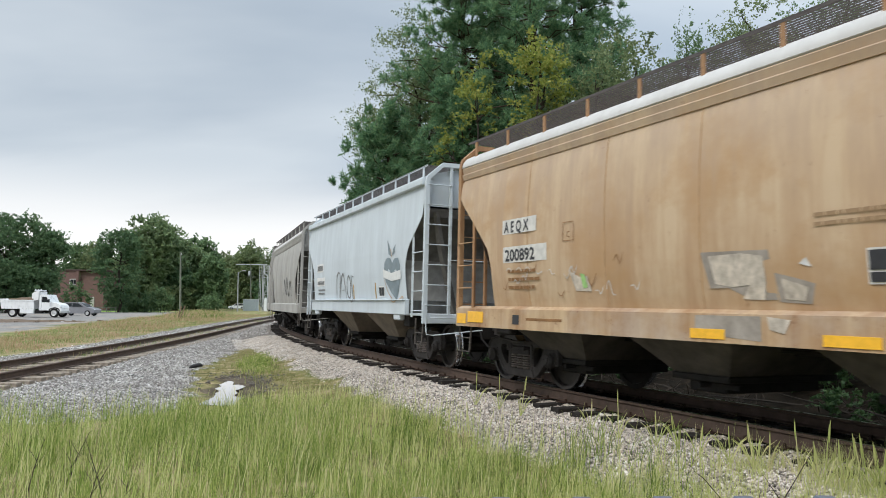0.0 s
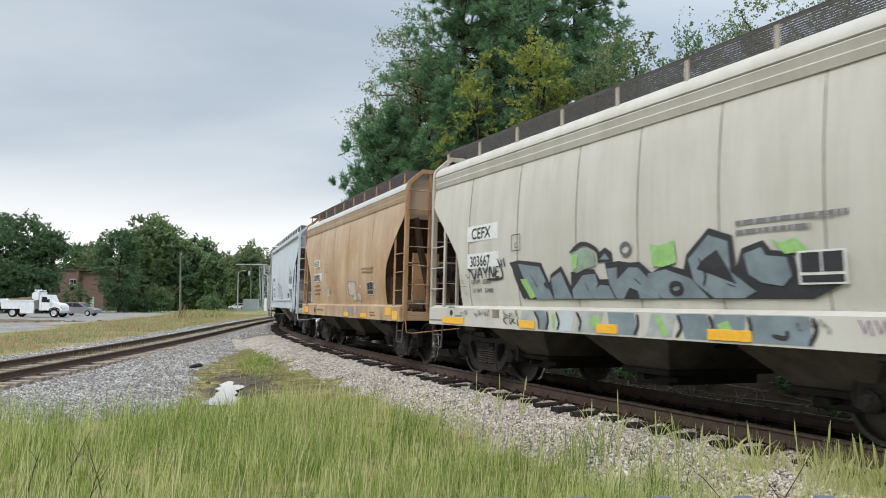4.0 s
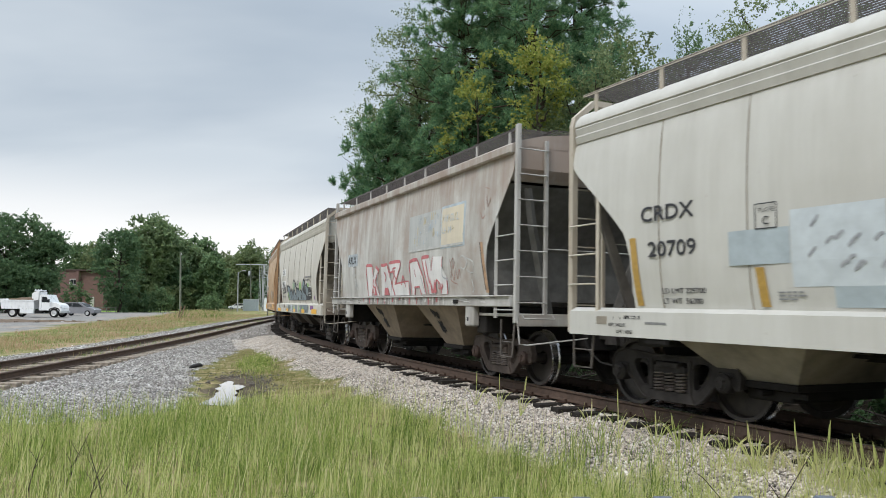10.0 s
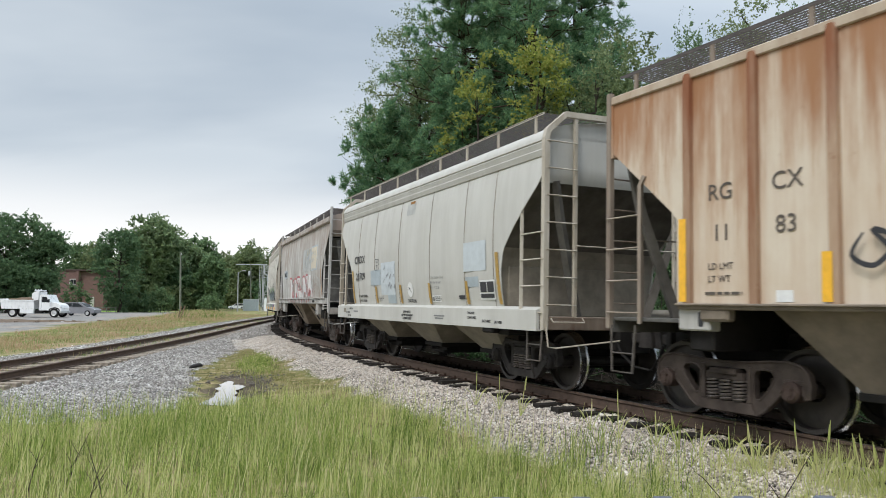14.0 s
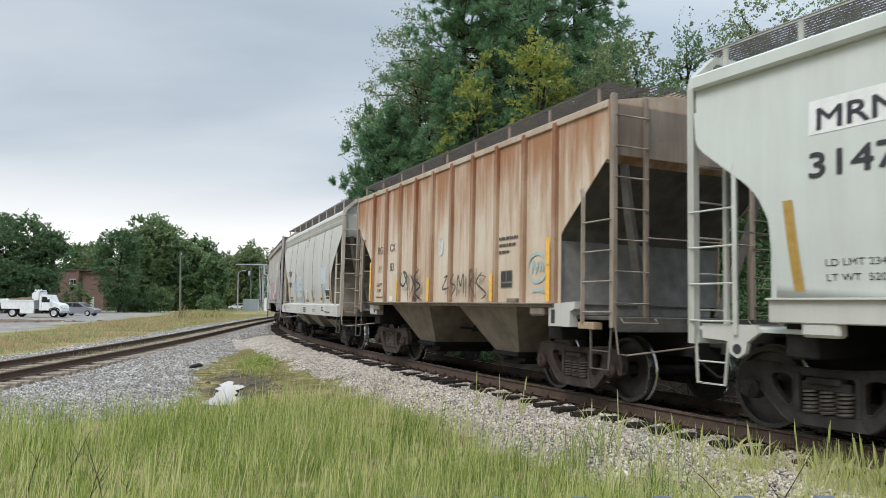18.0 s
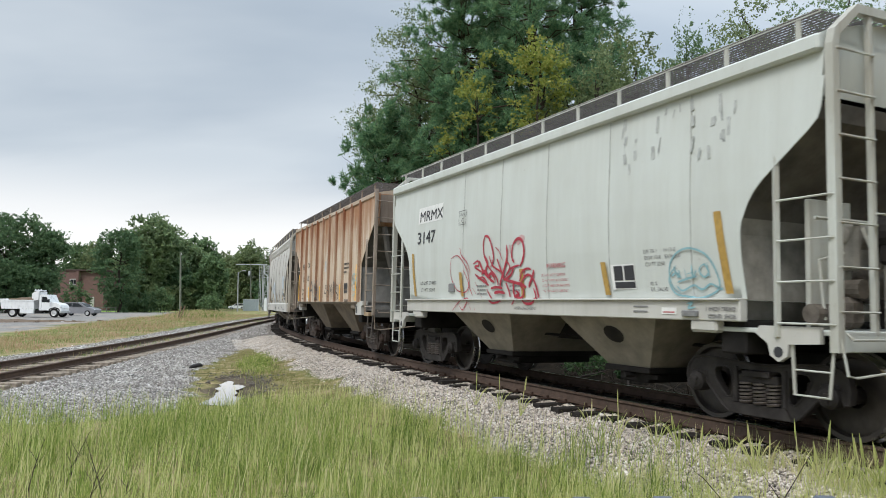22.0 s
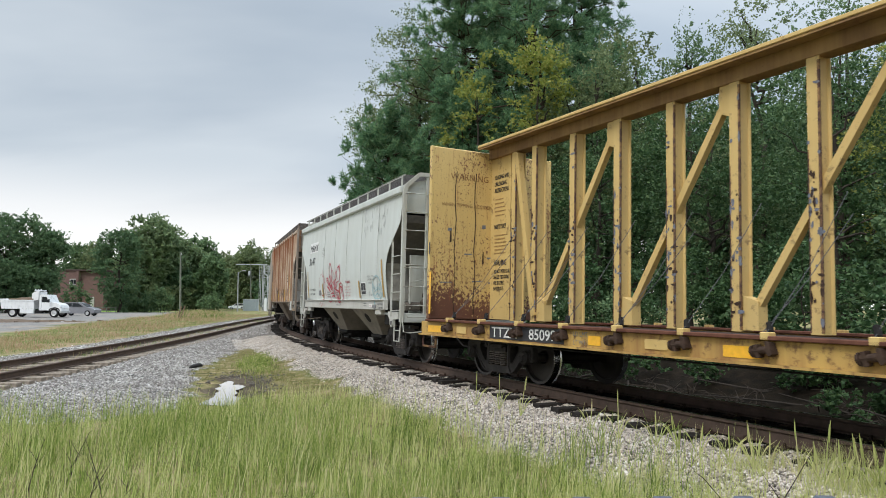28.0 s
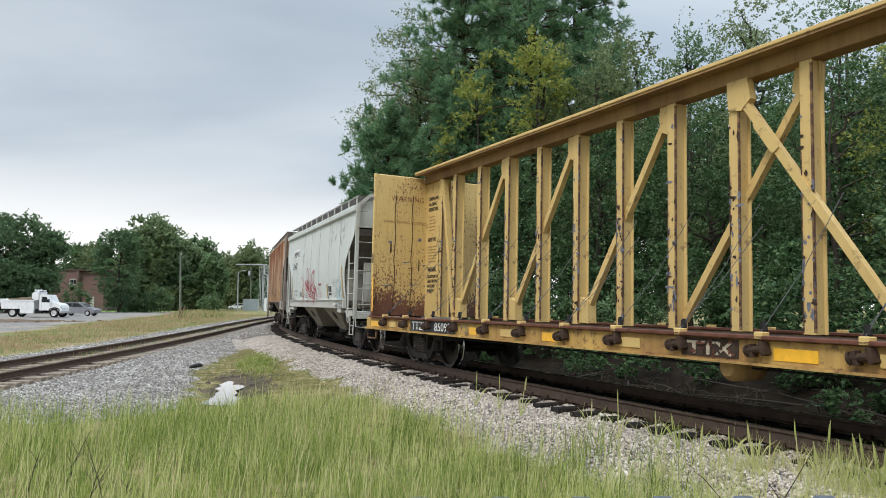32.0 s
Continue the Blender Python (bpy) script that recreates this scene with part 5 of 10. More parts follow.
ae.blob("torn_poster", [[(-0.74, 1.91), (-1.2, 1.92), (-1.47, 1.88), (-1.50, 1.60), (-1.46, 1.42), (-1.18, 1.43), (-1.28, 1.58), (-1.05, 1.56), (-0.82, 1.60)]], paper, "torn remains of a pale poster")
ae.blob("paste_smear", [[(-1.60, 1.70), (-1.85, 1.64), (-2.06, 1.58), (-2.0, 1.38), (-1.64, 1.40)]], smear, "grey paste left round the poster", lift=0.006)
ae.blob("torn_poster", [[(-1.68, 1.64), (-1.98, 1.55), (-1.93, 1.41), (-1.71, 1.43)]], paper, "scrap of pale poster")
ae.blob("torn_poster", [[(1.88, 1.84), (1.62, 1.74), (1.46, 1.76), (1.38, 1.54), (1.74, 1.55)]], paper, "scrap of pale poster")
ae.blob("torn_poster", [[(1.62, 1.80), (1.52, 1.78), (1.46, 1.60), (1.56, 1.58)]], GREENP, "green paper scrap", lift=0.014)
ae.blob("torn_poster", [[(-1.9, 1.78), (-1.98, 1.84), (-2.04, 1.74)]], OLDWHITE, "scrap of white paper")
ae.blob("torn_poster", [[(-3.18, 1.76), (-3.28, 1.79), (-3.34, 1.72), (-3.24, 1.69)]], OLDWHITE, "scrap of white paper")
ae.bars(3.55, 1.86, (0.8, 0.9, 0.75), 0.05, 0.13, P_SEAMT, seed=8)
for x in (3.6, 3.3, 3.05):
    ae.strokes("scratch", [[(x, 1.90), (x - 0.09, 1.94), (x - 0.17, 1.88)]], 0.02, paper, "pale chalk scratch")


def sill_patch(car, name, pts, mat, label="", lift=0.004):
    part(name, Geo().add([(x, 1.62 + lift, z) for x, z in pts], [tuple(range(len(pts)))]), mat, car.ob, label)


sill_patch(ae, "torn_poster", [(-1.55, 1.25), (-1.83, 1.22), (-1.76, 1.08), (-1.66, 1.10), (-1.58, 1.12)], paper, "scrap of pale poster", 0.008)
sill_patch(ae, "faded_patch", [(-0.57, 1.25), (-1.47, 1.25), (-1.48, 0.99), (-1.0, 1.02), (-0.57, 1.04)], smear, "washed-out patch on the sill")
sill_patch(ae, "plate", [(3.35, 1.18), (3.15, 1.18), (3.15, 1.03), (3.35, 1.03)], BLACKP, "small black marking")
for k, (x, w) in enumerate(((2.95, 0.95), (-3.0, 0.4), (-3.05, 0.45))):
    part("stencil_bar", Geo().box(x - w, x, 1.620, 1.624, 1.10 - 0.07 * max(0, k - 1), 1.14 - 0.07 * max(0, k - 1)), P_SEAMT, ae.ob)
for a, b, z0, z1 in ((5.25, 4.92, 1.0, 1.18), (4.85, 4.30, 1.03, 1.22), (-0.5, -1.0, 0.99, 1.10), (-2.18, -2.75, 0.98, 1.09), (-4.29, -4.72, 1.07, 1.25), (-4.82, -5.18, 0.98, 1.18)):
    part("reflector", Geo().box(b, a, 1.622, 1.632, z0, z1, 0.002), YELLOW, ae.ob, "yellow reflective strip")

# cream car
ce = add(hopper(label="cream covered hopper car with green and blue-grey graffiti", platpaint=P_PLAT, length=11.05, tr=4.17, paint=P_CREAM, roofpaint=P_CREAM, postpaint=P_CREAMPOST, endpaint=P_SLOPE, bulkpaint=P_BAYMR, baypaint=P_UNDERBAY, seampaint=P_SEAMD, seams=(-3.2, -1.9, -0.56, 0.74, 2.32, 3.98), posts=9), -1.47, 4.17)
ce.rect("number_panel", 4.01, 2.91, 2.47, 2.75, WHITEP, "white lettering patch", lift=0.004)
ce.words("CEFX", 3.85, 2.51, 0.20, BLACKP, 0.006, squeeze=1.05)
ce.rect("number_panel", 4.0, 2.88, 1.98, 2.25, WHITEP, "white number patch", lift=0.004)
ce.words("303667", 3.90, 2.02, 0.19, BLACKP, 0.006, squeeze=0.92)
ce.strokes("sprayed_tag", [[(3.99, 1.98), (3.86, 1.94), (3.74, 1.80), (3.66, 1.98)], [(3.62, 1.80), (3.54, 1.99), (3.44, 1.80)], [(3.58, 1.87), (3.46, 1.88)], [(3.42, 2.0), (3.34, 1.90), (3.24, 2.02)], [(3.34, 1.90), (3.30, 1.80)], [(3.20, 1.80), (3.18, 1.99), (3.06, 1.82), (3.03, 2.0)], [(2.97, 1.98), (2.98, 1.82), (2.86, 1.81)], [(2.98, 1.90), (2.88, 1.91)], [(2.97, 1.99), (2.86, 1.98)], [(3.3, 1.78), (2.76, 1.80), (2.92, 2.12)]], 0.042, BLACKP, "black sprayed tag")
ce.strokes("sprayed_tag", [[(2.80, 2.10), (2.77, 1.98)], [(2.72, 2.12), (2.68, 1.98)], [(4.06, 1.88), (4.03, 1.87)], [(4.0, 1.83), (3.97, 1.82)]], 0.035, BLACKP, "black sprayed ticks", ends=1)
ce.strokes("pencil_scrawl", [[(4.22, 1.93), (4.22, 1.72)], [(4.27, 1.88), (4.17, 1.88)], [(4.26, 1.76), (4.22, 1.79), (4.16, 1.75), (4.22, 1.72), (4.26, 1.75)], [(4.3, 1.66), (4.12, 1.67), (4.02, 1.65)], [(4.2, 1.62), (4.1, 1.52), (4.06, 1.6), (4.02, 1.5)]], 0.010, GREYP, "thin grey scrawl")
ce.words("LD LMT  232600", 3.88, 1.71, 0.075, GREYP, 0.002, squeeze=1.0)
ce.words("LT WT   53400", 3.85, 1.555, 0.075, GREYP, 0.002, squeeze=1.12)
ce.strokes("stencil_frame", [[(2.46, 2.22), (2.46, 2.48)], [(2.46, 2.48), (2.2, 2.48)], [(2.2, 2.48), (2.2, 2.22)], [(2.2, 2.22), (2.46, 2.22)]], 0.014, BLACKP, "thin stencilled frame", ends=1)
ce.words("C", 2.38, 2.26, 0.10, BLACKP)
GRAF = [
    [(2.25, 2.0), (1.64, 1.93), (1.44, 1.62), (1.32, 1.43), (1.76, 1.43), (2.1, 1.77)],
    [(1.35, 1.74), (1.09, 1.84), (0.88, 1.49), (0.85, 1.44), (1.3, 1.44)],
    [(0.83, 1.57), (0.56, 1.77), (0.28, 1.78), (0.24, 1.65), (0.33, 1.52), (0.38, 1.44), (0.83, 1.44)],
    [(0.35, 1.54), (0.2, 1.63), (0.01, 1.61), (-0.09, 1.44), (0.36, 1.44)],
    [(0.17, 1.97), (0.06, 2.05), (-0.03, 1.96)],
    [(0.03, 1.84), (-0.18, 1.85), (-0.17, 1.69), (-0.41, 1.84), (-0.59, 1.83), (-0.79, 1.67), (-0.94, 1.44), (-0.58, 1.44), (-0.55, 1.54), (-0.4, 1.58), (-0.27, 1.44), (-0.13, 1.44), (-0.01, 1.62)],
    [(-0.76, 1.75), (-1.07, 1.79), (-1.47, 1.67), (-1.72, 1.44), (-0.98, 1.44), (-0.76, 1.6)],
    [(-1.45, 1.89), (-1.77, 2.15), (-2.04, 2.06), (-2.06, 1.73), (-2.38, 1.51), (-2.21, 1.44), (-1.80, 1.44), (-1.52, 1.63)],
    [(-2.25, 1.91), (-2.48, 1.97), (-2.53, 1.88), (-2.78, 1.85), (-2.83, 1.66), (-2.71, 1.56), (-2.46, 1.6), (-2.3, 1.69)],
]
GRAF_BLACK = [
    [(2.53, 2.03), (2.25, 2.06), (1.6, 1.99), (1.40, 1.68), (1.36, 1.80), (1.08, 1.92), (0.86, 1.62), (0.84, 1.82), (0.62, 1.86), (0.3, 1.84), (0.2, 1.70), (0.02, 1.70), (0.08, 1.92), (-0.22, 1.93), (-0.42, 1.90), (-0.62, 1.90), (-0.82, 1.76), (-1.07, 1.85), (-1.36, 1.78), (-1.42, 1.95), (-1.77, 2.23), (-2.10, 2.12), (-2.14, 1.78), (-2.22, 1.97), (-2.50, 2.04), (-2.60, 1.93), (-2.86, 1.90), (-2.92, 1.62), (-3.37, 1.57), (-3.03, 1.43), (2.05, 1.43), (2.15, 1.6)],
    [(0.23, 1.93), (0.20, 2.06), (0.06, 2.13), (-0.08, 2.05), (-0.10, 1.93)],
]
ce.strokes("graffiti_outline", [[(2.42, 2.0), (2.2, 1.62), (2.1, 1.45)]], 0.14, BLACKP, "black graffiti outline", lift=0.010)
for g in GRAF_BLACK:
    ce.blob("graffiti_outline", [g], BLACKP, "black graffiti outline", lift=0.012)
for g in GRAF:
    ce.blob("graffiti_letter", [g], BLUEGREY, "blue-grey graffiti letter", lift=0.018)
ce.blob("graffiti_bubble", [[(0.8, 2.08), (0.55, 2.16), (0.28, 2.06), (0.26, 1.89), (0.46, 1.86), (0.7, 1.80), (0.81, 1.85)]], plain("grey_green_overspray", (0.27, 0.34, 0.27), 0.55, 0.0, 0.35, 6, 0.05), "grey-green sprayed bubble", lift=0.016)
ce.strokes("graffiti_outline", [[(0.86, 2.10), (0.56, 2.21), (0.24, 2.10), (0.20, 1.92)]], 0.06, BLACKP, "black graffiti outline", lift=0.012)
for g in ([(2.2, 1.75), (2.01, 1.76), (1.79, 1.47), (1.94, 1.44)], [(0.81, 2.06), (0.66, 2.08), (0.68, 1.88), (0.79, 1.84)], [(-0.82, 2.11), (-1.0, 2.08), (-1.24, 2.13), (-1.26, 1.86), (-1.05, 1.82), (-0.86, 1.84)], [(-2.6, 2.04), (-2.72, 2.0), (-2.89, 2.04), (-3.05, 1.9), (-2.77, 1.88)]):
    ce.blob("graffiti_fill", [g], GREENP, "bright green graffiti fill", lift=0.022)
for p in ([(-0.50, 1.70), (-0.62, 1.62)], [(-1.62, 1.90), (-1.70, 1.70), (-1.66, 1.58)], [(-2.0, 1.6), (-2.12, 1.56)], [(1.92, 1.84), (1.72, 1.62)], [(0.52, 1.66), (0.46, 1.56)]):
    ce.strokes("graffiti_line", [p], 0.03, BLACKP, "black inner graffiti line", lift=0.024)
ce.strokes("sprayed_ring", [[(-0.35 + 0.09 * math.cos(a), 2.08 + 0.075 * math.sin(a)) for a in np.linspace(0, 6.28, 12)]], 0.045, plain("dark_grey_spray", (0.13, 0.14, 0.15), 0.6), "dark grey sprayed ring", ends=1)
ce.strokes("sprayed_ring", [[(-1.23 + 0.09 * math.cos(a), 1.56 + 0.06 * math.sin(a)) for a in np.linspace(0, 6.28, 12)]], 0.06, BLACKP, "black ring with a pale core", lift=0.024, ends=1)
ce.rect("data_panel", -2.91, -3.43, 1.57, 1.90, WHITEP, "black data panel in a white border", lift=0.026)
for a, b, c, d in ((-2.94, -3.16, 1.69, 1.88), (-3.18, -3.40, 1.69, 1.88), (-2.94, -3.40, 1.59, 1.66)):
    ce.rect("panel_field", a, b, c, d, BLACKP, lift=0.030)
ce.bars(-2.15, 2.22, (1.3, 0.9), 0.05, 0.10, GREYP, seed=21)
ce.strokes("sprayed_blot", [[(-3.9, 1.52), (-4.04, 1.50)]], 0.13, PURPLEP, "purple sprayed blot", ends=1)
hazegrey = plain("thin_grey_overspray", (0.40, 0.42, 0.40), 0.6, 0.0, 0.3, 6, 0.05)
for x0, x1, lean, mat in ((2.10, 1.72, 0.06, hazegrey), (1.70, 1.45, -0.1, BLUEGREY), (1.10, 0.70, 0.08, PALEBLUE), (0.58, 0.05, 0.12, hazegrey), (-0.02, -0.55, -0.06, BLUEGREY), (-0.86, -1.30, 0.1, hazegrey), (-1.32, -1.75, -0.1, BLUEGREY), (-1.85, -2.30, 0.05, BLUEGREY), (-2.34, -3.05, -0.04, BLUEGREY)):
    sill_patch(ce, "sill_spray", [(x0, 1.26), (x1, 1.26), (x1 + lean, 0.975), (x0 + lean, 0.975)], mat, "smeared grey-blue spray paint", lift=0.004)
for a, b, c in (((1.74, 1.25), (1.62, 1.12), (1.60, 0.98)), ((1.40, 1.25), (1.36, 1.10), (1.42, 0.98)), ((1.16, 1.25), (1.08, 1.1), (1.12, 0.98)), ((0.66, 1.25), (0.56, 1.12), (0.60, 0.98)), ((-0.6, 1.25), (-0.62, 1.1), (-0.55, 0.98)), ((-1.3, 1.25), (-1.36, 1.1), (-1.28, 0.98)), ((-1.78, 1.25), (-1.84, 1.12), (-1.78, 0.98)), ((-2.32, 1.25), (-2.36, 1.1), (-2.3, 0.98)), ((-3.08, 1.25), (-3.12, 1.12), (-3.04, 0.98)), ((-2.62, 1.06), (-2.78, 1.04), (-2.8, 1.12))):
    ce.strokes("graffiti_line", [[a, b, c]], 0.05, BLACKP, "black graffiti line", lift=0.012)
for pts in ([(0.34, 1.20), (0.18, 1.21), (0.12, 1.10), (0.2, 1.03), (0.36, 1.06)], [(-0.92, 1.22), (-1.02, 1.24), (-1.16, 1.0), (-1.04, 0.99)], [(-1.9, 1.15), (-2.05, 1.2), (-2.16, 1.04), (-2.0, 1.0)], [(1.28, 1.2), (1.2, 1.22), (1.18, 1.02), (1.24, 1.0)]):
    sill_patch(ce, "sill_spray", pts, GREENP, "lime green spray fill", lift=0.008)
ce.words("ARI CENTE", 2.62, 1.17, 0.062, GREYP, 0.001)
ce.strokes("sprayed_tag", [[(2.66, 1.14), (2.64, 1.04)], [(2.54, 1.14), (2.64, 1.09), (2.52, 1.02)], [(2.46, 1.12), (2.42, 1.03), (2.36, 1.13)], [(2.3, 1.12), (2.36, 1.08), (2.26, 1.04)], [(2.22, 1.13), (2.2, 1.02), (2.12, 1.1)]], 0.022, BLACKP, "small dark tag")
for x in (-3.55, -3.7, -3.85, -4.0):
    part("sprayed_tag", Geo().tube([(x, 1.625, 1.24), (x - 0.06, 1.625, 1.12), (x - 0.09, 1.625, 1.24), (x - 0.13, 1.625, 1.1)], 0.009, 4), PURPLEP, ce.ob, "purple sprayed tag")
for a, b in ((4.92, 4.04), (2.17, 1.71), (0.20, -0.23), (-1.77, -2.37), (-3.91, -4.80)):
    part("reflector", Geo().box(b, a, 1.625, 1.636, 0.98, 1.10 if a > -3 else 1.13, 0.002), YELLOW, ce.ob, "yellow reflective strip")
part("lift_hole", Geo().cyl((4.56, 1.60, 1.18), (4.56, 1.626, 1.18), 0.055, n=12), BLACKP, ce.ob, "dark round lifting hole")
part("pull_loop", Geo().box(2.80, 3.02, 1.62, 1.628, 1.12, 1.26, 0.003), P_BAYRG, ce.ob, "grey marking plate")
rq = random.Random(3)
for x0, n in ((4.21, 5), (3.66, 9), (2.66, 8), (-2.9, 6)):
    for k in range(n):
        x, z = x0 - 0.062 * k, 1.14 + rq.uniform(0, 0.05)
        ce.strokes("pencil_scrawl", [[(x, z), (x - 0.02, z + rq.uniform(0.02, 0.08)), (x - 0.04, z - rq.uniform(0.0, 0.05)), (x - 0.065, z + rq.uniform(-0.03, 0.06))]], 0.010, GREYP if k % 3 else BLACKP, "small dark scrawl")
for x0, z, w in ((5.50, 1.02, 0.52), (4.68, 1.27, 0.26), (4.40, 1.115, 0.28)):
    x = x0
    while x > x0 - w:
        part("stencil_bar", Geo().box(x - 0.05, x, 1.62, 1.625, z, z + 0.03), GREYP, ce.ob)
        x -= 0.07

# grey-brown car with two bays
ar = add(hopper(label="grey covered hopper car stained brown, with red and white graffiti", style="eave", length=10.75, tr=4.07, cut=CUT_AR, sill=(1.31, 1.50), plat=1.20, paint=P_GREYRUST, roofpaint=P_GREYRUST, sillpaint=P_ARSILL, endpaint=P_DARKEND, baypaint=P_BAYAR, postpaint=P_ARSILL, bays=(-1.84, 1.72), bay_half=1.08, frame_top=False, posts=9, capmat=P_RUSTBEAR, pad_drop=0.36), -13.73, 4.07)
ar.rect("number_panel", 3.90, 3.02, 2.33, 2.66, plain("weathered_blue_grey_patch", (0.40, 0.445, 0.475), 0.6, 0.0, 0.5, 9, 0.05), "weathered blue-grey lettering patch", lift=0.003)
ar.words("ARLX", 3.86, 2.40, 0.20, BLACKP, 0.006, squeeze=1.05)
ar.bars(3.36, 2.29, (0.22,), 0.03, 0.05, GREYP, seed=51)
patchgrey = carpaint("greyed_patch", (0.47, 0.475, 0.455), (0.30, 0.31, 0.31), 0.8, 0.02)
patchcream = carpaint("chalky_cream_patch", (0.62, 0.55, 0.42), (0.46, 0.42, 0.35), 0.7, 0.02)
fadeblue = plain("faded_sky_blue", (0.42, 0.485, 0.53), 0.6, 0, 0.3, 4)
ochre, panelgrey, whitewash = plain("faded_ochre", (0.49, 0.43, 0.29), 0.6, 0, 0.3, 6), plain("pale_panel_grey", (0.40, 0.42, 0.43), 0.6, 0, 0.3, 6), plain("thin_whitewash", (0.47, 0.47, 0.455), 0.6, 0, 0.3, 6)
ar.rect("painted_patch", -0.76, -2.47, 2.46, 3.24, patchgrey, "greyed remains of a painted panel", lift=0.003)
ar.rect("panel_border", -2.50, -3.62, 2.43, 3.27, fadeblue, "faded blue panel border", lift=0.003)
ar.rect("painted_patch", -2.54, -3.55, 2.49, 3.22, patchcream, "chalky cream panel", lift=0.005)
rb = random.Random(31)
for i in range(46):
    x, z = -1.05 - 1.3 * rb.random() ** 0.8, 2.56 + 0.6 * rb.random()
    hh = rb.uniform(0.06, 0.2)
    ar.rect("faded_mark", x, x - rb.uniform(0.015, 0.05), z, min(3.22, z + hh), (ochre, fadeblue, whitewash, panelgrey)[i % 4], lift=0.006 + 0.0005 * (i % 7))
for i in range(9):
    x, z = rb.uniform(-0.9, -1.7), 2.52 + 0.075 * i
    ar.rect("faded_mark", x, x - rb.uniform(0.3, 0.7), z, z + 0.010, (whitewash, panelgrey)[i % 2], lift=0.005)
for row, (z, h, n) in enumerate(((2.94, 0.15, 8), (2.72, 0.13, 6))):
    for i in range(n):
        x = -2.60 - i * 0.095
        ar.strokes("faded_mark", [[(x, z), (x, z + h)], [(x, z + h * rb.random()), (x - 0.06, z + h * rb.random())]], 0.022, (fadeblue, ochre)[(i + row) % 3 == 0], "faded panel lettering too worn to read", lift=0.008, ends=1)
ar.rect("faded_mark", -0.8, -3.55, 2.455, 2.50, whitewash, "smear of white under the panels", lift=0.011)
KZ = (
    [(2.25, 2.3), (1.75, 2.28), (1.68, 1.99), (1.46, 2.25), (1.22, 2.15), (1.56, 1.88), (1.25, 1.53), (1.66, 1.53), (1.73, 1.73), (1.84, 1.53), (2.12, 1.53)],
    [(1.09, 2.27), (0.64, 2.27), (0.17, 1.53), (0.51, 1.53), (0.62, 1.71), (0.81, 1.71), (0.87, 1.53), (1.08, 1.53)],
    [(0.49, 2.29), (-0.26, 2.29), (-0.18, 2.1), (0.13, 1.79), (-0.75, 1.84), (-0.78, 1.53), (0.15, 1.53), (0.32, 1.75), (0.1, 2.09), (0.43, 2.06)],
    [(-0.82, 2.25), (-1.29, 2.28), (-1.59, 1.91), (-1.72, 1.54), (-1.49, 1.54), (-1.38, 1.71), (-1.11, 1.7), (-1.08, 1.54), (-0.92, 1.54)],
    [(-1.53, 2.3), (-1.93, 2.31), (-2.04, 2.01), (-2.13, 2.3), (-2.62, 2.28), (-2.6, 2.05), (-2.81, 1.86), (-2.81, 1.54), (-2.52, 1.54), (-2.46, 1.76), (-2.3, 1.84), (-2.21, 1.55), (-1.88, 1.54), (-1.75, 1.86)],
)
for let in KZ:
    ar.blob("graffiti_letter", [let], carpaint("worn_grey_white_spray", (0.70, 0.69, 0.67), (0.40, 0.39, 0.38), 0.6, 0.16, rustcol=(0.36, 0.35, 0.34)), "chalky white graffiti letter", lift=0.010)
    k = len(let)
    for i in range(k):
        p, q = Vector(let[i]), Vector(let[(i + 1) % k])
        if max(p.y, q.y) < 1.6 or rb.random() < 0.12:
            continue
        mid = p.lerp(q, 0.5) + Vector((rb.uniform(-0.02, 0.02), rb.uniform(-0.02, 0.02)))
        wide = 0.075 if min(p.y, q.y) > 2.1 else rb.uniform(0.025, 0.05)
        ar.strokes("graffiti_edge", [[tuple(p), tuple(mid), tuple(q)]], wide, FADEDRED, "faded red graffiti edge", lift=0.013, ends=0.7)
for p in ([(1.62, 1.95), (1.72, 1.8), (1.56, 1.72)], [(0.86, 2.1), (0.72, 1.98), (0.80, 1.86)], [(0.02, 2.16), (0.25, 2.12), (0.02, 1.86), (0.14, 1.78)], [(-0.30, 1.75), (-0.42, 1.96), (-0.56, 1.7)], [(-1.1, 2.1), (-1.18, 1.92)], [(-1.75, 2.25), (-1.86, 1.95), (-1.95, 1.75)]):
    ar.strokes("graffiti_line", [p], 0.045, FADEDRED, "faded red inner line", lift=0.015)
for p in ([(1.3, 2.1), (1.38, 1.9), (1.27, 1.6)], [(0.45, 2.05), (0.38, 1.8), (0.42, 1.55)], [(-0.72, 2.2), (-0.86, 1.9), (-0.8, 1.56)], [(-1.45, 1.95), (-1.6, 1.7), (-1.66, 1.54)], [(-2.64, 2.2), (-2.60, 1.9), (-2.86, 1.8), (-2.88, 1.6)]):
    ar.strokes("graffiti_line", [p], 0.03, panelgrey, "grey shadow line of the letters", lift=0.014)
for let in ([(1.55, 1.81), (1.40, 1.54), (1.62, 1.54)], [(0.62, 1.70), (0.56, 1.54), (0.82, 1.54), (0.8, 1.70)], [(-1.95, 1.90), (-2.12, 1.62), (-2.2, 1.84), (-2.30, 1.58), (-2.02, 1.56)]):
    ar.blob("graffiti_fill", [let], FADEDRED, "faded red graffiti fill", lift=0.017)
ar.strokes("sprayed_digits", [[(-2.36, 1.74), (-2.46, 1.76), (-2.40, 1.66), (-2.50, 1.65)], [(-2.54, 1.74), (-2.62, 1.70), (-2.54, 1.64), (-2.60, 1.75)]], 0.02, FADEDRED, "small red sprayed mark", lift=0.018)
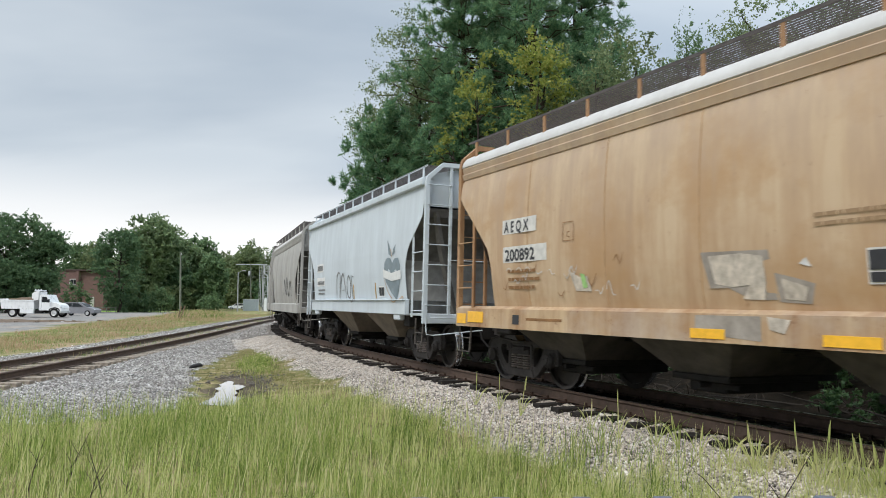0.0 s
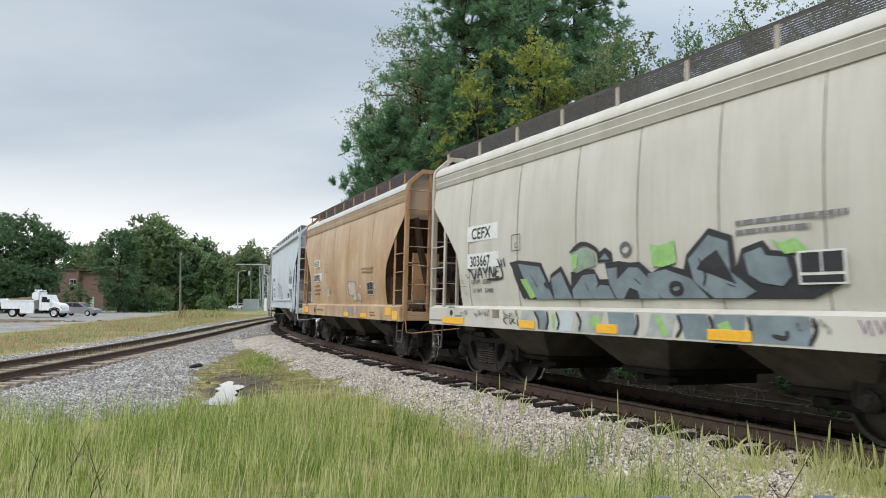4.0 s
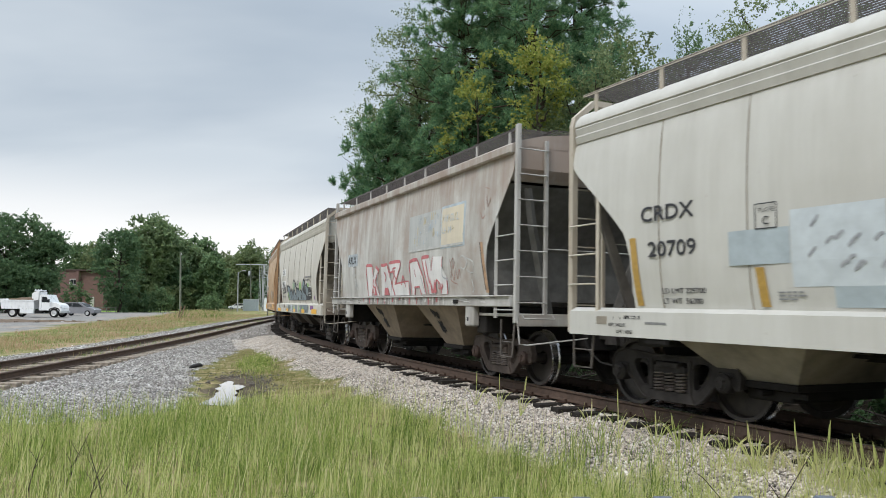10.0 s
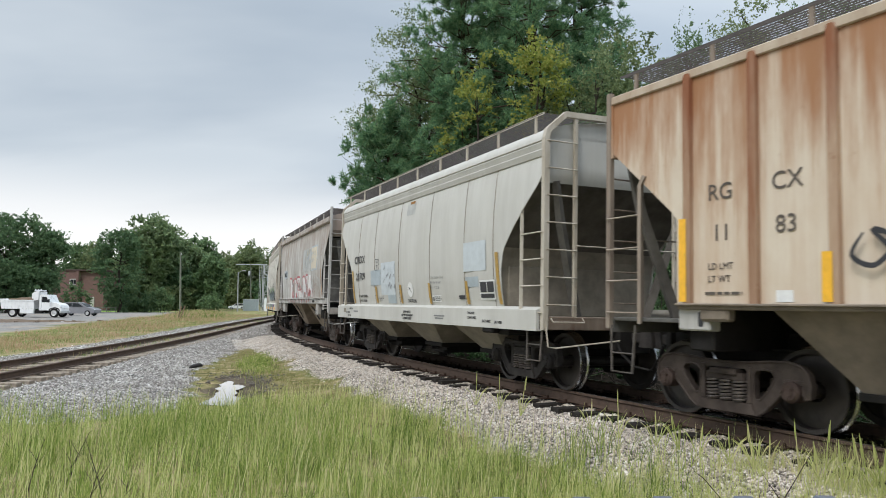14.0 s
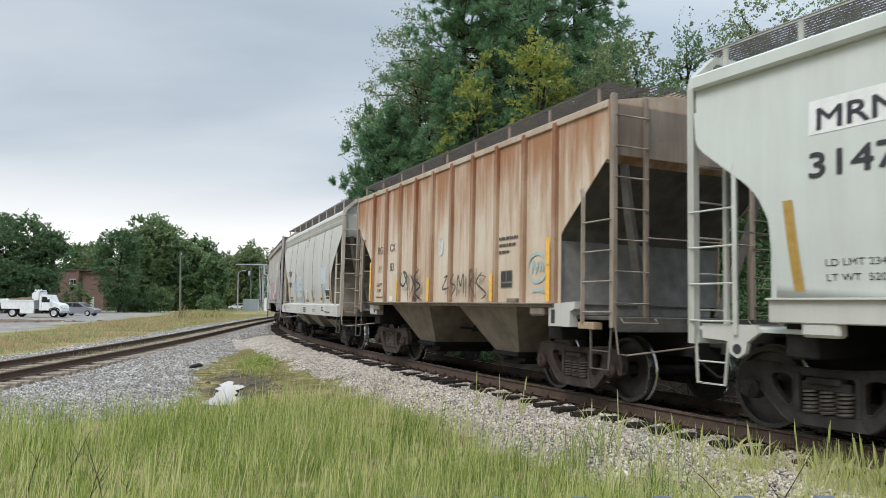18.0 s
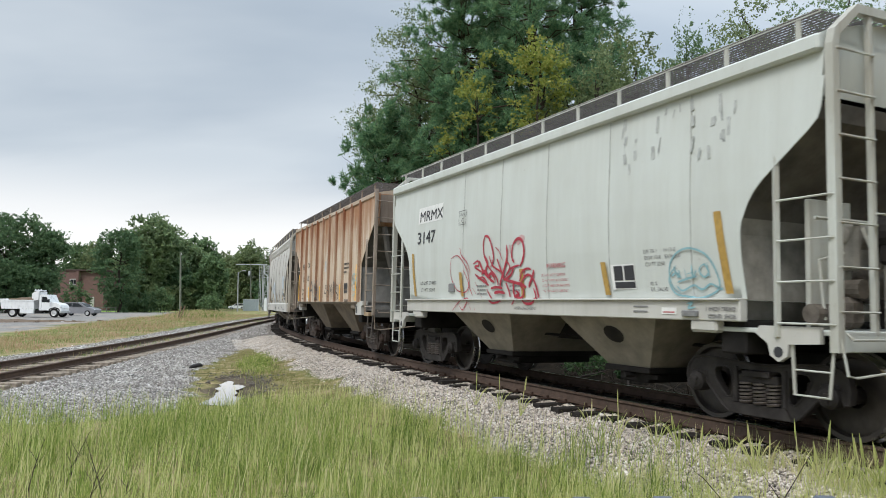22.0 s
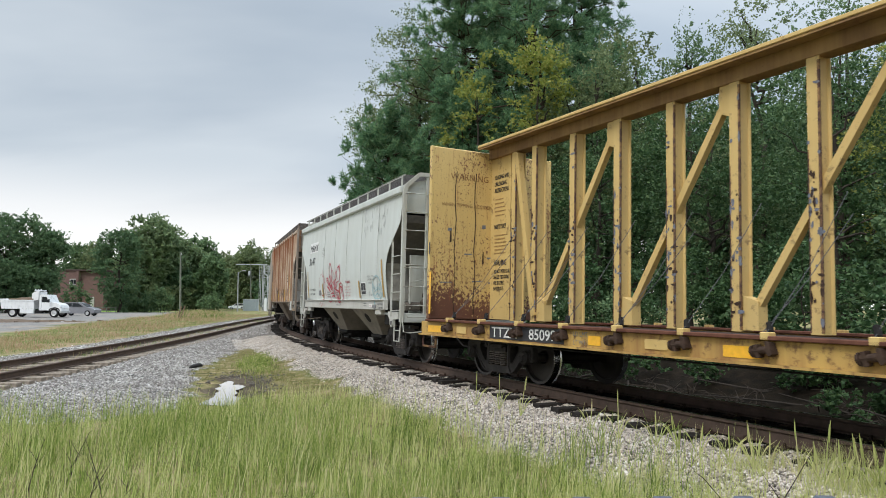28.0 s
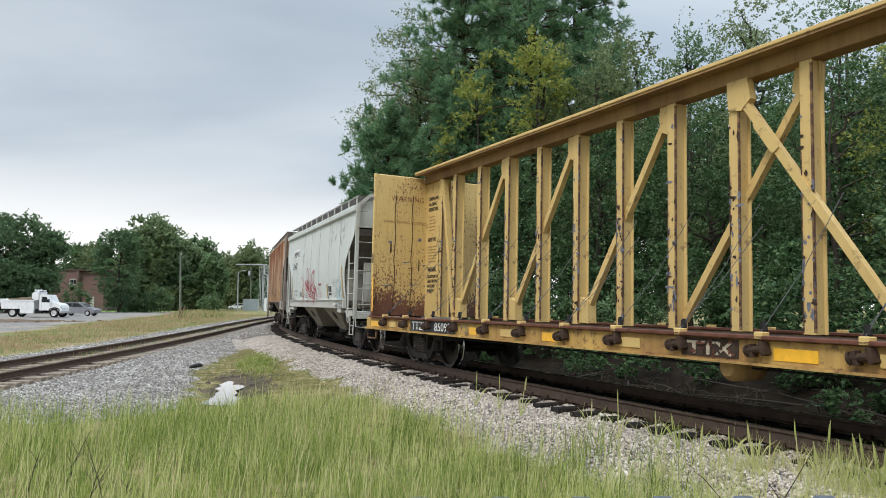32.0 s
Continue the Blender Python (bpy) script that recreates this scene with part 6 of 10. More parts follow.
smudge = plain("grey_road_smudge", (0.27, 0.255, 0.235), 0.75, 0.0, 0.4, 8, 0.1)
for i in range(44):
    x = 2.3 - 0.118 * i + rb.uniform(-0.04, 0.04)
    w, z0 = rb.uniform(0.04, 0.12), 1.325 + rb.choice((0, 0, 0.05, 0.09))
    part("paint_drip", Geo().add([(x, 1.625 + 0.0006 * (i % 4), z0), (x - w * 0.7, 1.625 + 0.0006 * (i % 4), z0 + 0.01), (x - w, 1.625 + 0.0006 * (i % 4), 1.495), (x + 0.01, 1.625 + 0.0006 * (i % 4), 1.495)], [(0, 1, 2, 3)]), (FADEDRED if i % 9 in (0, 4) else OLDWHITE if i % 3 else smudge), ar.ob)
for i in range(26):
    x, w = rb.choice((rb.uniform(-3.0, -5.0), rb.uniform(2.6, 5.0))), rb.uniform(0.06, 0.4)
    z = rb.uniform(1.33, 1.47)
    part("grime_smear", Geo().add([(x, 1.624, z), (x - w, 1.624, z - 0.006), (x - w * 0.8, 1.624, z + 0.018), (x - 0.02, 1.624, z + 0.02)], [(0, 1, 2, 3)]), smudge if i % 3 else OLDWHITE, ar.ob)
part("sill_latch", Geo().box(-3.44, -3.24, 1.618, 1.64, 1.36, 1.43, 0.006), UNDER, ar.ob, "dark latch on the sill")
brownred = plain("browned_red_scrawl", (0.36, 0.23, 0.20), 0.65, 0.0, 0.4, 7)
for p in ([(-2.95, 2.22), (-3.02, 2.0), (-2.98, 1.84)], [(-2.98, 2.12), (-3.12, 2.22), (-3.1, 2.02), (-3.2, 2.16)], [(-3.05, 1.94), (-3.14, 1.8), (-3.2, 2.0)], [(-3.24, 2.02), (-3.3, 1.82), (-3.38, 2.0), (-3.42, 1.84)], [(-2.98, 1.82), (-3.1, 1.76), (-3.3, 1.72)], [(-4.25, 2.98), (-4.34, 2.86), (-4.44, 2.90)], [(-4.30, 3.2), (-4.42, 3.0)], [(-4.46, 3.28), (-4.52, 3.05), (-4.62, 3.2)], [(-4.4, 3.4), (-4.6, 3.34)]):
    ar.strokes("graffiti_sketch", [p], 0.022, brownred, "thin browned red scrawl", lift=0.006)
for p in ([(-3.38, 2.2), (-3.55, 2.24), (-3.72, 2.12), (-3.6, 2.0), (-3.42, 2.04)], [(-3.66, 2.2), (-3.95, 2.12), (-4.0, 2.02)], [(-3.72, 1.98), (-3.85, 1.92), (-3.96, 1.92)], [(-3.9, 1.8), (-3.96, 1.62), (-3.9, 1.56)], [(-3.55, 1.64), (-3.62, 1.6)]):
    ar.strokes("chalk_scrawl", [p], 0.03, whitewash, "faded white scrawl", lift=0.006)
ar.rect("stripe", -4.44, -4.55, 1.55, 2.44, plain("faded_orange_stripe", (0.42, 0.26, 0.15), 0.6, 0.0, 0.4, 6), "faded orange stripe", tilt=0.22, lift=0.004)
ar.rect("stripe_edge", -4.42, -4.445, 1.60, 2.44, BLACKP, "dark edge of the stripe", tilt=0.22, lift=0.006)
for i in range(16):
    x, z = 3.5 - 0.3 * rb.random() - 0.12 * (i // 8), (1.92 if i < 8 else 1.6) + 0.28 * rb.random()
    ar.blob("flaked_paint", [[(x, z), (x - rb.uniform(0.03, 0.09), z + rb.uniform(-0.02, 0.03)), (x - rb.uniform(0.04, 0.1), z + rb.uniform(0.05, 0.1)), (x - rb.uniform(-0.01, 0.03), z + rb.uniform(0.03, 0.08))]], whitewash, "fleck of flaking white paint", lift=0.004 + 0.0004 * i)
for xx in (2.28, -1.26):
    for row, (w0, wide, tall, n) in enumerate(((0.80, 0.34, 0.12, 26), (0.44, 0.22, 0.17, 34))):
        pts = []
        for k in range(n):
            u = xx - (0.20 + 0.12 * row) - wide * (rb.random() if row else k / n)
            w = w0 + tall * math.sin(k * 1.9) * rb.uniform(0.5, 1.0) - 0.3 * wide * k / n * (1 - row)
            pts.append((u, 0.932 + 0.50 * w, 0.50 + 0.86 * w))
        part("sprayed_scrawl", Geo().tube(pts, 0.006, 4), BLACKP, ar.ob, "black tangled scrawl")
for x in (4.07 - 0.18, -4.07 + 0.25):
    part("pad_hole", Geo().cyl((x, 1.59, 1.08), (x, 1.603, 1.08), 0.04, n=14), BLACKP, ar.ob, "round hole in the white jacking pad")

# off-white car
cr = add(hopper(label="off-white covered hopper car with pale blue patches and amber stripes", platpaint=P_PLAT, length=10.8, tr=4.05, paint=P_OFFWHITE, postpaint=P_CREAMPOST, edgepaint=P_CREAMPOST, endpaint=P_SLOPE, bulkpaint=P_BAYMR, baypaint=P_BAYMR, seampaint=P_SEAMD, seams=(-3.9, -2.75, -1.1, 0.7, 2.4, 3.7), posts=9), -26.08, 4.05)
cr.words("CRDX", 4.0, 2.39, 0.19, BLACKP, 0.004, squeeze=1.2)
cr.words("20709", 3.88, 1.95, 0.19, BLACKP, 0.004, squeeze=1.2)
cr.strokes("stencil_frame", [[(2.28, 2.16), (2.28, 2.42)], [(2.28, 2.42), (2.02, 2.42)], [(2.02, 2.42), (2.02, 2.16)], [(2.02, 2.16), (2.28, 2.16)]], 0.012, BLACKP, "thin stencilled frame", ends=1)
cr.words("C", 2.2, 2.20, 0.09, BLACKP, 0.001)
cr.words("PLATE", 2.24, 2.33, 0.05, BLACKP)
for x0, x1, z0, z1 in ((2.64, 1.88, 1.79, 2.16), (1.87, 0.90, 1.55, 2.32), (1.44, 0.90, 1.35, 1.55), (-2.76, -3.66, 1.94, 2.47), (-2.83, -3.36, 1.66, 1.84)):
    cr.rect("paint_patch", x0, x1, z0, z1, PALEBLUE if x0 in (1.87, -2.76) else plain("blue_grey_patch", (0.37, 0.425, 0.455), 0.5, 0.0, 0.2, 5, 0.05), "blue-grey paint-over patch")
rd = random.Random(23)
for i in range(12):
    x, z = rd.uniform(0.95, 1.7), rd.uniform(1.66, 2.16)
    cr.strokes("paint_dab", [[(x, z), (x - 0.04, z + 0.05), (x - 0.09, z + rd.uniform(0.02, 0.12))]], 0.03, plain("grey_paint_dab", (0.33, 0.34, 0.36), 0.6), "grey dab on the paint-over patch")
for x, zt in ((4.12, 2.2), (2.27, 1.76), (0.58, 1.76), (-1.08, 1.77), (-2.84, 1.77), (-4.08, 2.23)):
    cr.rect("stripe", x, x - 0.11, 1.35, zt, OLDYELLOW, "amber stripe", lift=0.010, tilt=0.09)
cr.strokes("caution_disc", [[(-0.05 + 0.08 * math.cos(a), 1.65 + 0.08 * math.sin(a)) for a in np.linspace(0, 6.28, 14)]], 0.16, WHITEP, "white caution disc", ends=1)
cr.strokes("caution_line", [[(0.02, 1.71), (-0.03, 1.66), (-0.05, 1.67), (-0.12, 1.59)]], 0.02, BLACKP, "", lift=0.016, ends=1)
cr.words("CAUTION", 0.17, 1.375, 0.075, BLACKP, 0.002, squeeze=1.05)
cr.rect("data_panel", -3.39, -3.96, 1.43, 1.77, WHITEP, "black data panel in a white border")
for a, b, c, d in ((-3.42, -3.66, 1.56, 1.74), (-3.69, -3.93, 1.56, 1.74), (-3.42, -3.93, 1.46, 1.53)):
    cr.rect("panel_field", a, b, c, d, BLACKP, lift=0.012)
cr.words("LD LMT 229700", 3.68, 1.50, 0.065, BLACKP, 0.001, squeeze=1.15)
cr.words("LT WT  56300", 3.68, 1.38, 0.065, BLACKP, 0.001, squeeze=1.15)
for body, x, z in (("EXW  10-8  H  12-10", -1.17, 1.85), ("EW  8-5  H  15-0", -1.18, 1.75), ("CU  FT  3250", -1.20, 1.645)):
    cr.words(body, x, z, 0.055, GREYP, 0.0, squeeze=0.95)
cr.rect("label_plate", -1.22, -1.67, 1.385, 1.515, WHITEP, "white maker's label with dark print", lift=0.004)
cr.rect("label_mark", -1.24, -1.34, 1.41, 1.49, GREYP, lift=0.008)
cr.bars(-1.37, 1.475, (0.26, 0.28, 0.22), 0.02, 0.034, GREYP, lift=0.008, seed=14)
cr.bars(2.05, 1.49, (0.28, 0.3, 0.22), 0.016, 0.035, GREYP, seed=15)
cr.rect("primer_patch", 0.30, -0.20, 3.30, 3.56, plain("grey_primer_patch", (0.43, 0.43, 0.41), 0.6, 0.0, 0.25, 4), "grey primer patch under the eave", lift=0.004)
cr.rect("rust_spot", 0.14, -0.13, 3.54, 3.60, plain("orange_rust", (0.34, 0.17, 0.06), 0.8, 0.0, 0.5, 14), "orange rust spot", lift=0.008)
SIGNAL_WAY = Matrix(((-1, 0, 0, 0), (0, 0, 1, 0), (0, 1, 0, 0), (0, 0, 0, 1)))
for body, x, z in (("OPEN HATCH", 0.22, 1.145), ("BEFORE UNLOADING", 0.31, 1.075), ("COMPARTMENT", 0.24, 1.005)):
    part("lettering", letters(body, 0.07, 0.0012), BLACKP, cr.ob, at=Matrix.Translation((x, 1.623, z)) @ SIGNAL_WAY)
cr.rect("label_plate", -2.5, -2.76, 1.44, 1.51, BLACKP, "small dark sticker")
for x, z, w in ((-1.5, 1.10, 0.5), (-1.55, 1.05, 0.4), (3.9, 1.12, 0.35)):
    part("stencil_bar", Geo().box(x - w, x, 1.620, 1.624, z, z + 0.03), GREYP, cr.ob)

for body, x, z in (("BRK CYL R", 4.28, 1.18), ("RET. VALVE", 4.57, 1.08), ("LIFT  HERE", 4.42, 0.995), ("1 INCH RF", -3.02, 1.17), ("CLAMP PADS", -3.02, 1.09), ("JACK HERE", -3.62, 1.04), ("LIFT HERE", -4.06, 1.03)):
    part("lettering", letters(body, 0.062, 0.001), BLACKP, cr.ob, at=Matrix.Translation((x, 1.622, z)) @ Matrix(((-1, 0, 0, 0), (0, 0, 1, 0), (0, 1, 0, 0), (0, 0, 0, 1))))
for x in (4.47, 4.34):
    part("arrow", Geo().add([(x, 1.622, 1.15), (x + 0.03, 1.622, 1.21), (x + 0.012, 1.622, 1.20), (x + 0.004, 1.622, 1.15)], [(0, 1, 2, 3)]), BLACKP, cr.ob)
part("hasp_plate", Geo().box(4.61, 4.82, 1.612, 1.626, 1.10, 1.205, 0.004), P_BAYMR, cr.ob)

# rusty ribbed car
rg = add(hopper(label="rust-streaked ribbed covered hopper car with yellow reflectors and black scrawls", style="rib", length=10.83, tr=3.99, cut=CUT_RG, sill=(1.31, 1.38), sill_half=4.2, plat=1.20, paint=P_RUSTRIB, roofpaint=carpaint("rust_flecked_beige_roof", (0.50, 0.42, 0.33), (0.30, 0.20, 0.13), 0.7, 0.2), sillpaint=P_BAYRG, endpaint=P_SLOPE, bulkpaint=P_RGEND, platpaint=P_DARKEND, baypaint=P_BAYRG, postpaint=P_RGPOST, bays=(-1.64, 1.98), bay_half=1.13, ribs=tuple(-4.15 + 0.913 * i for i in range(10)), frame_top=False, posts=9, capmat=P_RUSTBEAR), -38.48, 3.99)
fadeblack = plain("faded_black_stencil", (0.13, 0.11, 0.095), 0.65, 0.0, 0.4, 9, 0.05)
for body, x, z in (("RG", 3.80, 2.54), ("11", 3.74, 2.08), ("CX", 2.96, 2.56), ("83", 2.92, 2.11)):
    rg.words(body, x, z, 0.19, fadeblack, 0.002)
rg.words("LD LMT", 3.80, 1.76, 0.075, fadeblack, 0.001)
rg.words("LT WT", 3.80, 1.62, 0.075, fadeblack, 0.001)
rg.bars(3.84, 1.48, (0.5,), 0.03, 0.05, fadeblack, seed=61)
jb = part("jacking_block", Geo().box(3.78, 4.24, 1.36, 1.56, 1.07, 1.345, 0.02), P_ARSILL, rg.ob, "dirty white jacking block with a slot")
part("slot", Geo().box(3.86, 3.93, 1.556, 1.566, 1.12, 1.29, 0.01), BLACKP, jb)
rg.rect("number_plate", 2.92, 2.72, 1.40, 1.52, WHITEP, "small pale plate")
for x, z1 in ((4.17, 2.36), (2.36, 1.88), (0.535, 1.88), (-2.19, 1.88), (-3.98, 1.93)):
    rg.rect("reflector", x, x - 0.11, 1.40, z1, YELLOW, "yellow reflective strip", lift=0.078)
rg.rect("reflector", -3.98, -4.08, 1.95, 2.37, YELLOW, "yellow reflective strip", lift=0.075)
RG_TAG = [[(1.95, 2.03), (2.06, 1.83), (1.85, 1.73), (1.66, 1.94), (1.86, 2.05), (1.64, 1.78), (1.59, 1.4)], [(1.45, 1.97), (1.17, 1.69), (1.32, 1.41)], [(1.18, 1.92), (1.48, 1.46)], [(0.97, 2.07), (1.24, 1.89), (0.9, 1.72), (1.17, 1.57), (0.79, 1.41)], [(1.06, 2.11), (1.04, 1.4)]]
RG_TAG2 = [[(-0.3, 1.85), (-0.45, 1.88), (-0.24, 1.64), (-0.52, 1.66)], [(-0.75, 1.92), (-0.6, 1.76), (-0.83, 1.68), (-0.64, 1.49)], [(-0.89, 1.49), (-0.94, 1.88), (-1.05, 1.68), (-1.16, 1.9), (-1.19, 1.48)], [(-1.28, 1.86), (-1.28, 1.48)], [(-1.42, 1.48), (-1.42, 1.95), (-1.58, 1.87), (-1.44, 1.73), (-1.64, 1.47)], [(-1.69, 1.97), (-1.67, 1.44)], [(-1.9, 1.91), (-1.7, 1.73), (-2.06, 1.54), (-1.9, 1.44)], [(-1.81, 1.88), (-2.06, 1.82)], [(-1.87, 1.9), (-1.83, 1.72)]]
for p in RG_TAG:
    rg.strokes("sprayed_scrawl", [p], 0.05, BLACKP, "black sprayed scrawl", lift=0.074)
for p in RG_TAG2:
    rg.strokes("sprayed_scrawl", [p], 0.042, fadeblack, "dark sprayed scrawl", lift=0.074)
for p in ([(-3.63 + 0.27 * math.cos(a), 1.92 + 0.22 * math.sin(a)) for a in np.linspace(0, 6.1, 14)], [(-3.48, 1.84), (-3.52, 2.02), (-3.6, 1.86), (-3.66, 2.02)], [(-3.7, 1.85), (-3.76, 2.0), (-3.82, 1.86)], [(-3.5, 1.55), (-3.7, 1.58), (-3.85, 1.54)]):
    rg.strokes("sprayed_ring", [p], 0.05, plain("pale_teal_spray_paint", (0.38, 0.48, 0.46), 0.55, 0.0, 0.25, 12, 0.05), "pale teal sprayed ring", lift=0.014)
rg.rect("data_panel", -2.47, -2.86, 1.62, 1.915, P_BAYMR, "dark data panel")
for a, b, c, d in ((-2.49, -2.65, 1.73, 1.90), (-2.68, -2.84, 1.73, 1.90), (-2.49, -2.84, 1.64, 1.70)):
    rg.rect("panel_field", a, b, c, d, BLACKP, lift=0.012)
rg.bars(-2.40, 2.43, (0.62, 0.55, 0.34), 0.05, 0.115, fadeblack, seed=6)
rg.strokes("sticker", [[(0.02 + 0.07 * math.cos(a), 2.49 + 0.12 * math.sin(a)) for a in np.linspace(0, 6.28, 12)]], 0.12, OLDWHITE, "pale round sticker", ends=1)
for e in (1, -1):
    part("end_panel", Geo().box(min(e * 5.418, e * 5.426), max(e * 5.418, e * 5.426), -1.40, 1.40, 3.38, 4.08, 0.002), P_RGPOST, rg.ob, "pale beige end panel stained with rust")
part("gate_opener", Geo().box(-3.1, -2.8, 1.54, 1.62, 1.385, 1.45, 0.01), P_BAYRG, rg.ob)
part("end_bracket", Geo().prism([(-4.05, 1.36), (-4.72, 1.40), (-4.72, 1.30), (-4.60, 1.26), (-4.60, 1.04), (-4.05, 1.04)], 1.46, 1.60), P_OFFWHITE, rg.ob, "pale corner bracket")
part("bracket_slot", Geo().box(-4.22, -4.12, 1.598, 1.606, 1.08, 1.28, 0.003), BLACKP, rg.ob)
part("corner_step", Geo().box(-5.1, -4.74, 1.40, 1.56, 1.02, 1.12, 0.01), plain("bare_timber_step", (0.40, 0.30, 0.20), 0.8, 0.0, 0.35, 9, 0.3), rg.ob, "worn step board")

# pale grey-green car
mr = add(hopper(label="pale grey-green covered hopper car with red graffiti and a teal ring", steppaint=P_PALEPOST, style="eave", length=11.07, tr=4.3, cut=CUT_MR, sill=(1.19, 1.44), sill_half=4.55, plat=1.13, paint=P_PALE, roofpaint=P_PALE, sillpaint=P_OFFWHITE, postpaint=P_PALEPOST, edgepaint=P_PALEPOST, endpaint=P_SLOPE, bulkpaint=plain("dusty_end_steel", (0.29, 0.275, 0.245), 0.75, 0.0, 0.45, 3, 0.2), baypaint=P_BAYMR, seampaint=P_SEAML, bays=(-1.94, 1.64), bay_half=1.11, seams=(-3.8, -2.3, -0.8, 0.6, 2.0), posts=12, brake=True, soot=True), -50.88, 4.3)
mr.rect("number_panel", 4.08, 2.90, 3.02, 3.36, WHITEP, "white lettering patch", lift=0.004)
mr.words("MRMX", 4.02, 3.06, 0.22, BLACKP, 0.006, squeeze=1.3)
mr.words("3147", 4.10, 2.60, 0.25, BLACKP, 0.007, squeeze=1.3)
mr.strokes("stencil_frame", [[(2.14, 2.83), (2.14, 3.09)], [(2.14, 3.09), (1.86, 3.09)], [(1.86, 3.09), (1.86, 2.83)], [(1.86, 2.83), (2.14, 2.83)]], 0.010, BLACKP, "thin stencilled frame", ends=1)
mr.words("C", 2.05, 2.86, 0.10, BLACKP)
mr.words("PLATE", 2.10, 3.0, 0.05, BLACKP)
mr.words("LD LMT 234000", 3.95, 1.74, 0.07, BLACKP, squeeze=1.2)
mr.words("LT WT  52000", 3.95, 1.60, 0.07, BLACKP, squeeze=1.2)
part("vent_plate", Geo().box(2.36, 2.60, 1.555, 1.575, 1.58, 1.74, 0.004), GREYP, mr.ob, "small louvred plate")
for x, z0, z1, tl in ((4.29, 1.50, 2.41, 0.09), (2.10, 1.49, 1.94, 0.1), (-0.06, 1.46, 1.92, 0.08), (-2.21, 1.49, 1.93, 0.18), (-4.30, 1.49, 2.40, 0.14)):
    mr.rect("stripe", x, x - 0.11, z0, z1, OLDYELLOW, "amber stripe", lift=0.010, tilt=tl)
MR_BOLD = [
    [(1.54, 2.07), (1.37, 2.12), (1.34, 2.04), (1.49, 2.02), (1.36, 1.96), (1.08, 1.87)],
    [(1.49, 1.88), (1.23, 1.77), (1.01, 1.68)],
    [(1.31, 2.12), (1.19, 1.94), (0.98, 1.8)],
    [(1.11, 2.54), (1.16, 2.4), (1.12, 2.19), (0.98, 2), (0.83, 1.88)],
    [(1.11, 2.54), (0.98, 2.52), (0.85, 2.34), (0.8, 2.13), (0.9, 1.99)],
    [(1.1, 2.19), (1.01, 2.06), (1.08, 1.93), (0.94, 1.78), (0.8, 1.73)],
    [(0.94, 2.18), (0.83, 2.01), (0.59, 1.91), (0.46, 1.83)],
    [(0.67, 2.12), (0.57, 1.95), (0.46, 1.75)],
    [(0.36, 2.34), (0.34, 2.14), (0.46, 1.91), (0.57, 1.75), (0.62, 1.61)],
    [(0.34, 2.06), (0.26, 1.96), (0.4, 1.83)],
    [(0.16, 2.32), (0.18, 2.13), (0.11, 2.03)]]
MR_BOLD_B = [
    [(0.16, 2.32), (0.01, 2.41), (-0.13, 2.38), (-0.2, 2.22), (-0.16, 2.07), (-0.06, 1.96)],
    [(0.46, 1.76), (0.27, 1.92), (0.08, 1.97), (-0.04, 1.98)],
    [(0.46, 1.75), (0.23, 1.84), (0.13, 1.97)],
    [(0.43, 1.76), (0.14, 1.71), (-0.1, 1.67), (-0.22, 1.62)],
    [(-0.02, 1.72), (-0.13, 1.88), (-0.27, 1.92), (-0.39, 1.9)],
    [(-0.04, 1.66), (-0.16, 1.77), (-0.3, 1.82), (-0.43, 1.76), (-0.52, 1.61), (-0.55, 1.44), (-0.46, 1.37), (-0.29, 1.37), (-0.18, 1.43)],
    [(-0.47, 1.89), (-0.43, 1.8), (-0.34, 1.69), (-0.3, 1.62)],
    [(-0.43, 1.61), (-0.48, 1.5), (-0.43, 1.42), (-0.29, 1.43)],
    [(0.93, 1.62), (0.73, 1.64), (0.53, 1.62)],
    [(0.82, 1.54), (0.66, 1.56), (0.46, 1.54)]]
MR_BOLD_C = [
    [(1.08, 1.62), (0.96, 1.48), (0.8, 1.38), (0.63, 1.38), (0.48, 1.41)],
    [(0.4, 1.71), (0.33, 1.59), (0.29, 1.47)],
    [(0.15, 1.74), (0.17, 1.58), (0.14, 1.45)],
    [(0.12, 1.34), (0.04, 1.43), (-0.1, 1.48), (-0.14, 1.58), (-0.04, 1.66)],
    [(0.1, 1.57), (0.01, 1.52), (0.13, 1.48), (-0.04, 1.46)],
    [(1.23, 1.87), (1.08, 1.93), (1.01, 1.83), (0.87, 1.88), (0.76, 1.76)],
    [(1.38, 1.8), (1.18, 1.82), (1.04, 1.72)],
    [(0.87, 1.93), (0.7, 1.8), (0.66, 1.67)],
    [(-0.21, 1.92), (-0.18, 1.77)]]
MR_THIN = [
    [(2.46, 2.21), (2.2, 2.26), (1.98, 2.15), (1.81, 1.97), (1.74, 1.74), (1.85, 1.59), (2.06, 1.57), (2.3, 1.64), (2.49, 1.9), (2.46, 2.18)],
    [(2.08, 2.4), (2.01, 2.25), (1.78, 2.1), (1.68, 1.92)],
    [(1.97, 2), (1.8, 1.79), (1.73, 1.63), (1.64, 1.5)],
    [(1.84, 2.06), (1.71, 1.89)],
    [(2.3, 1.22), (2.03, 1.39), (1.79, 1.46), (1.71, 1.39), (1.8, 1.3), (1.9, 1.24), (2.03, 1.34)],
    [(1.71, 1.43), (1.54, 1.24)],
    [(1.64, 1.65), (1.48, 1.52)],
    [(1.5, 1.74), (1.29, 1.45)],
    [(1.37, 1.45), (1.42, 1.24)],
    [(0.74, 2.33), (0.6, 2.24), (0.49, 2.08)]]
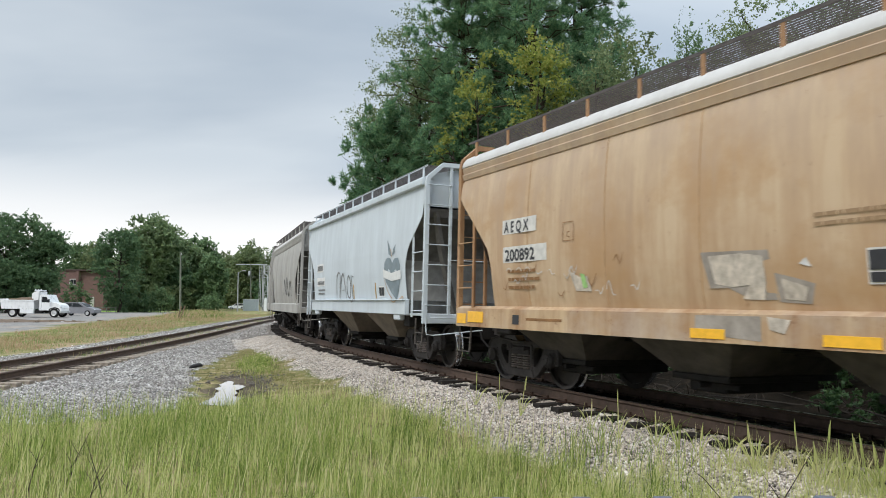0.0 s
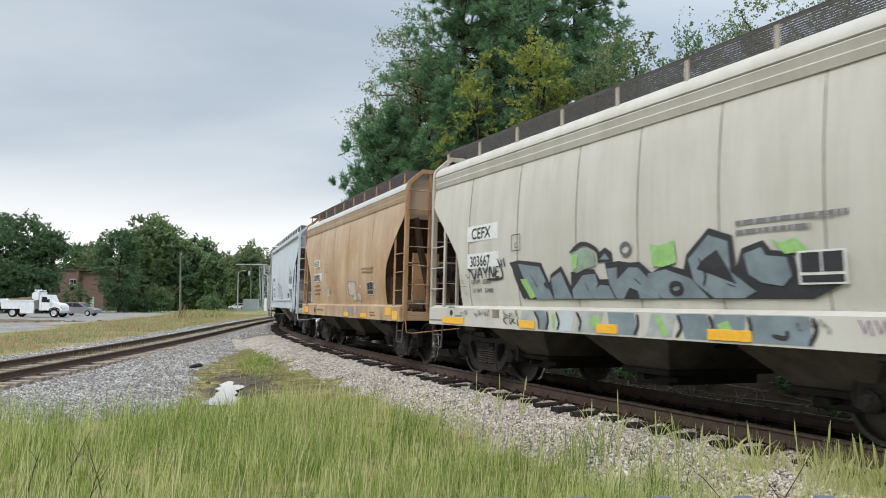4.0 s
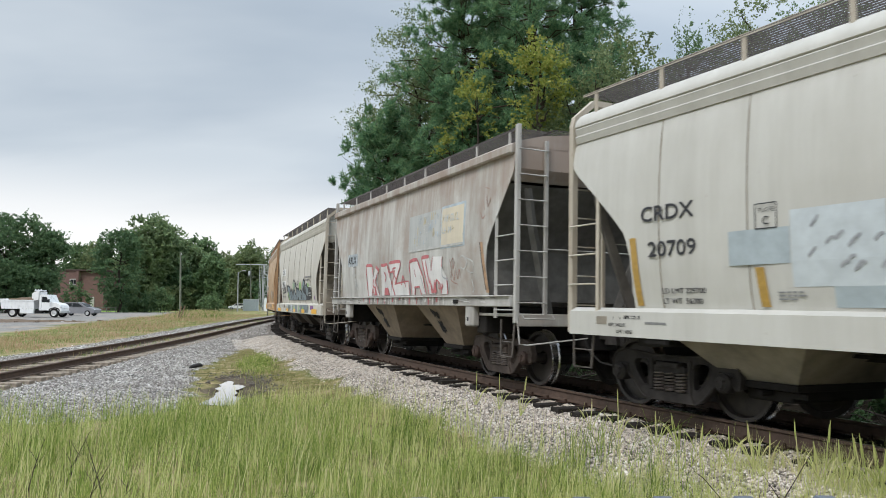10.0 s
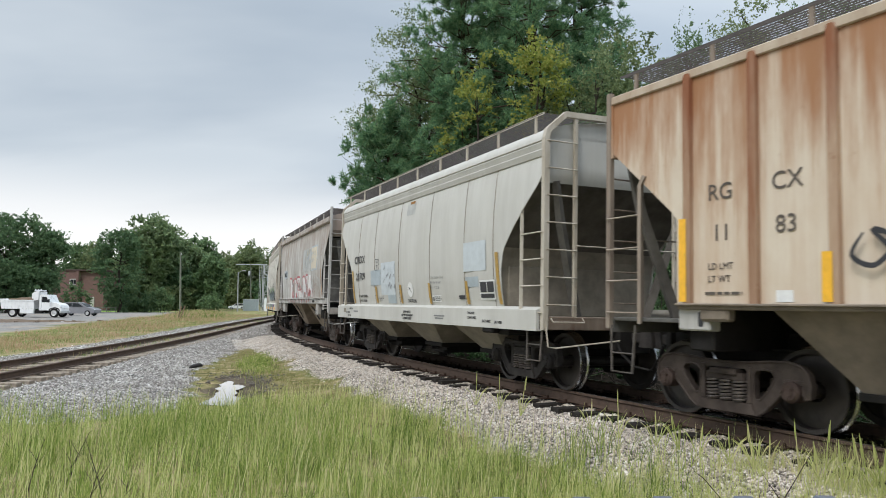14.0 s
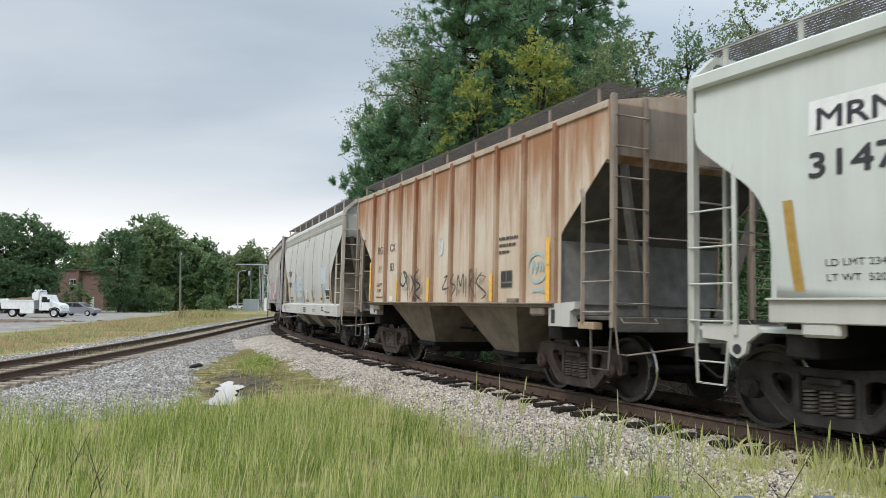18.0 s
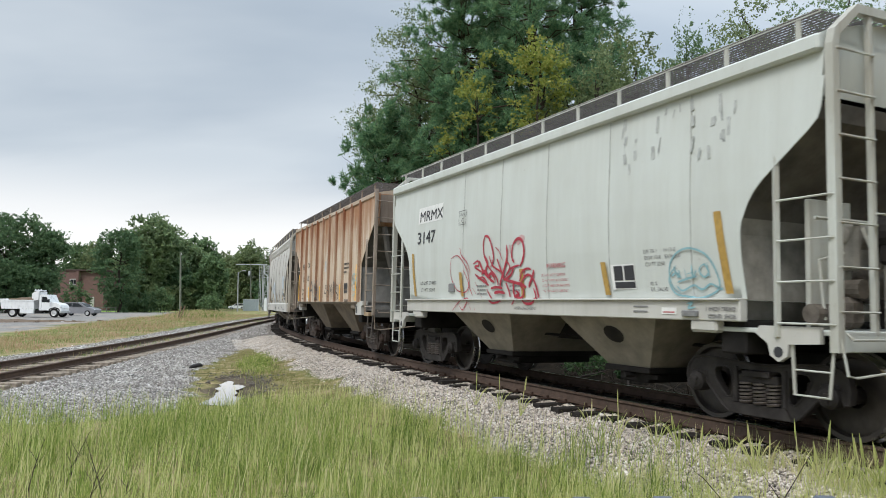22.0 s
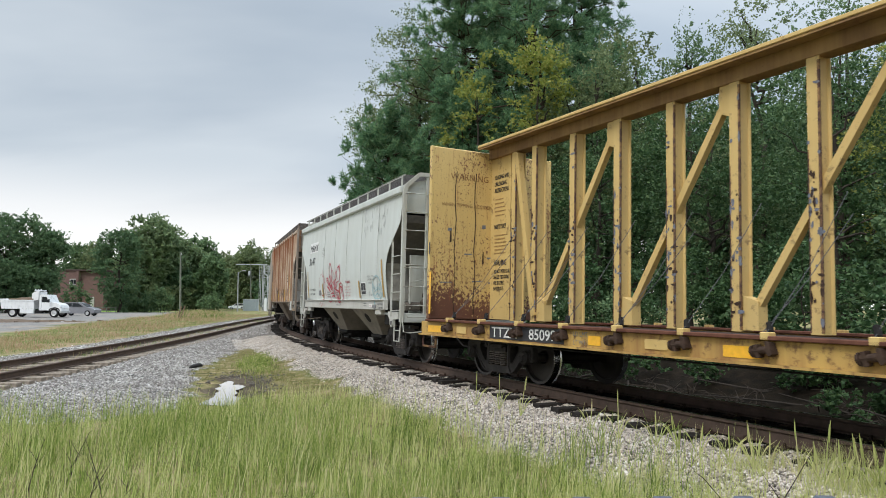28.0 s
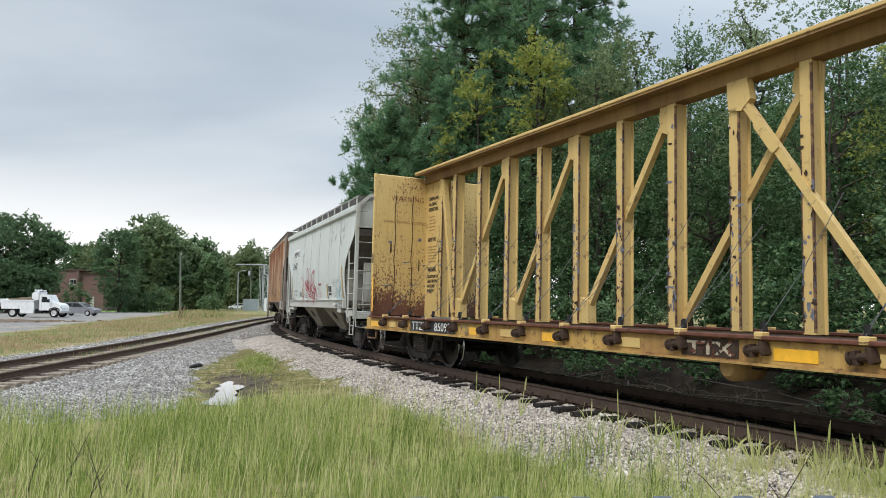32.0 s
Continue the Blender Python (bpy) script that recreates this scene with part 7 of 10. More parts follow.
for i, p in enumerate(MR_BOLD + MR_BOLD_B + MR_BOLD_C):
    mr.strokes("graffiti_stroke", [p], 0.034 + 0.008 * (i % 3), REDP, "red sprayed stroke", lift=0.010 + 0.0004 * i, ends=0.5)
for p in MR_THIN:
    mr.strokes("graffiti_line", [p], 0.02, REDP, "thin red sprayed line", lift=0.055 if p[0][1] < 1.3 else 0.010)
haze = plain("pink_overspray", (0.56, 0.37, 0.37), 0.6, 0.0, 0.2, 9)
for p in (MR_BOLD[3][:2], MR_BOLD[4][:2], [(0.26, 2.33), (0.25, 2.2)], [(0.03, 2.33), (-0.1, 2.42), (-0.2, 2.38)]):
    mr.strokes("overspray", [p], 0.10, haze, "soft pink overspray", lift=0.006)
mr.bars(1.45, 1.66, (0.35, 0.3, 0.35), 0.025, 0.07, GREYP, seed=31)
mr.bars(0.3, 1.64, (0.35, 0.3), 0.025, 0.07, GREYP, seed=32)
mr.words("WARNING", -0.81, 1.90, 0.075, FADEDRED, 0.001)
for k, (body, x) in enumerate((("DO NOT APPLY VIBRATOR", -0.66), ("TO ANY PART OF CAR BODY", -0.67), ("EXCEPT VIBRATOR BRACKETS", -0.68), ("USE ON LOADED CAR ONLY", -0.68))):
    mr.words(body, x, 1.78 - k * 0.08, 0.04, FADEDRED, squeeze=0.95)
part("lettering", letters("WHEN UNLOADING", 0.07), GREYP, mr.ob, at=Matrix.Translation((0.05, 1.622, 1.27)) @ Matrix(((-1, 0, 0, 0), (0, 0, 1, 0), (0, 1, 0, 0), (0, 0, 0, 1))))
MR_RING = [
    [(-3.57, 1.83), (-3.46, 1.73), (-3.44, 1.63), (-3.53, 1.5), (-3.74, 1.46), (-3.96, 1.45), (-4.17, 1.52), (-4.22, 1.61), (-4.15, 1.8), (-4.01, 1.95), (-3.77, 2.02), (-3.56, 1.96), (-3.45, 1.8), (-3.48, 1.6), (-3.61, 1.5)],
    [(-3.52, 1.82), (-3.59, 1.69), (-3.61, 1.77)],
    [(-3.48, 1.7), (-3.56, 1.74), (-3.64, 1.68)],
    [(-3.7, 1.79), (-3.72, 1.66)],
    [(-3.81, 1.82), (-3.83, 1.68), (-3.88, 1.76)],
    [(-3.72, 1.72), (-3.84, 1.74)],
    [(-3.97, 1.82), (-3.93, 1.75), (-4, 1.68), (-4.07, 1.73), (-4.02, 1.82), (-3.97, 1.81)],
    [(-4.05, 1.84), (-4.09, 1.68)],
    [(-3.57, 1.63), (-3.75, 1.67), (-3.88, 1.69)]]
MR_RING_B = [
    [(-3.56, 1.59), (-3.65, 1.53), (-3.83, 1.59), (-3.96, 1.54), (-4.09, 1.6), (-4.23, 1.54), (-4.26, 1.56)],
    [(-3.79, 1.38), (-3.88, 1.39), (-3.81, 1.33), (-3.93, 1.34)]]
for p in MR_RING + MR_RING_B:
    mr.strokes("sprayed_ring", [p], 0.024, CYANP, "teal sprayed ring with letters", lift=0.008 if p[0][1] > 1.44 else 0.05)
mr.rect("data_panel", -2.37, -2.84, 1.56, 1.885, WHITEP, "black data panel in a white border", tilt=0.10)
for a, b, c, d in ((-2.42, -2.60, 1.675, 1.865), (-2.63, -2.82, 1.675, 1.865), (-2.43, -2.83, 1.575, 1.655)):
    mr.rect("panel_field", a, b, c, d, BLACKP, lift=0.009, tilt=0.08)
for body, x, z in (("EW 10-1", -3.0, 2.0), ("H 13-0", -3.37, 2.0), ("EXW 10-8", -3.01, 1.92), ("EXW 8-0", -3.38, 1.92), ("CU FT 3250", -3.03, 1.84), ("40 %", -3.09, 1.60), ("E/L VALVE", -3.10, 1.53)):
    mr.words(body, x, z, 0.05, GREYP)
SIDEWAYS = Matrix(((-1, 0, 0, 0), (0, 0, 1, 0), (0, 1, 0, 0), (0, 0, 0, 1)))
for body, x, z in (("1 INCH TREAD", -4.07, 1.30), ("COND. SHOE", -4.11, 1.22)):
    part("lettering", letters(body, 0.065, 0.001), GREYP, mr.ob, at=Matrix.Translation((x, 1.622, z)) @ SIDEWAYS)
for k in range(2):
    part("stencil_bar", Geo().box(-3.12, -2.86, 1.618, 1.622, 1.33 - k * 0.06, 1.35 - k * 0.06), GREYP, mr.ob)
part("sill_plate", Geo().box(-3.62, -3.37, 1.618, 1.624, 1.25, 1.33, 0.002), WHITEP, mr.ob, "white plate with a faded red line")
part("plate_line", Geo().box(-3.59, -3.40, 1.624, 1.627, 1.27, 1.285), FADEDRED, mr.ob)
part("sill_latch", Geo().box(-3.97, -3.72, 1.618, 1.65, 1.23, 1.30, 0.008), GREYP, mr.ob, "grey latch on the sill")
for e in (1, -1):
    pp = part("pull_bracket", Geo().prism([(e * 5.45, 1.16), (e * 4.75, 1.16), (e * 4.7, 1.08), (e * 4.85, 0.98), (e * 4.88, 0.86), (e * 4.98, 0.80), (e * 5.08, 0.86), (e * 5.10, 0.98), (e * 5.45, 1.0)], 1.50, 1.56), P_OFFWHITE, mr.ob, "white jacking bracket with a hole")
    part("bracket_hole", Geo().lathe([(0.0, 1.565), (0.055, 1.565), (0.055, 1.55)], 14, (e * 4.98, 0, 0.90)), BLACKP, pp)

scuff = plain("grey_scuff", (0.43, 0.445, 0.425), 0.6, 0.0, 0.35, 9, 0.05)
ru = random.Random(83)
for i in range(26):
    x, z = -2.5 - 2.0 * ru.random(), 3.0 + 0.72 * ru.random()
    mr.rect("scuff", x, x - ru.uniform(0.02, 0.07), z, z + ru.uniform(0.04, 0.22), scuff, "grey scuff under the eave", lift=0.003 + 0.0002 * i, tilt=ru.uniform(-0.2, 0.2))

# ---------------------------------------------------------------- centre-beam flatcar
P_BEAM = carpaint("chipped_yellow_paint", (0.61, 0.435, 0.17), (0.45, 0.29, 0.10), 0.4, 0.36, rustcol=(0.09, 0.045, 0.035), rough=0.45)
P_SILLY = carpaint("grimy_yellow_sill_paint", (0.52, 0.34, 0.10), (0.24, 0.12, 0.05), 0.85, 0.5, rustcol=(0.10, 0.045, 0.03), rough=0.55)
# browner than the posts: chord web, soffit and reservoir
P_WEB = carpaint("browned_yellow_paint", (0.36, 0.225, 0.085), (0.17, 0.095, 0.05), 0.9, 0.25, rustcol=(0.09, 0.045, 0.03), rough=0.6)
P_EDGE = carpaint("flaking_flange_paint", (0.33, 0.19, 0.075), (0.085, 0.045, 0.036), 1.0, 1.0, rustcol=(0.075, 0.038, 0.032), rough=0.6)


def bulkhead_material():
    """Yellow paint with rust spots, vertical rust runs and a heavily rusted foot."""
    m, t, b = nodes_of("rust_spotted_yellow_paint")
    o = mapped(t)
    sep = t.nodes.new("ShaderNodeSeparateXYZ")
    t.links.new(o, sep.inputs[0])
    foot = t.nodes.new("ShaderNodeMapRange")
    foot.inputs["From Min"].default_value, foot.inputs["From Max"].default_value = 1.75, 1.2
    t.links.new(sep.outputs["Z"], foot.inputs["Value"])
    big = tex(t, "ShaderNodeTexNoise", mapped(t, (1, 1.2, 0.7)), Scale=1.1, Detail=4.0)
    spot = tex(t, "ShaderNodeTexNoise", mapped(t, (1, 1.3, 1)), Scale=14.0, Detail=9.0, Roughness=0.74)
    run = tex(t, "ShaderNodeTexNoise", mapped(t, (1, 7, 0.55)), Scale=2.0, Detail=6.0, Roughness=0.7)
    fine = tex(t, "ShaderNodeTexNoise", o, Scale=34.0, Detail=6.0, Roughness=0.75)
    c = mixc(t, ramp(t, run.outputs["Fac"], [(0.45, (0, 0, 0)), (0.75, (0.55, 0.55, 0.55))]), (0.62, 0.44, 0.165), (0.50, 0.31, 0.11))
    f = mth(t, "ADD", mth(t, "MULTIPLY", spot.outputs["Fac"], 0.75), mth(t, "MULTIPLY", big.outputs["Fac"], 0.25))
    f = mth(t, "ADD", f, mth(t, "MULTIPLY", foot.outputs[0], 0.14))
    c = mixc(t, ramp(t, f, [(0.545, (0, 0, 0)), (0.575, (1, 1, 1))]), c, (0.14, 0.058, 0.035))
    c = mixc(t, ramp(t, fine.outputs["Fac"], [(0.62, (0, 0, 0)), (0.65, (1, 1, 1))]), c, (0.08, 0.04, 0.03))
    f2 = mth(t, "ADD", mth(t, "MULTIPLY", run.outputs["Fac"], 0.6), mth(t, "MULTIPLY", spot.outputs["Fac"], 0.4))
    c = mixc(t, ramp(t, f2, [(0.55, (0, 0, 0)), (0.62, (0.8, 0.8, 0.8))]), c, (0.26, 0.105, 0.045))
    t.links.new(c, b.inputs["Base Color"])
    b.inputs["Roughness"].default_value = 0.55
    bump(t, b, spot.outputs["Fac"], 0.25, 0.02)
    return m


P_BULK = bulkhead_material()
P_FAINT = plain("faint_brown_stencil", (0.33, 0.20, 0.075), 0.6, 0.0, 0.3, 9, 0.05)
P_DECK = plain("rusty_red_brown_deck", (0.15, 0.065, 0.045), 0.75, 0.1, 0.45, 5, 0.3)
P_CHAIN = plain("rusty_winch_iron", (0.075, 0.048, 0.036), 0.65, 0.3, 0.5, 9, 0.3)
P_SCUFF = plain("grey_blue_scuff", (0.16, 0.17, 0.21), 0.6, 0.0, 0.4, 9, 0.1)
WIRE = plain("steel_cable", (0.10, 0.10, 0.105), 0.55, 0.5, 0.2, 20, 0.0)
TT_U = -68.66
TT_HALF = 11.0
TTX0, TTX1, TTREF = 0.17, -0.54, -1.31


def centre_beam():
    ob = thing("centerbeam_flatcar", "empty yellow centre-beam flatcar with chipped rusty posts and bulkheads", "flatcar", "freight cars of the train")
    H = TT_HALF
    zd = 1.06
    part("deck", Geo().box(-H, H, -1.42, 1.42, zd - 0.16, zd - 0.08, 0.01), plain("dark_oily_deck", (0.055, 0.036, 0.028), 0.8, 0.0, 0.5, 4, 0.3), ob, "dark oily deck")
    for sg in (1, -1):
        part("side_sill", Geo().box(-H, H, sg * 1.42, sg * 1.50, 0.74, 1.0, 0.012).box(-H, H, sg * 1.40, sg * 1.56, 0.72, 0.75), P_SILLY, ob, "scraped grimy yellow side sill")
        part("sill_cap", Geo().box(-H + 0.3, H - 0.3, sg * 1.38, sg * 1.57, 1.0, 1.045, 0.008), P_DECK, ob, "rusty sill flange")
    for e in (1, -1):
        x = e * (H - 0.25)
        b = part("bulkhead", Geo().box(x - 0.05, x + 0.05, -1.5, 1.5, zd - 0.02, 4.60, 0.02), P_BULK, ob, "rust-spotted yellow bulkhead")
        for yy in (-1.1, -0.55, 0.55, 1.1):
            part("bulkhead_rib", Geo().box(x + e * 0.05, x + e * 0.16, yy - 0.06, yy + 0.06, zd, 4.4, 0.01), P_BULK, b)
        for sg in (1, -1):
            part("bulkhead_edge", Geo().box(min(x - e * 0.06, x + e * 0.03), max(x - e * 0.06, x + e * 0.03), sg * 1.44, sg * 1.505, zd - 0.02, 4.605, 0.012), P_BULK, b)
        # triangular plate between bulkhead and beam
        part("gusset_plate", Geo().prism([(x - e * 0.05, zd), (x - e * 0.05, 4.5), (x - e * 0.80, 4.5), (x - e * 0.80, zd)], -0.05, 0.05), P_BEAM, ob, "yellow web plate with stencilled warnings")
        part("draft_sill", Geo().box(e * (H - 1.5), e * (H + 0.35), -0.20, 0.20, 0.66, 0.98, 0.012), UNDER, ob)
        g = Geo().box(e * (H + 0.3), e * (H + 0.62), -0.07, 0.07, 0.80, 0.95, 0.02)
        g.prism([(e * (H + 0.58), 0.74), (e * (H + 0.62), 1.0), (e * (H + 0.86), 1.0), (e * (H + 0.90), 0.74)], -0.16 * e, 0.10 * e)
        part("coupler", g, STEEL_DARK, ob, "rusty cast knuckle coupler")
        for sg in (1, -1):
            part("stirrup_step", Geo().tube([(e * (H - 0.05), sg * 1.47, 0.76), (e * (H - 0.07), sg * 1.49, 0.50), (e * (H - 0.62), sg * 1.49, 0.50), (e * (H - 0.64), sg * 1.47, 0.76)], 0.017, square=True), P_EDGE, ob, "rusty stirrup step")
    # posts: paired channels either side of the middle
    ends = [9.74, -9.74]
    mid = 0.13
    xs = sorted(ends + [mid + 0.56 + 1.19 * i for i in range(8)] + [mid - (0.56 + 1.19 * i) for i in range(8)])
    hsec = [(-0.085, -0.115), (0.085, -0.115), (0.085, -0.095), (0.055, -0.08), (0.055, 0.08), (0.085, 0.095), (0.085, 0.115), (-0.085, 0.115), (-0.085, 0.095), (-0.055, 0.08), (-0.055, -0.08), (-0.085, -0.095)]
    k = len(hsec)
    pmesh = Geo().add([(x, y, zd - 0.02) for x, y in hsec] + [(x, y, 4.46) for x, y in hsec], [tuple(range(k)), tuple(range(2 * k - 1, k - 1, -1))] + [(i, (i + 1) % k, k + (i + 1) % k, k + i) for i in range(k)]).mesh("post")
    rs = random.Random(3)
    chips = []
    for i in range(14):
        w, hh = rs.uniform(0.010, 0.045), rs.uniform(0.016, 0.085)
        chips.append(Geo().add([(w * math.cos(a) * rs.uniform(0.5, 1.2), 0, hh * math.sin(a) * rs.uniform(0.5, 1.2)) for a in np.linspace(0, 5.5, 8)], [tuple(range(8))]).mesh("paint_chip"))
    emesh = Geo().box(-0.088, -0.058, 0.09, 0.119, 1.06, 4.40, 0.003).box(0.07, 0.088, 0.09, 0.119, 1.06, 3.3, 0.003).mesh("flange_edge")
    for x in xs:
        p = part("post", pmesh, P_BEAM, ob, "chipped yellow steel post", at=pose(x, 0, 0))
        part("flange_edge", emesh, P_EDGE, p, "rust-eaten flange edge")
        for i in range(40):
            z = rs.uniform(1.25, 3.0) if i < 31 else rs.uniform(1.15, 4.3)
            x0 = rs.choice((-0.078, 0.07)) + rs.uniform(-0.01, 0.01) if rs.random() < 0.6 else rs.uniform(-0.07, 0.06)
            part("paint_chip", chips[rs.randrange(len(chips))], P_SCUFF if rs.random() < 0.5 else P_CHAIN, p, at=pose(x0, 0.122, z, 0, rs.choice((0, 0, 90)), 0))
    # top chord
    part("top_chord", Geo().box(-H + 0.3, H - 0.3, -0.42, 0.42, 4.665, 4.72, 0.008), P_BEAM, ob, "heavy yellow top flange")
    part("chord_web", Geo().box(-H + 0.3, H - 0.3, -0.13, 0.13, 4.45, 4.665, 0.006).box(-H + 0.3, H - 0.3, 0.36, 0.40, 4.63, 4.665).box(-H + 0.3, H - 0.3, -0.40, -0.36, 4.63, 4.665), P_WEB, ob, "browner web under the top flange")
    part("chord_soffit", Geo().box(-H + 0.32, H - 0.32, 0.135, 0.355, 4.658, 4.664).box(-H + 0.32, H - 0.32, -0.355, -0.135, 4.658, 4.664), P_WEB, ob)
    # diagonals lean towards the nearer end, crossing in the middle
    for sg in (1, -1):
        d = part("diagonal", Geo().tube([(mid - sg * 0.56, -0.10 * sg, 4.40), (mid + sg * 1.715, -0.10 * sg, zd + 0.1)], 0.052, square=True), P_BEAM, ob, "yellow crossing brace")
        part("gusset_plate", Geo().prism([(mid - sg * 0.64, 4.46), (mid - sg * 0.30, 4.46), (mid - sg * 0.24, 4.16), (mid - sg * 0.40, 4.02), (mid - sg * 0.62, 4.08)], -0.10 * sg - 0.062, -0.10 * sg + 0.062), P_BEAM, d)
        if sg < 0:
            part("splice_plate", Geo().prism([(-0.07, -0.22), (-0.05, -0.27), (0.05, -0.27), (0.07, -0.22), (0.07, 0.22), (0.05, 0.27), (-0.05, 0.27), (-0.07, 0.22)], 0.155, 0.175), P_BEAM, d, "riveted splice plate", at=pose(mid, 0, 3.60, 0, 35, 0))
        for a, b in ((1, 3), (3, 5), (5, 7)):
            x0, x1 = mid + sg * (0.56 + 1.19 * a), mid + sg * (0.56 + 1.19 * b)
            d = part("diagonal", Geo().tube([(x0 + sg * 0.12, 0.0, 4.38), (x1 - sg * 0.12, 0.0, zd + 0.08)], 0.052, square=True), P_BEAM, ob, "yellow diagonal brace")
            part("gusset_plate", Geo().prism([(x0 + sg * 0.08, 4.46), (x0 + sg * 0.27, 4.46), (x0 + sg * 0.29, 4.28), (x0 + sg * 0.26, 4.06), (x0 + sg * 0.1, 4.0)], -0.09, 0.09), P_BEAM, d)
            part("gusset_plate", Geo().prism([(x1 - sg * 0.08, zd), (x1 - sg * 0.34, zd), (x1 - sg * 0.33, zd + 0.38), (x1 - sg * 0.1, zd + 0.45)], -0.09, 0.09), P_BEAM, d)
    for sg in (1, -1):
        part("diagonal", Geo().tube([(sg * 9.62, 0.09, 4.40), (sg * 8.98, 0.09, zd + 0.1)], 0.06, square=True), P_BEAM, ob, "yellow diagonal brace")
    # winches along the sill and their cables
    wm = Geo().cyl((-0.14, 0.01, -0.02), (0.15, 0.01, 0.0), 0.055, n=10).cyl((0.13, 0.01, 0), (0.16, 0.01, 0), 0.085, n=10).cyl((0.16, 0.01, 0), (0.20, 0.01, 0), 0.03, n=8).prism([(-0.19, -0.10), (-0.17, 0.06), (-0.12, 0.09), (-0.09, -0.02), (-0.12, -0.12)], -0.05, 0.08).prism([(0.04, -0.1), (0.04, 0.08), (0.10, 0.08), (0.10, -0.1)], -0.05, 0.06).mesh("winch")
    lug = Geo().box(-0.055, 0.055, -0.09, 0.03, 0, 0.085, 0.008).mesh("strap_lug")
    for sg in (1, -1):
        x = -H + 0.65
        i = 0
        while x < H - 0.4:
            w = part("winch", wm, P_CHAIN, ob, "rusty strap winch", at=pose(x, sg * 1.55, 0.90, 0, 14 if sg > 0 else -14, 0 if sg > 0 else 180) @ Matrix.Diagonal((0.78, 0.8, 0.78, 1)))
            if sg > 0 and 0 < i < 18:
                part("cable", Geo().tube([(x + 0.05, 1.42, zd + 0.02), (x + 0.0, 0.78, 1.80), (x - 0.04, 0.12, 2.72)], 0.005, 5), WIRE, ob, "slack steel tie-down cable")
                if i % 2:
                    part("cable", Geo().tube([(x + 0.10, 1.42, zd + 0.02), (x + 0.02, 0.78, 1.66), (x - 0.10, 0.12, 2.45)], 0.005, 5), WIRE, ob, "slack steel tie-down cable")
                part("cable_hook", Geo().box(-0.03, 0.03, -0.03, 0.03, -0.05, 0.08, 0.01), UNDER, ob, at=pose(x + 0.06, 1.36, zd + 0.06, 20, 25, 0))
            part("strap_lug", lug, P_BEAM, ob, "yellow strap lug", at=pose(x - 0.03, sg * 1.54, 1.0, 0, 0, 0 if sg > 0 else 180))
            x += 1.185
            i += 1
        for x, w in ((10.4, 0.28), (5.5, 0.13), (3.0, 0.25), (TTREF, 0.26), (-3.6, 0.26), (-7.2, 0.26), (-10.2, 0.28)):
            part("reflector", Geo().box(x - w, x + w, sg * 1.502, sg * 1.508, 0.79, 0.92), YELLOW, ob, "orange-yellow reflective strip")
        for x, w in ((9.3, 0.18), (4.3, 0.2), (1.2, 0.2), (-2.4, 0.2)):
            part("stake_pocket", Geo().box(x - w, x + w, sg * 1.50, sg * 1.516, 0.80, 0.93, 0.006), P_BEAM, ob)
    m = Matrix(((-1, 0, 0, 0), (0, 0, 1, 0), (0, 1, 0, 0), (0, 0, 0, 1)))
    part("number_board", Geo().box(6.2, 8.3, 1.50, 1.508, 0.765, 0.99), BLACKP, ob, "black lettering strip")
    word_parts("TTZX", 0.24, 0.003, WHITEP, ob, Matrix.Translation((8.22, 1.514, 0.80)) @ m @ Matrix.Diagonal((1.28, 1, 1, 1)))
    word_parts("85099", 0.24, 0.003, WHITEP, ob, Matrix.Translation((7.10, 1.514, 0.80)) @ m @ Matrix.Diagonal((1.2, 1, 1, 1)))
    part("lettering", letters("LD LMT", 0.10), GREYP, ob, at=Matrix.Translation((5.98, 1.508, 0.90)) @ m)
    part("lettering", letters("LT WT", 0.10), GREYP, ob, at=Matrix.Translation((5.98, 1.508, 0.78)) @ m)
    word_parts("TTX", 0.21, 0.006, plain("flaking_cream_lettering", (0.46, 0.39, 0.30), 0.7, 0.0, 0.5, 12), ob, Matrix.Translation((TTX0, 1.514, 0.80)) @ m @ Matrix.Diagonal((1.7, 1, 1, 1)))
    part("number_board", Geo().box(TTX1 - 0.05, TTX0 + 0.1, 1.50, 1.508, 0.77, 0.985), plain("flaking_dark_strip", (0.06, 0.042, 0.034), 0.75, 0.0, 0.6, 7, 0.2), ob, "flaking dark lettering strip")
    for i in range(22):
        part("paint_chip", chips[rs.randrange(len(chips))], P_CHAIN if i % 3 else P_DECK, ob, at=pose(rs.uniform(TTX1, TTX0), 1.524, rs.uniform(0.79, 0.97), 0, rs.choice((0, 90)), 0))
    x = 10.56
    for body, dz, sz in (("LOADING AND", 4.0, .1), ("UNLOADING", 3.86, .1), ("INSTRUCTIONS", 3.72, .1), ("SAFETY FIRST", 2.95, .1), ("WARNING", 2.18, .13), ("DO NOT MOVE CAR", 2.02, .085), ("UNLESS TIEDOWNS", 1.9, .085), ("ARE SECURED", 1.78, .085), ("IN KEYSLOTS", 1.66, .085)):
        part("lettering", letters(body, sz * 1.3, 0.0018), BLACKP, ob, at=Matrix.Translation((x, 0.056, dz)) @ m @ Matrix.Diagonal((0.60, 1, 1, 1)))
    for z in list(np.arange(3.22, 3.62, 0.085)) + list(np.arange(2.42, 2.86, 0.075)):
        xx, end = x - rs.uniform(0, 0.04), x - rs.uniform(0.34, 0.46)
        while xx > end:
            w = rs.choice((0.03, 0.05, 0.07))
            part("stencil_bar", Geo().box(xx - w, xx, 0.052, 0.055, z, z + 0.028), P_FAINT, ob)
            xx -= w + 0.014
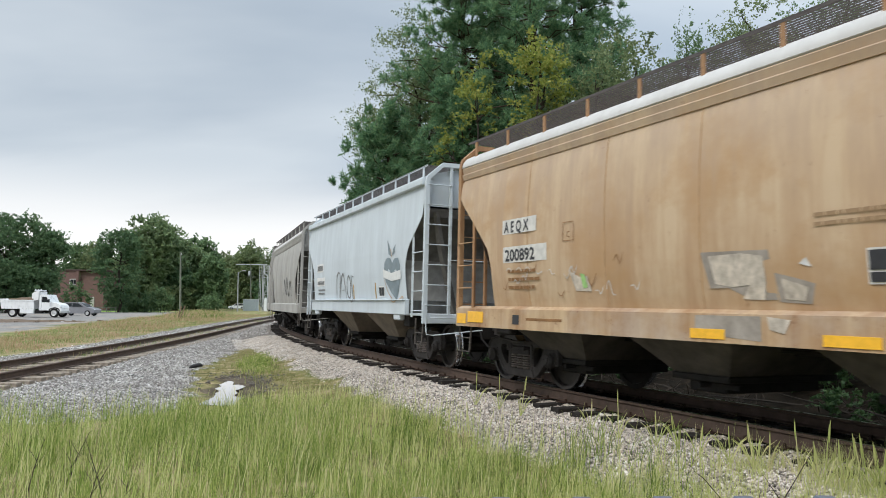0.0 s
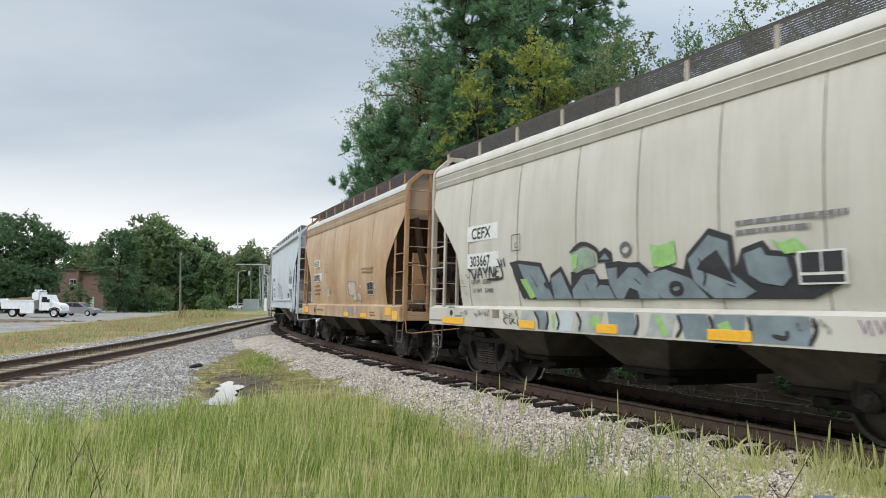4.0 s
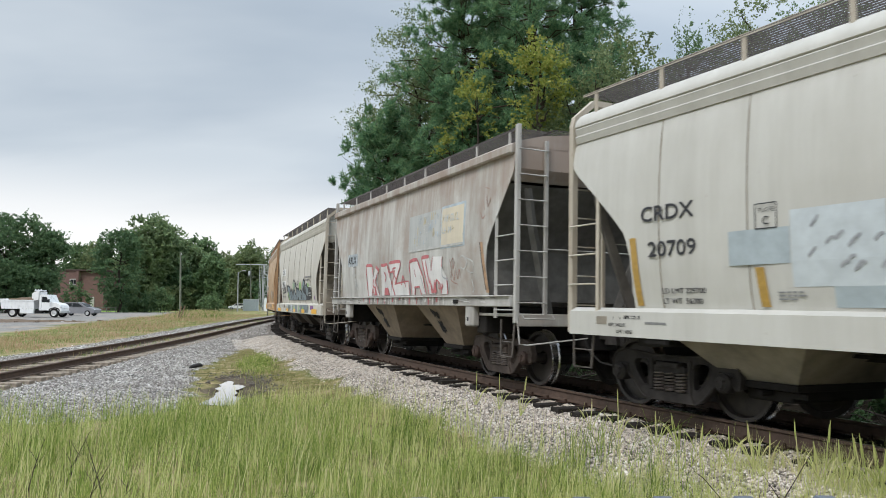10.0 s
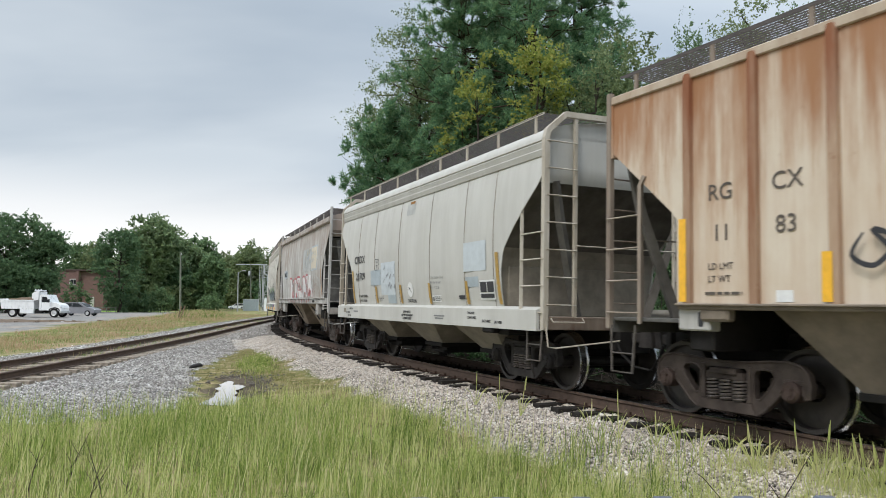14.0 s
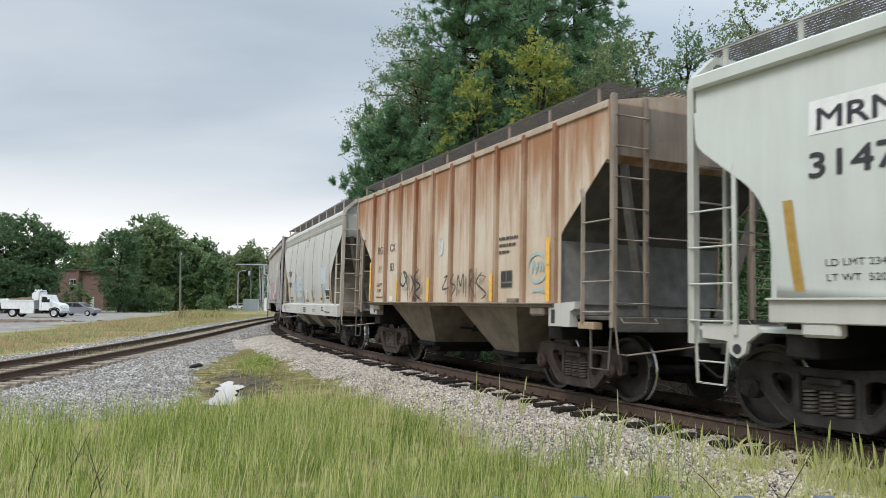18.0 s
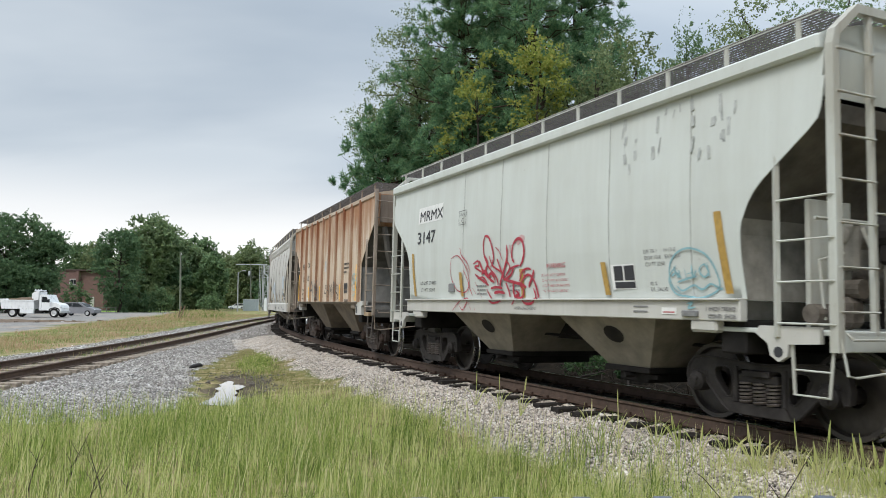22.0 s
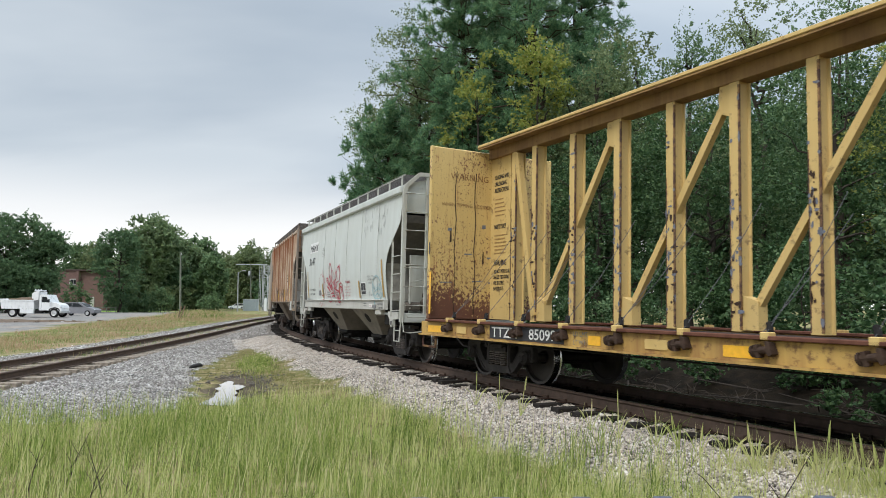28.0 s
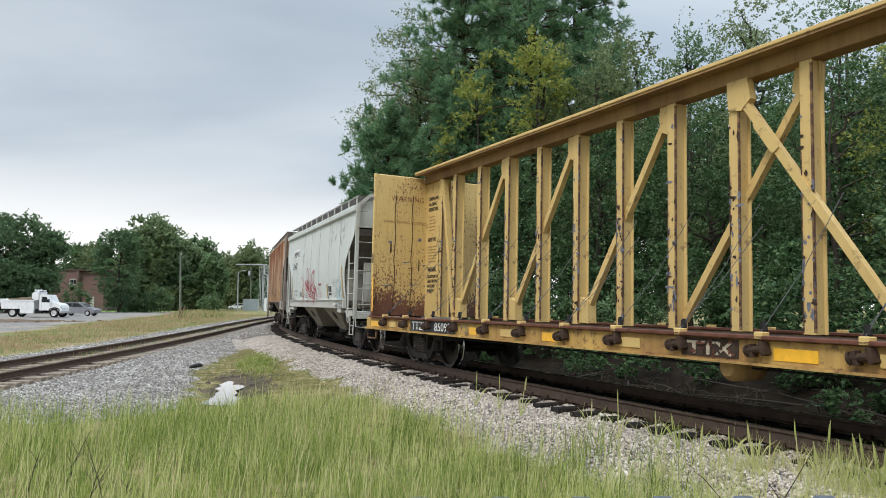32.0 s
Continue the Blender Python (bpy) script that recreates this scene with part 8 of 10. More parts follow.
    rot = Matrix(((0, 0, -1, 0), (-1, 0, 0, 0), (0, 1, 0, 0), (0, 0, 0, 1)))
    word_parts("WARNING", 0.19, 0.0, P_SEAMT, ob, Matrix.Translation((H - 0.305, 1.05, 3.95)) @ rot)
    part("lettering", letters("WHEN TIPPING ACCIDENT", 0.105), P_SEAMT, ob, at=Matrix.Translation((H - 0.305, 1.25, 3.38)) @ rot)
    bx = H - 0.302
    for y0, wob in ((0.92, 0.02), (0.45, 0.02)):
        part("scored_line", Geo().tube([(bx, y0 + wob * math.sin(k * 1.9), 1.15 + 0.33 * k) for k in range(10)], 0.010, 4), P_CHAIN, ob, "dark scored line")
    for y0, z0, ww, hh in ((1.05, 2.62, 0.05, 0.26), (1.10, 2.86, 0.11, 0.07), (0.28, 2.95, 0.10, 0.09), (0.26, 2.2, 0.04, 0.28), (0.7, 2.38, 0.2, 0.035), (0.15, 2.32, 0.18, 0.04), (1.25, 1.78, 0.28, 0.03), (0.5, 1.82, 0.25, 0.03), (0.1, 1.8, 0.3, 0.035)):
        part("scrape", Geo().add([(bx, y0, z0), (bx, y0 - ww, z0 + 0.015), (bx, y0 - ww * 0.9, z0 + hh), (bx, y0 - 0.01, z0 + hh * 0.9)], [(0, 1, 2, 3)]), P_SCUFF if ww > hh else P_CHAIN, ob)
    part("edge_reflector", Geo().box(bx - 0.1, bx - 0.03, 1.506, 1.512, 1.15, 2.0), YELLOW, ob, "yellow reflector on the bulkhead edge")
    part("latch_slot", Geo().box(bx - 0.02, bx + 0.02, 1.500, 1.509, 2.35, 2.6, 0.004), BLACKP, ob)
    part("centre_sill", Geo().box(-H + 1, H - 1, -0.25, 0.25, 0.70, 0.95, 0.02).tube([(-H + 2, 0.9, 0.70), (H - 2, 0.9, 0.70)], 0.025, 6).tube([(-H + 3, 1.2, 0.66), (H - 3, 1.2, 0.66)], 0.012, 6), UNDER, ob)
    part("reservoir", Geo().lathe([(0, -0.30), (0.10, -0.28), (0.16, -0.2), (0.16, 0.2), (0.10, 0.28), (0, 0.30)], 16), P_WEB, ob, "rusty tan air reservoir slung under the deck", at=pose(-0.35, 1.15, 0.66), smooth=40)
    for x in np.arange(-H + 2, H - 1.5, 1.19):
        part("cross_bearer", Geo().prism([(x - 0.04, 0.72), (x + 0.04, 0.72), (x + 0.04, 0.95), (x - 0.04, 0.95)], -1.42, 1.42), UNDER, ob)
    for sg in (1, -1):
        part("body_bolster", Geo().box(sg * 8.72 - 0.2, sg * 8.72 + 0.2, -1.4, 1.4, 0.70, 0.95, 0.02), UNDER, ob)
        truck(ob, sg * 8.72)
    return ob


TRAIN.append((centre_beam(), TT_U, 8.72))

# ---------------------------------------------------------------- puddle, clod, stakes
def water_material():
    m, t, b = nodes_of("still_water")
    n = tex(t, "ShaderNodeTexNoise", mapped(t), Scale=9.0, Detail=3.0)
    b.inputs["Base Color"].default_value = (0.035, 0.03, 0.025, 1)
    b.inputs["Roughness"].default_value = 0.02
    b.inputs["IOR"].default_value = 1.33
    b.inputs["Specular IOR Level"].default_value = 1.0
    b.inputs["Coat Weight"].default_value = 1.0
    b.inputs["Coat Roughness"].default_value = 0.01
    b.inputs["Coat IOR"].default_value = 1.6
    bump(t, b, n.outputs["Fac"], 0.03, 0.01)
    return m


WATER = water_material()
WZ = -0.572


def pool(outline, name="puddle"):
    g = Geo()
    n = len(outline)
    cx, cy = sum(p[0] for p in outline) / n, sum(p[1] for p in outline) / n
    ring = []
    for i in range(n):
        a, b = outline[i], outline[(i + 1) % n]
        for k in range(9):
            u = k / 9
            x, y = a[0] + (b[0] - a[0]) * u, a[1] + (b[1] - a[1]) * u
            q = 0.055 * noise.noise(Vector((x * 5, y * 2.5, 0))) + 0.045 * noise.noise(Vector((x * 17, y * 9, 3)))
            ring.append((x + q, y + 3 * q))
    g.add([(x, y, WZ) for x, y in ring] + [(x + (cx - x) * 0.02, y + (cy - y) * 0.02, WZ - 0.08) for x, y in ring], [tuple(range(len(ring)))] + [(i, (i + 1) % len(ring), len(ring) + (i + 1) % len(ring), len(ring) + i) for i in range(len(ring))])
    return tagged(part(name, g, WATER), "rain puddle reflecting the pale sky beside the grass", "puddle", kind="structure")


pool([(-5.36, 18.49), (-5.13, 18.24), (-4.83, 17.51), (-4.48, 17.18), (-4.49, 16.51), (-4.28, 15.61), (-3.78, 14.16), (-4.1, 13.98), (-4.56, 14.02), (-4.62, 14.75), (-4.71, 15.66), (-5.11, 17.12)])
pool([(-5.98, 21.43), (-5.81, 21.27), (-5.54, 20.43), (-5.63, 20.25)])
CLOD = plain("tarry_black_lump", (0.02, 0.018, 0.018), 0.6, 0.0, 0.5, 10, 0.6)
g = Geo()
g.tube([(-7.06, 20.9, -0.50), (-7.03, 20.95, -0.47), (-6.95, 21.05, -0.45), (-6.86, 21.15, -0.43), (-6.80, 21.2, -0.46)], [0.02, 0.05, 0.06, 0.06, 0.03], 8)
tagged(part("tarry_lump", g, CLOD, smooth=40), "black lump of tarry debris lying on the stone", "debris")
OLDWOOD = plain("split_grey_wood", (0.22, 0.16, 0.11), 0.85, 0.0, 0.35, 10, 0.4)
st = thing("wooden_stake", "pair of leaning weathered wooden stakes in the grass", "stake", at=pose(-26.6, 75.0, -0.6))
part("stake", Geo().tube([(-0.12, 0, -0.2), (0.22, 0, 1.45)], 0.055, square=True), OLDWOOD, st)
part("stake", Geo().tube([(0.0, 0.05, -0.2), (0.55, 0.1, 1.5)], 0.05, square=True), OLDWOOD, st)

# ---------------------------------------------------------------- poles, box, signal tower
POLE = plain("weathered_pole_wood", (0.17, 0.185, 0.145), 0.85, 0.0, 0.3, 4, 0.3)
GALV = plain("galvanised_steel", (0.50, 0.52, 0.53), 0.45, 0.4, 0.15, 5, 0.1)
LAMPG = plain("grey_lamp_housing", (0.40, 0.41, 0.42), 0.5, 0.2, 0.15, 5, 0.1)
pl = thing("utility_pole", "bare leaning wooden utility pole at the edge of the lot", "pole", at=pose(-39.9, 113.0, -0.8))
part("pole", Geo().tube([(0, 0, 0), (-0.12, 0, 4.5), (-0.28, 0, 9.7)], [0.17, 0.15, 0.12], 10), POLE, pl, smooth=40)
part("insulator", Geo().cyl((-0.16, -0.1, 9.3), (-0.02, -0.1, 9.45), 0.09, n=8), GALV, pl)
lp = thing("street_lamp", "slim grey street lamp with a short arm", "street lamp", at=pose(-41.4, 150.0, -0.8))
part("pole", Geo().tube([(0, 0, 0), (-0.05, 0, 4), (-0.1, 0, 8.2)], [0.14, 0.12, 0.09], 8), LAMPG, lp, smooth=40)
part("arm", Geo().tube([(-0.1, 0, 8.0), (0.5, 0, 8.45), (1.2, 0, 8.5)], 0.05, 6), LAMPG, lp)
part("lamp_head", Geo().box(0.7, 1.5, -0.18, 0.18, 8.4, 8.6, 0.05), LAMPG, lp)
up = thing("utility_pole", "tall utility pole with a long crossarm and a transformer", "pole", at=pose(-42.6, 165.0, -0.8))
part("pole", Geo().tube([(0, 0, 0), (-0.15, 0, 5), (-0.3, 0, 10.7)], [0.17, 0.15, 0.12], 8), POLE, up, smooth=40)
part("crossarm", Geo().box(-3.6, 3.4, -0.08, 0.08, 10.45, 10.65, 0.01), GALV, up, "long pale crossarm")
part("crossarm", Geo().box(-1.1, 1.0, -0.06, 0.06, 7.7, 7.85, 0.01), POLE, up)
part("transformer", Geo().cyl((-0.55, -0.2, 8.1), (-0.55, -0.2, 9.1), 0.26, n=12), GALV, up, "grey drum transformer", smooth=40)
bx = thing("equipment_cabinet", "grey metal signal equipment cabinet beside the line", "cabinet", at=pose(-41.3, 160.0, -0.75))
part("body", Geo().box(-1.45, 1.45, -1.0, 1.0, 0.05, 2.6, 0.02), plain("cool_grey_steel", (0.34, 0.39, 0.41), 0.5, 0.1, 0.12, 3, 0.05), bx)
part("lid", Geo().box(-1.55, 1.55, -1.1, 1.1, 2.6, 2.72, 0.02), GALV, bx)
part("door", Geo().box(-0.6, 0.6, -1.03, -1.0, 0.2, 2.4, 0.01), plain("cool_grey_steel", (0.34, 0.39, 0.41)), bx)
part("handle", Geo().box(0.4, 0.5, -1.07, -1.03, 1.2, 1.45), GALV, bx)
tw = thing("signal_tower", "galvanised lattice signal tower with a ladder beside the tracks", "signal tower", at=pose(-36.0, 150.0, -0.75))
for i, (x, yy) in enumerate(((-0.35, -0.5), (0.65, -0.5), (-0.35, 0.5), (0.65, 0.5))):
    part("leg", Geo().tube([(x, yy, 0), (x, yy, 9.6)], 0.06, square=True), GALV, tw)
for k in range(8):
    z0, z1 = 0.2 + 1.16 * k, 1.36 + 1.16 * k
    a, b = (-0.35, 0.65) if k % 2 else (0.65, -0.35)
    for yy in (-0.5, 0.5):
        part("lattice_brace", Geo().tube([(a, yy, z0), (b, yy, z1)], 0.035, square=True), GALV, tw)
        part("lattice_brace", Geo().tube([(-0.35, yy, z1), (0.65, yy, z1)], 0.03, square=True), GALV, tw)
for x in (-1.05, -0.75):
    part("ladder_stile", Geo().tube([(x, -0.4, 0.2), (x, -0.4, 9.6)], 0.035, square=True), GALV, tw)
for k in range(16):
    part("rung", Geo().tube([(-1.05, -0.4, 0.6 + 0.57 * k), (-0.35 if k % 4 == 0 else -0.75, -0.4, 0.6 + 0.57 * k)], 0.025, 5), GALV, tw)
part("white_panel", Geo().box(0.1, 0.6, -0.7, -0.55, 0.3, 2.9, 0.02), plain("white_enamel", (0.72, 0.74, 0.75), 0.4, 0.0, 0.1), tw, "white equipment panel")

# ---------------------------------------------------------------- vehicles
WHITECAR = plain("white_vehicle_paint", (0.74, 0.75, 0.75), 0.3, 0.0, 0.08, 2, 0.0)
SILVER = plain("grey_metallic_paint", (0.22, 0.22, 0.235), 0.38, 0.3, 0.12, 2, 0.0)
RUBBER = plain("tyre_rubber", (0.02, 0.02, 0.02), 0.8, 0.0, 0.3, 8, 0.2)
RIM = plain("pale_wheel_rim", (0.55, 0.55, 0.55), 0.4, 0.5, 0.15, 8, 0.0)
GLASS = plain("dark_vehicle_glass", (0.015, 0.018, 0.02), 0.2, 0.0, 0.2, 2, 0.0, 0.25)
LENS = plain("headlamp_lens", (0.6, 0.62, 0.64), 0.15, 0.0, 0.1, 6, 0.0)
SAND = plain("heaped_soil", (0.16, 0.12, 0.09), 0.95, 0.0, 0.4, 6, 0.5)


def road_wheel(parent, x, y, r, w):
    tyre = part("wheel", Geo().lathe([(r * 0.62, -w / 2), (r * 0.9, -w / 2), (r, -w / 3), (r, w / 3), (r * 0.9, w / 2), (r * 0.62, w / 2)], 20), RUBBER, parent, at=pose(x, y, r), smooth=40)
    part("rim", Geo().lathe([(0, -w * 0.42), (r * 0.25, -w * 0.42), (r * 0.5, -w * 0.3), (r * 0.64, -w * 0.46), (r * 0.64, w * 0.4), (0, w * 0.4)], 16), RIM, tyre, smooth=40)


tk = thing("dump_truck", "white dump truck parked on the paved lot", "truck", at=pose(-43.8, 80.0, float(ground_z([-43.8], [80.0])[0]), 0, 0, 0.7) @ Matrix.Scale(0.93, 4))
part("frame", Geo().box(-3.2, 3.0, -0.45, 0.45, 0.55, 0.85, 0.02), RUBBER, tk)
bed = part("dump_body", Geo().prism([(-3.35, 0.95), (-3.52, 1.98), (-3.46, 2.10), (-2.9, 2.10), (-2.7, 1.98), (0.3, 1.92), (0.35, 0.95)], -1.15, 1.15), WHITECAR, tk, "white steel dump body")
for x in np.arange(-3.0, 0.2, 0.8):
    part("body_rib", Geo().box(x - 0.05, x + 0.05, -1.2, -1.15, 1.0, 1.90, 0.01), WHITECAR, bed)
part("body_rim", Geo().box(-2.75, 0.36, -1.23, -1.12, 1.86, 1.97, 0.02), WHITECAR, bed)
part("side_board", Geo().box(-2.6, 0.2, -1.1, -1.02, 1.97, 2.12, 0.01), OLDWOOD, bed, "brown timber side board")
part("load", Geo().tube([(-2.5, 0, 1.85), (-1.9, 0, 1.95), (-0.8, 0, 1.98), (0.1, 0, 1.9)], [0.2, 0.3, 0.34, 0.25], 10), SAND, bed, smooth=60)
part("cab_shield", Geo().prism([(0.1, 1.95), (-0.05, 2.35), (0.0, 2.72), (0.2, 2.92), (0.55, 2.98), (0.72, 2.90), (0.72, 1.95)], -0.95, 0.95), WHITECAR, tk, "rounded white cab shield")
part("light_bar", Geo().box(0.0, 0.85, -0.6, 0.6, 3.0, 3.12, 0.04), LENS, tk)
for x in (0.12, 0.45, 0.75):
    part("beacon", Geo().cyl((x, -0.5, 3.1), (x, -0.5, 3.26), 0.07, n=8), LENS, tk)
part("exhaust_stack", Geo().cyl((0.84, -0.9, 0.9), (0.84, -0.9, 2.9), 0.06, n=8), GALV, tk)
part("tool_box", Geo().box(-1.25, 0.35, -1.14, -0.75, 0.42, 0.93, 0.03), WHITECAR, tk, "white side tool box")
part("tank", Geo().box(0.45, 1.3, -1.10, -0.7, 0.45, 0.78, 0.05), RUBBER, tk, "black step tank")
part("mud_guard", Geo().tube([(-2.75, -0.95, 0.55), (-2.7, -0.95, 0.98), (-2.1, -0.95, 1.16), (-1.5, -0.95, 0.98), (-1.42, -0.95, 0.5)], 0.06, square=True), RUBBER, tk)
part("fender_arch", Geo().tube([(2.02, -1.0, 0.62), (2.12, -1.0, 0.98), (2.62, -1.0, 1.14), (3.12, -1.0, 0.98), (3.2, -1.0, 0.72)], 0.05, square=True), RUBBER, tk)
cab = part("cab", Geo().prism([(0.9, 0.8), (0.9, 2.5), (1.05, 2.62), (1.75, 2.6), (2.15, 1.72), (2.15, 0.8)], -1.02, 1.02), WHITECAR, tk, "white truck cab")
part("door_window", Geo().prism([(1.18, 1.72), (1.18, 2.36), (1.68, 2.36), (1.98, 1.72)], -1.03, -1.02), GLASS, cab)
part("door_line", Geo().box(1.1, 1.12, -1.03, -1.015, 0.85, 2.45), RUBBER, cab)
part("mirror", Geo().box(2.0, 2.1, -1.3, -1.1, 1.7, 2.1, 0.02), RUBBER, cab)
part("hood", Geo().prism([(2.1, 0.8), (2.1, 1.75), (2.9, 1.62), (3.25, 1.4), (3.35, 1.1), (3.35, 0.7), (3.1, 0.7), (2.95, 1.0), (2.5, 1.0), (2.3, 0.75)], -0.98, 0.98), WHITECAR, tk)
part("headlamp", Geo().box(3.2, 3.36, -0.99, -0.7, 1.05, 1.25, 0.02), LENS, tk)
part("bumper", Geo().box(3.2, 3.45, -1.05, 1.05, 0.5, 0.78, 0.04), GALV, tk)
for x in (-2.1, 2.62):
    for yy in (-0.95, 0.95):
        road_wheel(tk, x, yy, 0.52, 0.3)


def passenger_car(name, label, paint, at, length=4.6, height=1.62):
    ob = thing(name, label, "car", at=at)
    k, q = length / 4.6, height / 1.62
    prof = [(-2.28, 0.45), (-2.3, 0.95), (-2.1, 1.12), (-1.75, 1.5), (-1.3, 1.6), (0.1, 1.62), (0.45, 1.52), (1.15, 1.08), (2.0, 0.92), (2.28, 0.75), (2.3, 0.4), (1.9, 0.28), (-2.0, 0.28)]
    g = Geo()
    pr = [(x * k, z * q) for x, z in prof]
    n = len(pr)
    for yy, s, dz in ((-0.90, 0.96, 0), (-0.80, 1.0, 0), (0.80, 1.0, 0), (0.90, 0.96, 0)):
        g.v += [(x * s, yy * (0.84 if z > 1.3 * q else 1.0), z) for x, z in pr]
    for r in range(3):
        g.f += [(r * n + i, r * n + (i + 1) % n, (r + 1) * n + (i + 1) % n, (r + 1) * n + i) for i in range(n)]
    g.f += [tuple(range(n)), tuple(range(4 * n - 1, 3 * n - 1, -1))]
    part("body", g, paint, ob, smooth=30)
    for sg in (-1, 1):
        part("side_window", Geo().add([(x * k, sg * 0.915 * (0.88 if z > 1.3 else 1.0), z * q) for x, z in ((-1.75, 1.14), (-1.5, 1.46), (-0.55, 1.53), (-0.52, 1.1))], [(0, 1, 2, 3)]), GLASS, ob)
        part("side_window", Geo().add([(x * k, sg * 0.915 * (0.88 if z > 1.3 else 1.0), z * q) for x, z in ((-0.45, 1.1), (-0.48, 1.53), (0.2, 1.5), (0.85, 1.1))], [(0, 1, 2, 3)]), GLASS, ob)
        part("headlamp", Geo().box(2.0 * k, 2.26 * k, sg * 0.65, sg * 0.88, 0.68 * q, 0.82 * q, 0.02), LENS, ob)
        for x in (-1.4 * k, 1.4 * k):
            road_wheel(ob, x, sg * 0.84, 0.34, 0.22)
    part("windscreen", Geo().add([(0.5 * k, -0.68, 1.5 * q), (0.5 * k, 0.68, 1.5 * q), (1.16 * k, 0.76, 1.09 * q), (1.16 * k, -0.76, 1.09 * q)], [(0, 1, 2, 3)]), GLASS, ob, at=pose(0.02, 0, 0.012))
    return ob


passenger_car("parked_car", "grey sport utility car parked on the paved lot", SILVER, pose(-44.0, 90.0, float(ground_z([-44.0], [90.0])[0]), 0, 0, 0))
passenger_car("parked_car", "white car parked far off beside the road", WHITECAR, pose(-52.4, 190.0, float(ground_z([-52.4], [190.0])[0]), 0, 0, 180), 4.5, 1.5)

# ---------------------------------------------------------------- brick building among the trees
BRICK = plain("far_red_brick", (0.175, 0.108, 0.095), 0.85, 0.0, 0.2, 3, 0.3)
CONC = plain("pale_concrete_trim", (0.45, 0.43, 0.40), 0.8, 0.0, 0.2, 3, 0.2)
bz = -0.8
bd = thing("brick_building", "two-storey red brick building half hidden by trees", "building", at=pose(-70.0, 135.0, bz))
part("wall", Geo().box(-12, 3.6, 0, 0.35, 0, 7.5), BRICK, bd)
part("wall", Geo().box(3.6, 8.0, 0.5, 0.85, 0, 7.4), BRICK, bd, "set-back brick wall")
part("wall", Geo().box(7.65, 8.0, 0.85, 10, 0, 7.4), BRICK, bd)
part("wall", Geo().box(-12, -11.65, 0.35, 10, 0, 7.5), BRICK, bd)
part("roof", Geo().box(-12.2, 8.2, -0.2, 10.2, 7.5, 7.75, 0.03), plain("dark_roof_edge", (0.09, 0.06, 0.055), 0.8), bd, "dark flat roof edge")
part("pilaster", Geo().box(3.2, 3.65, -0.25, 0.0, 0, 7.5, 0.02), BRICK, bd)
for x in (-8.0, -3.2, 2.7):
    w = part("window", Geo().box(x - 0.75, x + 0.75, -0.06, -0.01, 4.9, 6.05, 0.02), CONC, bd, "small window in a pale frame")
    part("pane", Geo().box(x - 0.58, x - 0.03, -0.09, -0.06, 5.05, 5.9), GLASS, w)
    part("pane", Geo().box(x + 0.03, x + 0.58, -0.09, -0.06, 5.05, 5.9), GLASS, w)
part("door_panel", Geo().box(5.6, 6.4, 0.4, 0.5, 0.3, 2.8, 0.02), CONC, bd)
rl = thing("guard_rail", "low dark rail fence along the far side of the lot", "fence", at=pose(-53.6, 118.0, -0.75))
for i in range(5):
    part("post", Geo().box(-4.0 + i * 1.4 - 0.06, -4.0 + i * 1.4 + 0.06, -0.06, 0.06, 0, 1.15), POLE, rl)
for z in (0.55, 1.0):
    part("rail", Geo().box(-4.2, 1.8, -0.05, 0.05, z - 0.07, z + 0.07), POLE, rl)
hp = thing("rubble_heap", "low heap of soil and broken paving by the lot", "heap", at=pose(-34.5, 61.5, float(ground_z([-34.5], [61.5])[0]) - 0.04))
g = Geo()
for iy in range(9):
    for ix in range(25):
        u, w = ix / 12 - 1, iy / 4 - 1
        hgt = max(0.0, 1 - u * u) * max(0.0, 1 - w * w)
        g.v.append((u * 7.0, w * 2.6 + 0.4 * math.sin(u * 5), -0.06 + 0.42 * hgt * (0.7 + 0.6 * noise.noise(Vector((u * 6, w * 4, 1.0))))))
for iy in range(8):
    g.f += [(iy * 25 + i, iy * 25 + i + 1, iy * 25 + i + 26, iy * 25 + i + 25) for i in range(24)]
part("mound", g, SAND, hp, "trodden brown soil")
rr = random.Random(7)
for i in range(70):
    x, yy = rr.uniform(-6.5, 6.0), rr.uniform(-2, 2)
    r = rr.uniform(0.06, 0.2)
    part("clod", Geo().tube([(x - r, yy, 0), (x - r * 0.4, yy, r * 0.55), (x + r * 0.4, yy + 0.1, r * 0.5), (x + r, yy, 0)], [r * 0.5, r * 0.8, r * 0.7, r * 0.4], 6), SAND if i % 9 else CONC, hp)

# ---------------------------------------------------------------- fence before the camera
FENCE = plain("blue_grey_fence_paint", (0.10, 0.12, 0.15), 0.45, 0.3, 0.25, 20, 0.1)
fn = thing("picket_fence", "dark blue-grey steel picket fence just before the viewer", "fence", at=pose(0.0, 1.1, 0))
pk = Geo().box(-0.0135, 0.0135, -0.0135, 0.0135, -0.55, 1.083, 0.003).mesh("picket")
pc = Geo().box(-0.016, 0.016, -0.016, 0.016, 1.075, 1.09, 0.004).mesh("picket_cap")
for i in range(-10, 11):
    p = part("picket", pk, FENCE, fn, at=pose(0.208 + i * 0.1185, 0, -0.0085 + 0.0019 * (i - 2)))
    part("picket_cap", pc, FENCE, p)
for z in (0.1, 0.85):
    part("fence_rail", Geo().box(-1.2, 1.6, 0.012, 0.035, z, z + 0.035, 0.003), FENCE, fn)

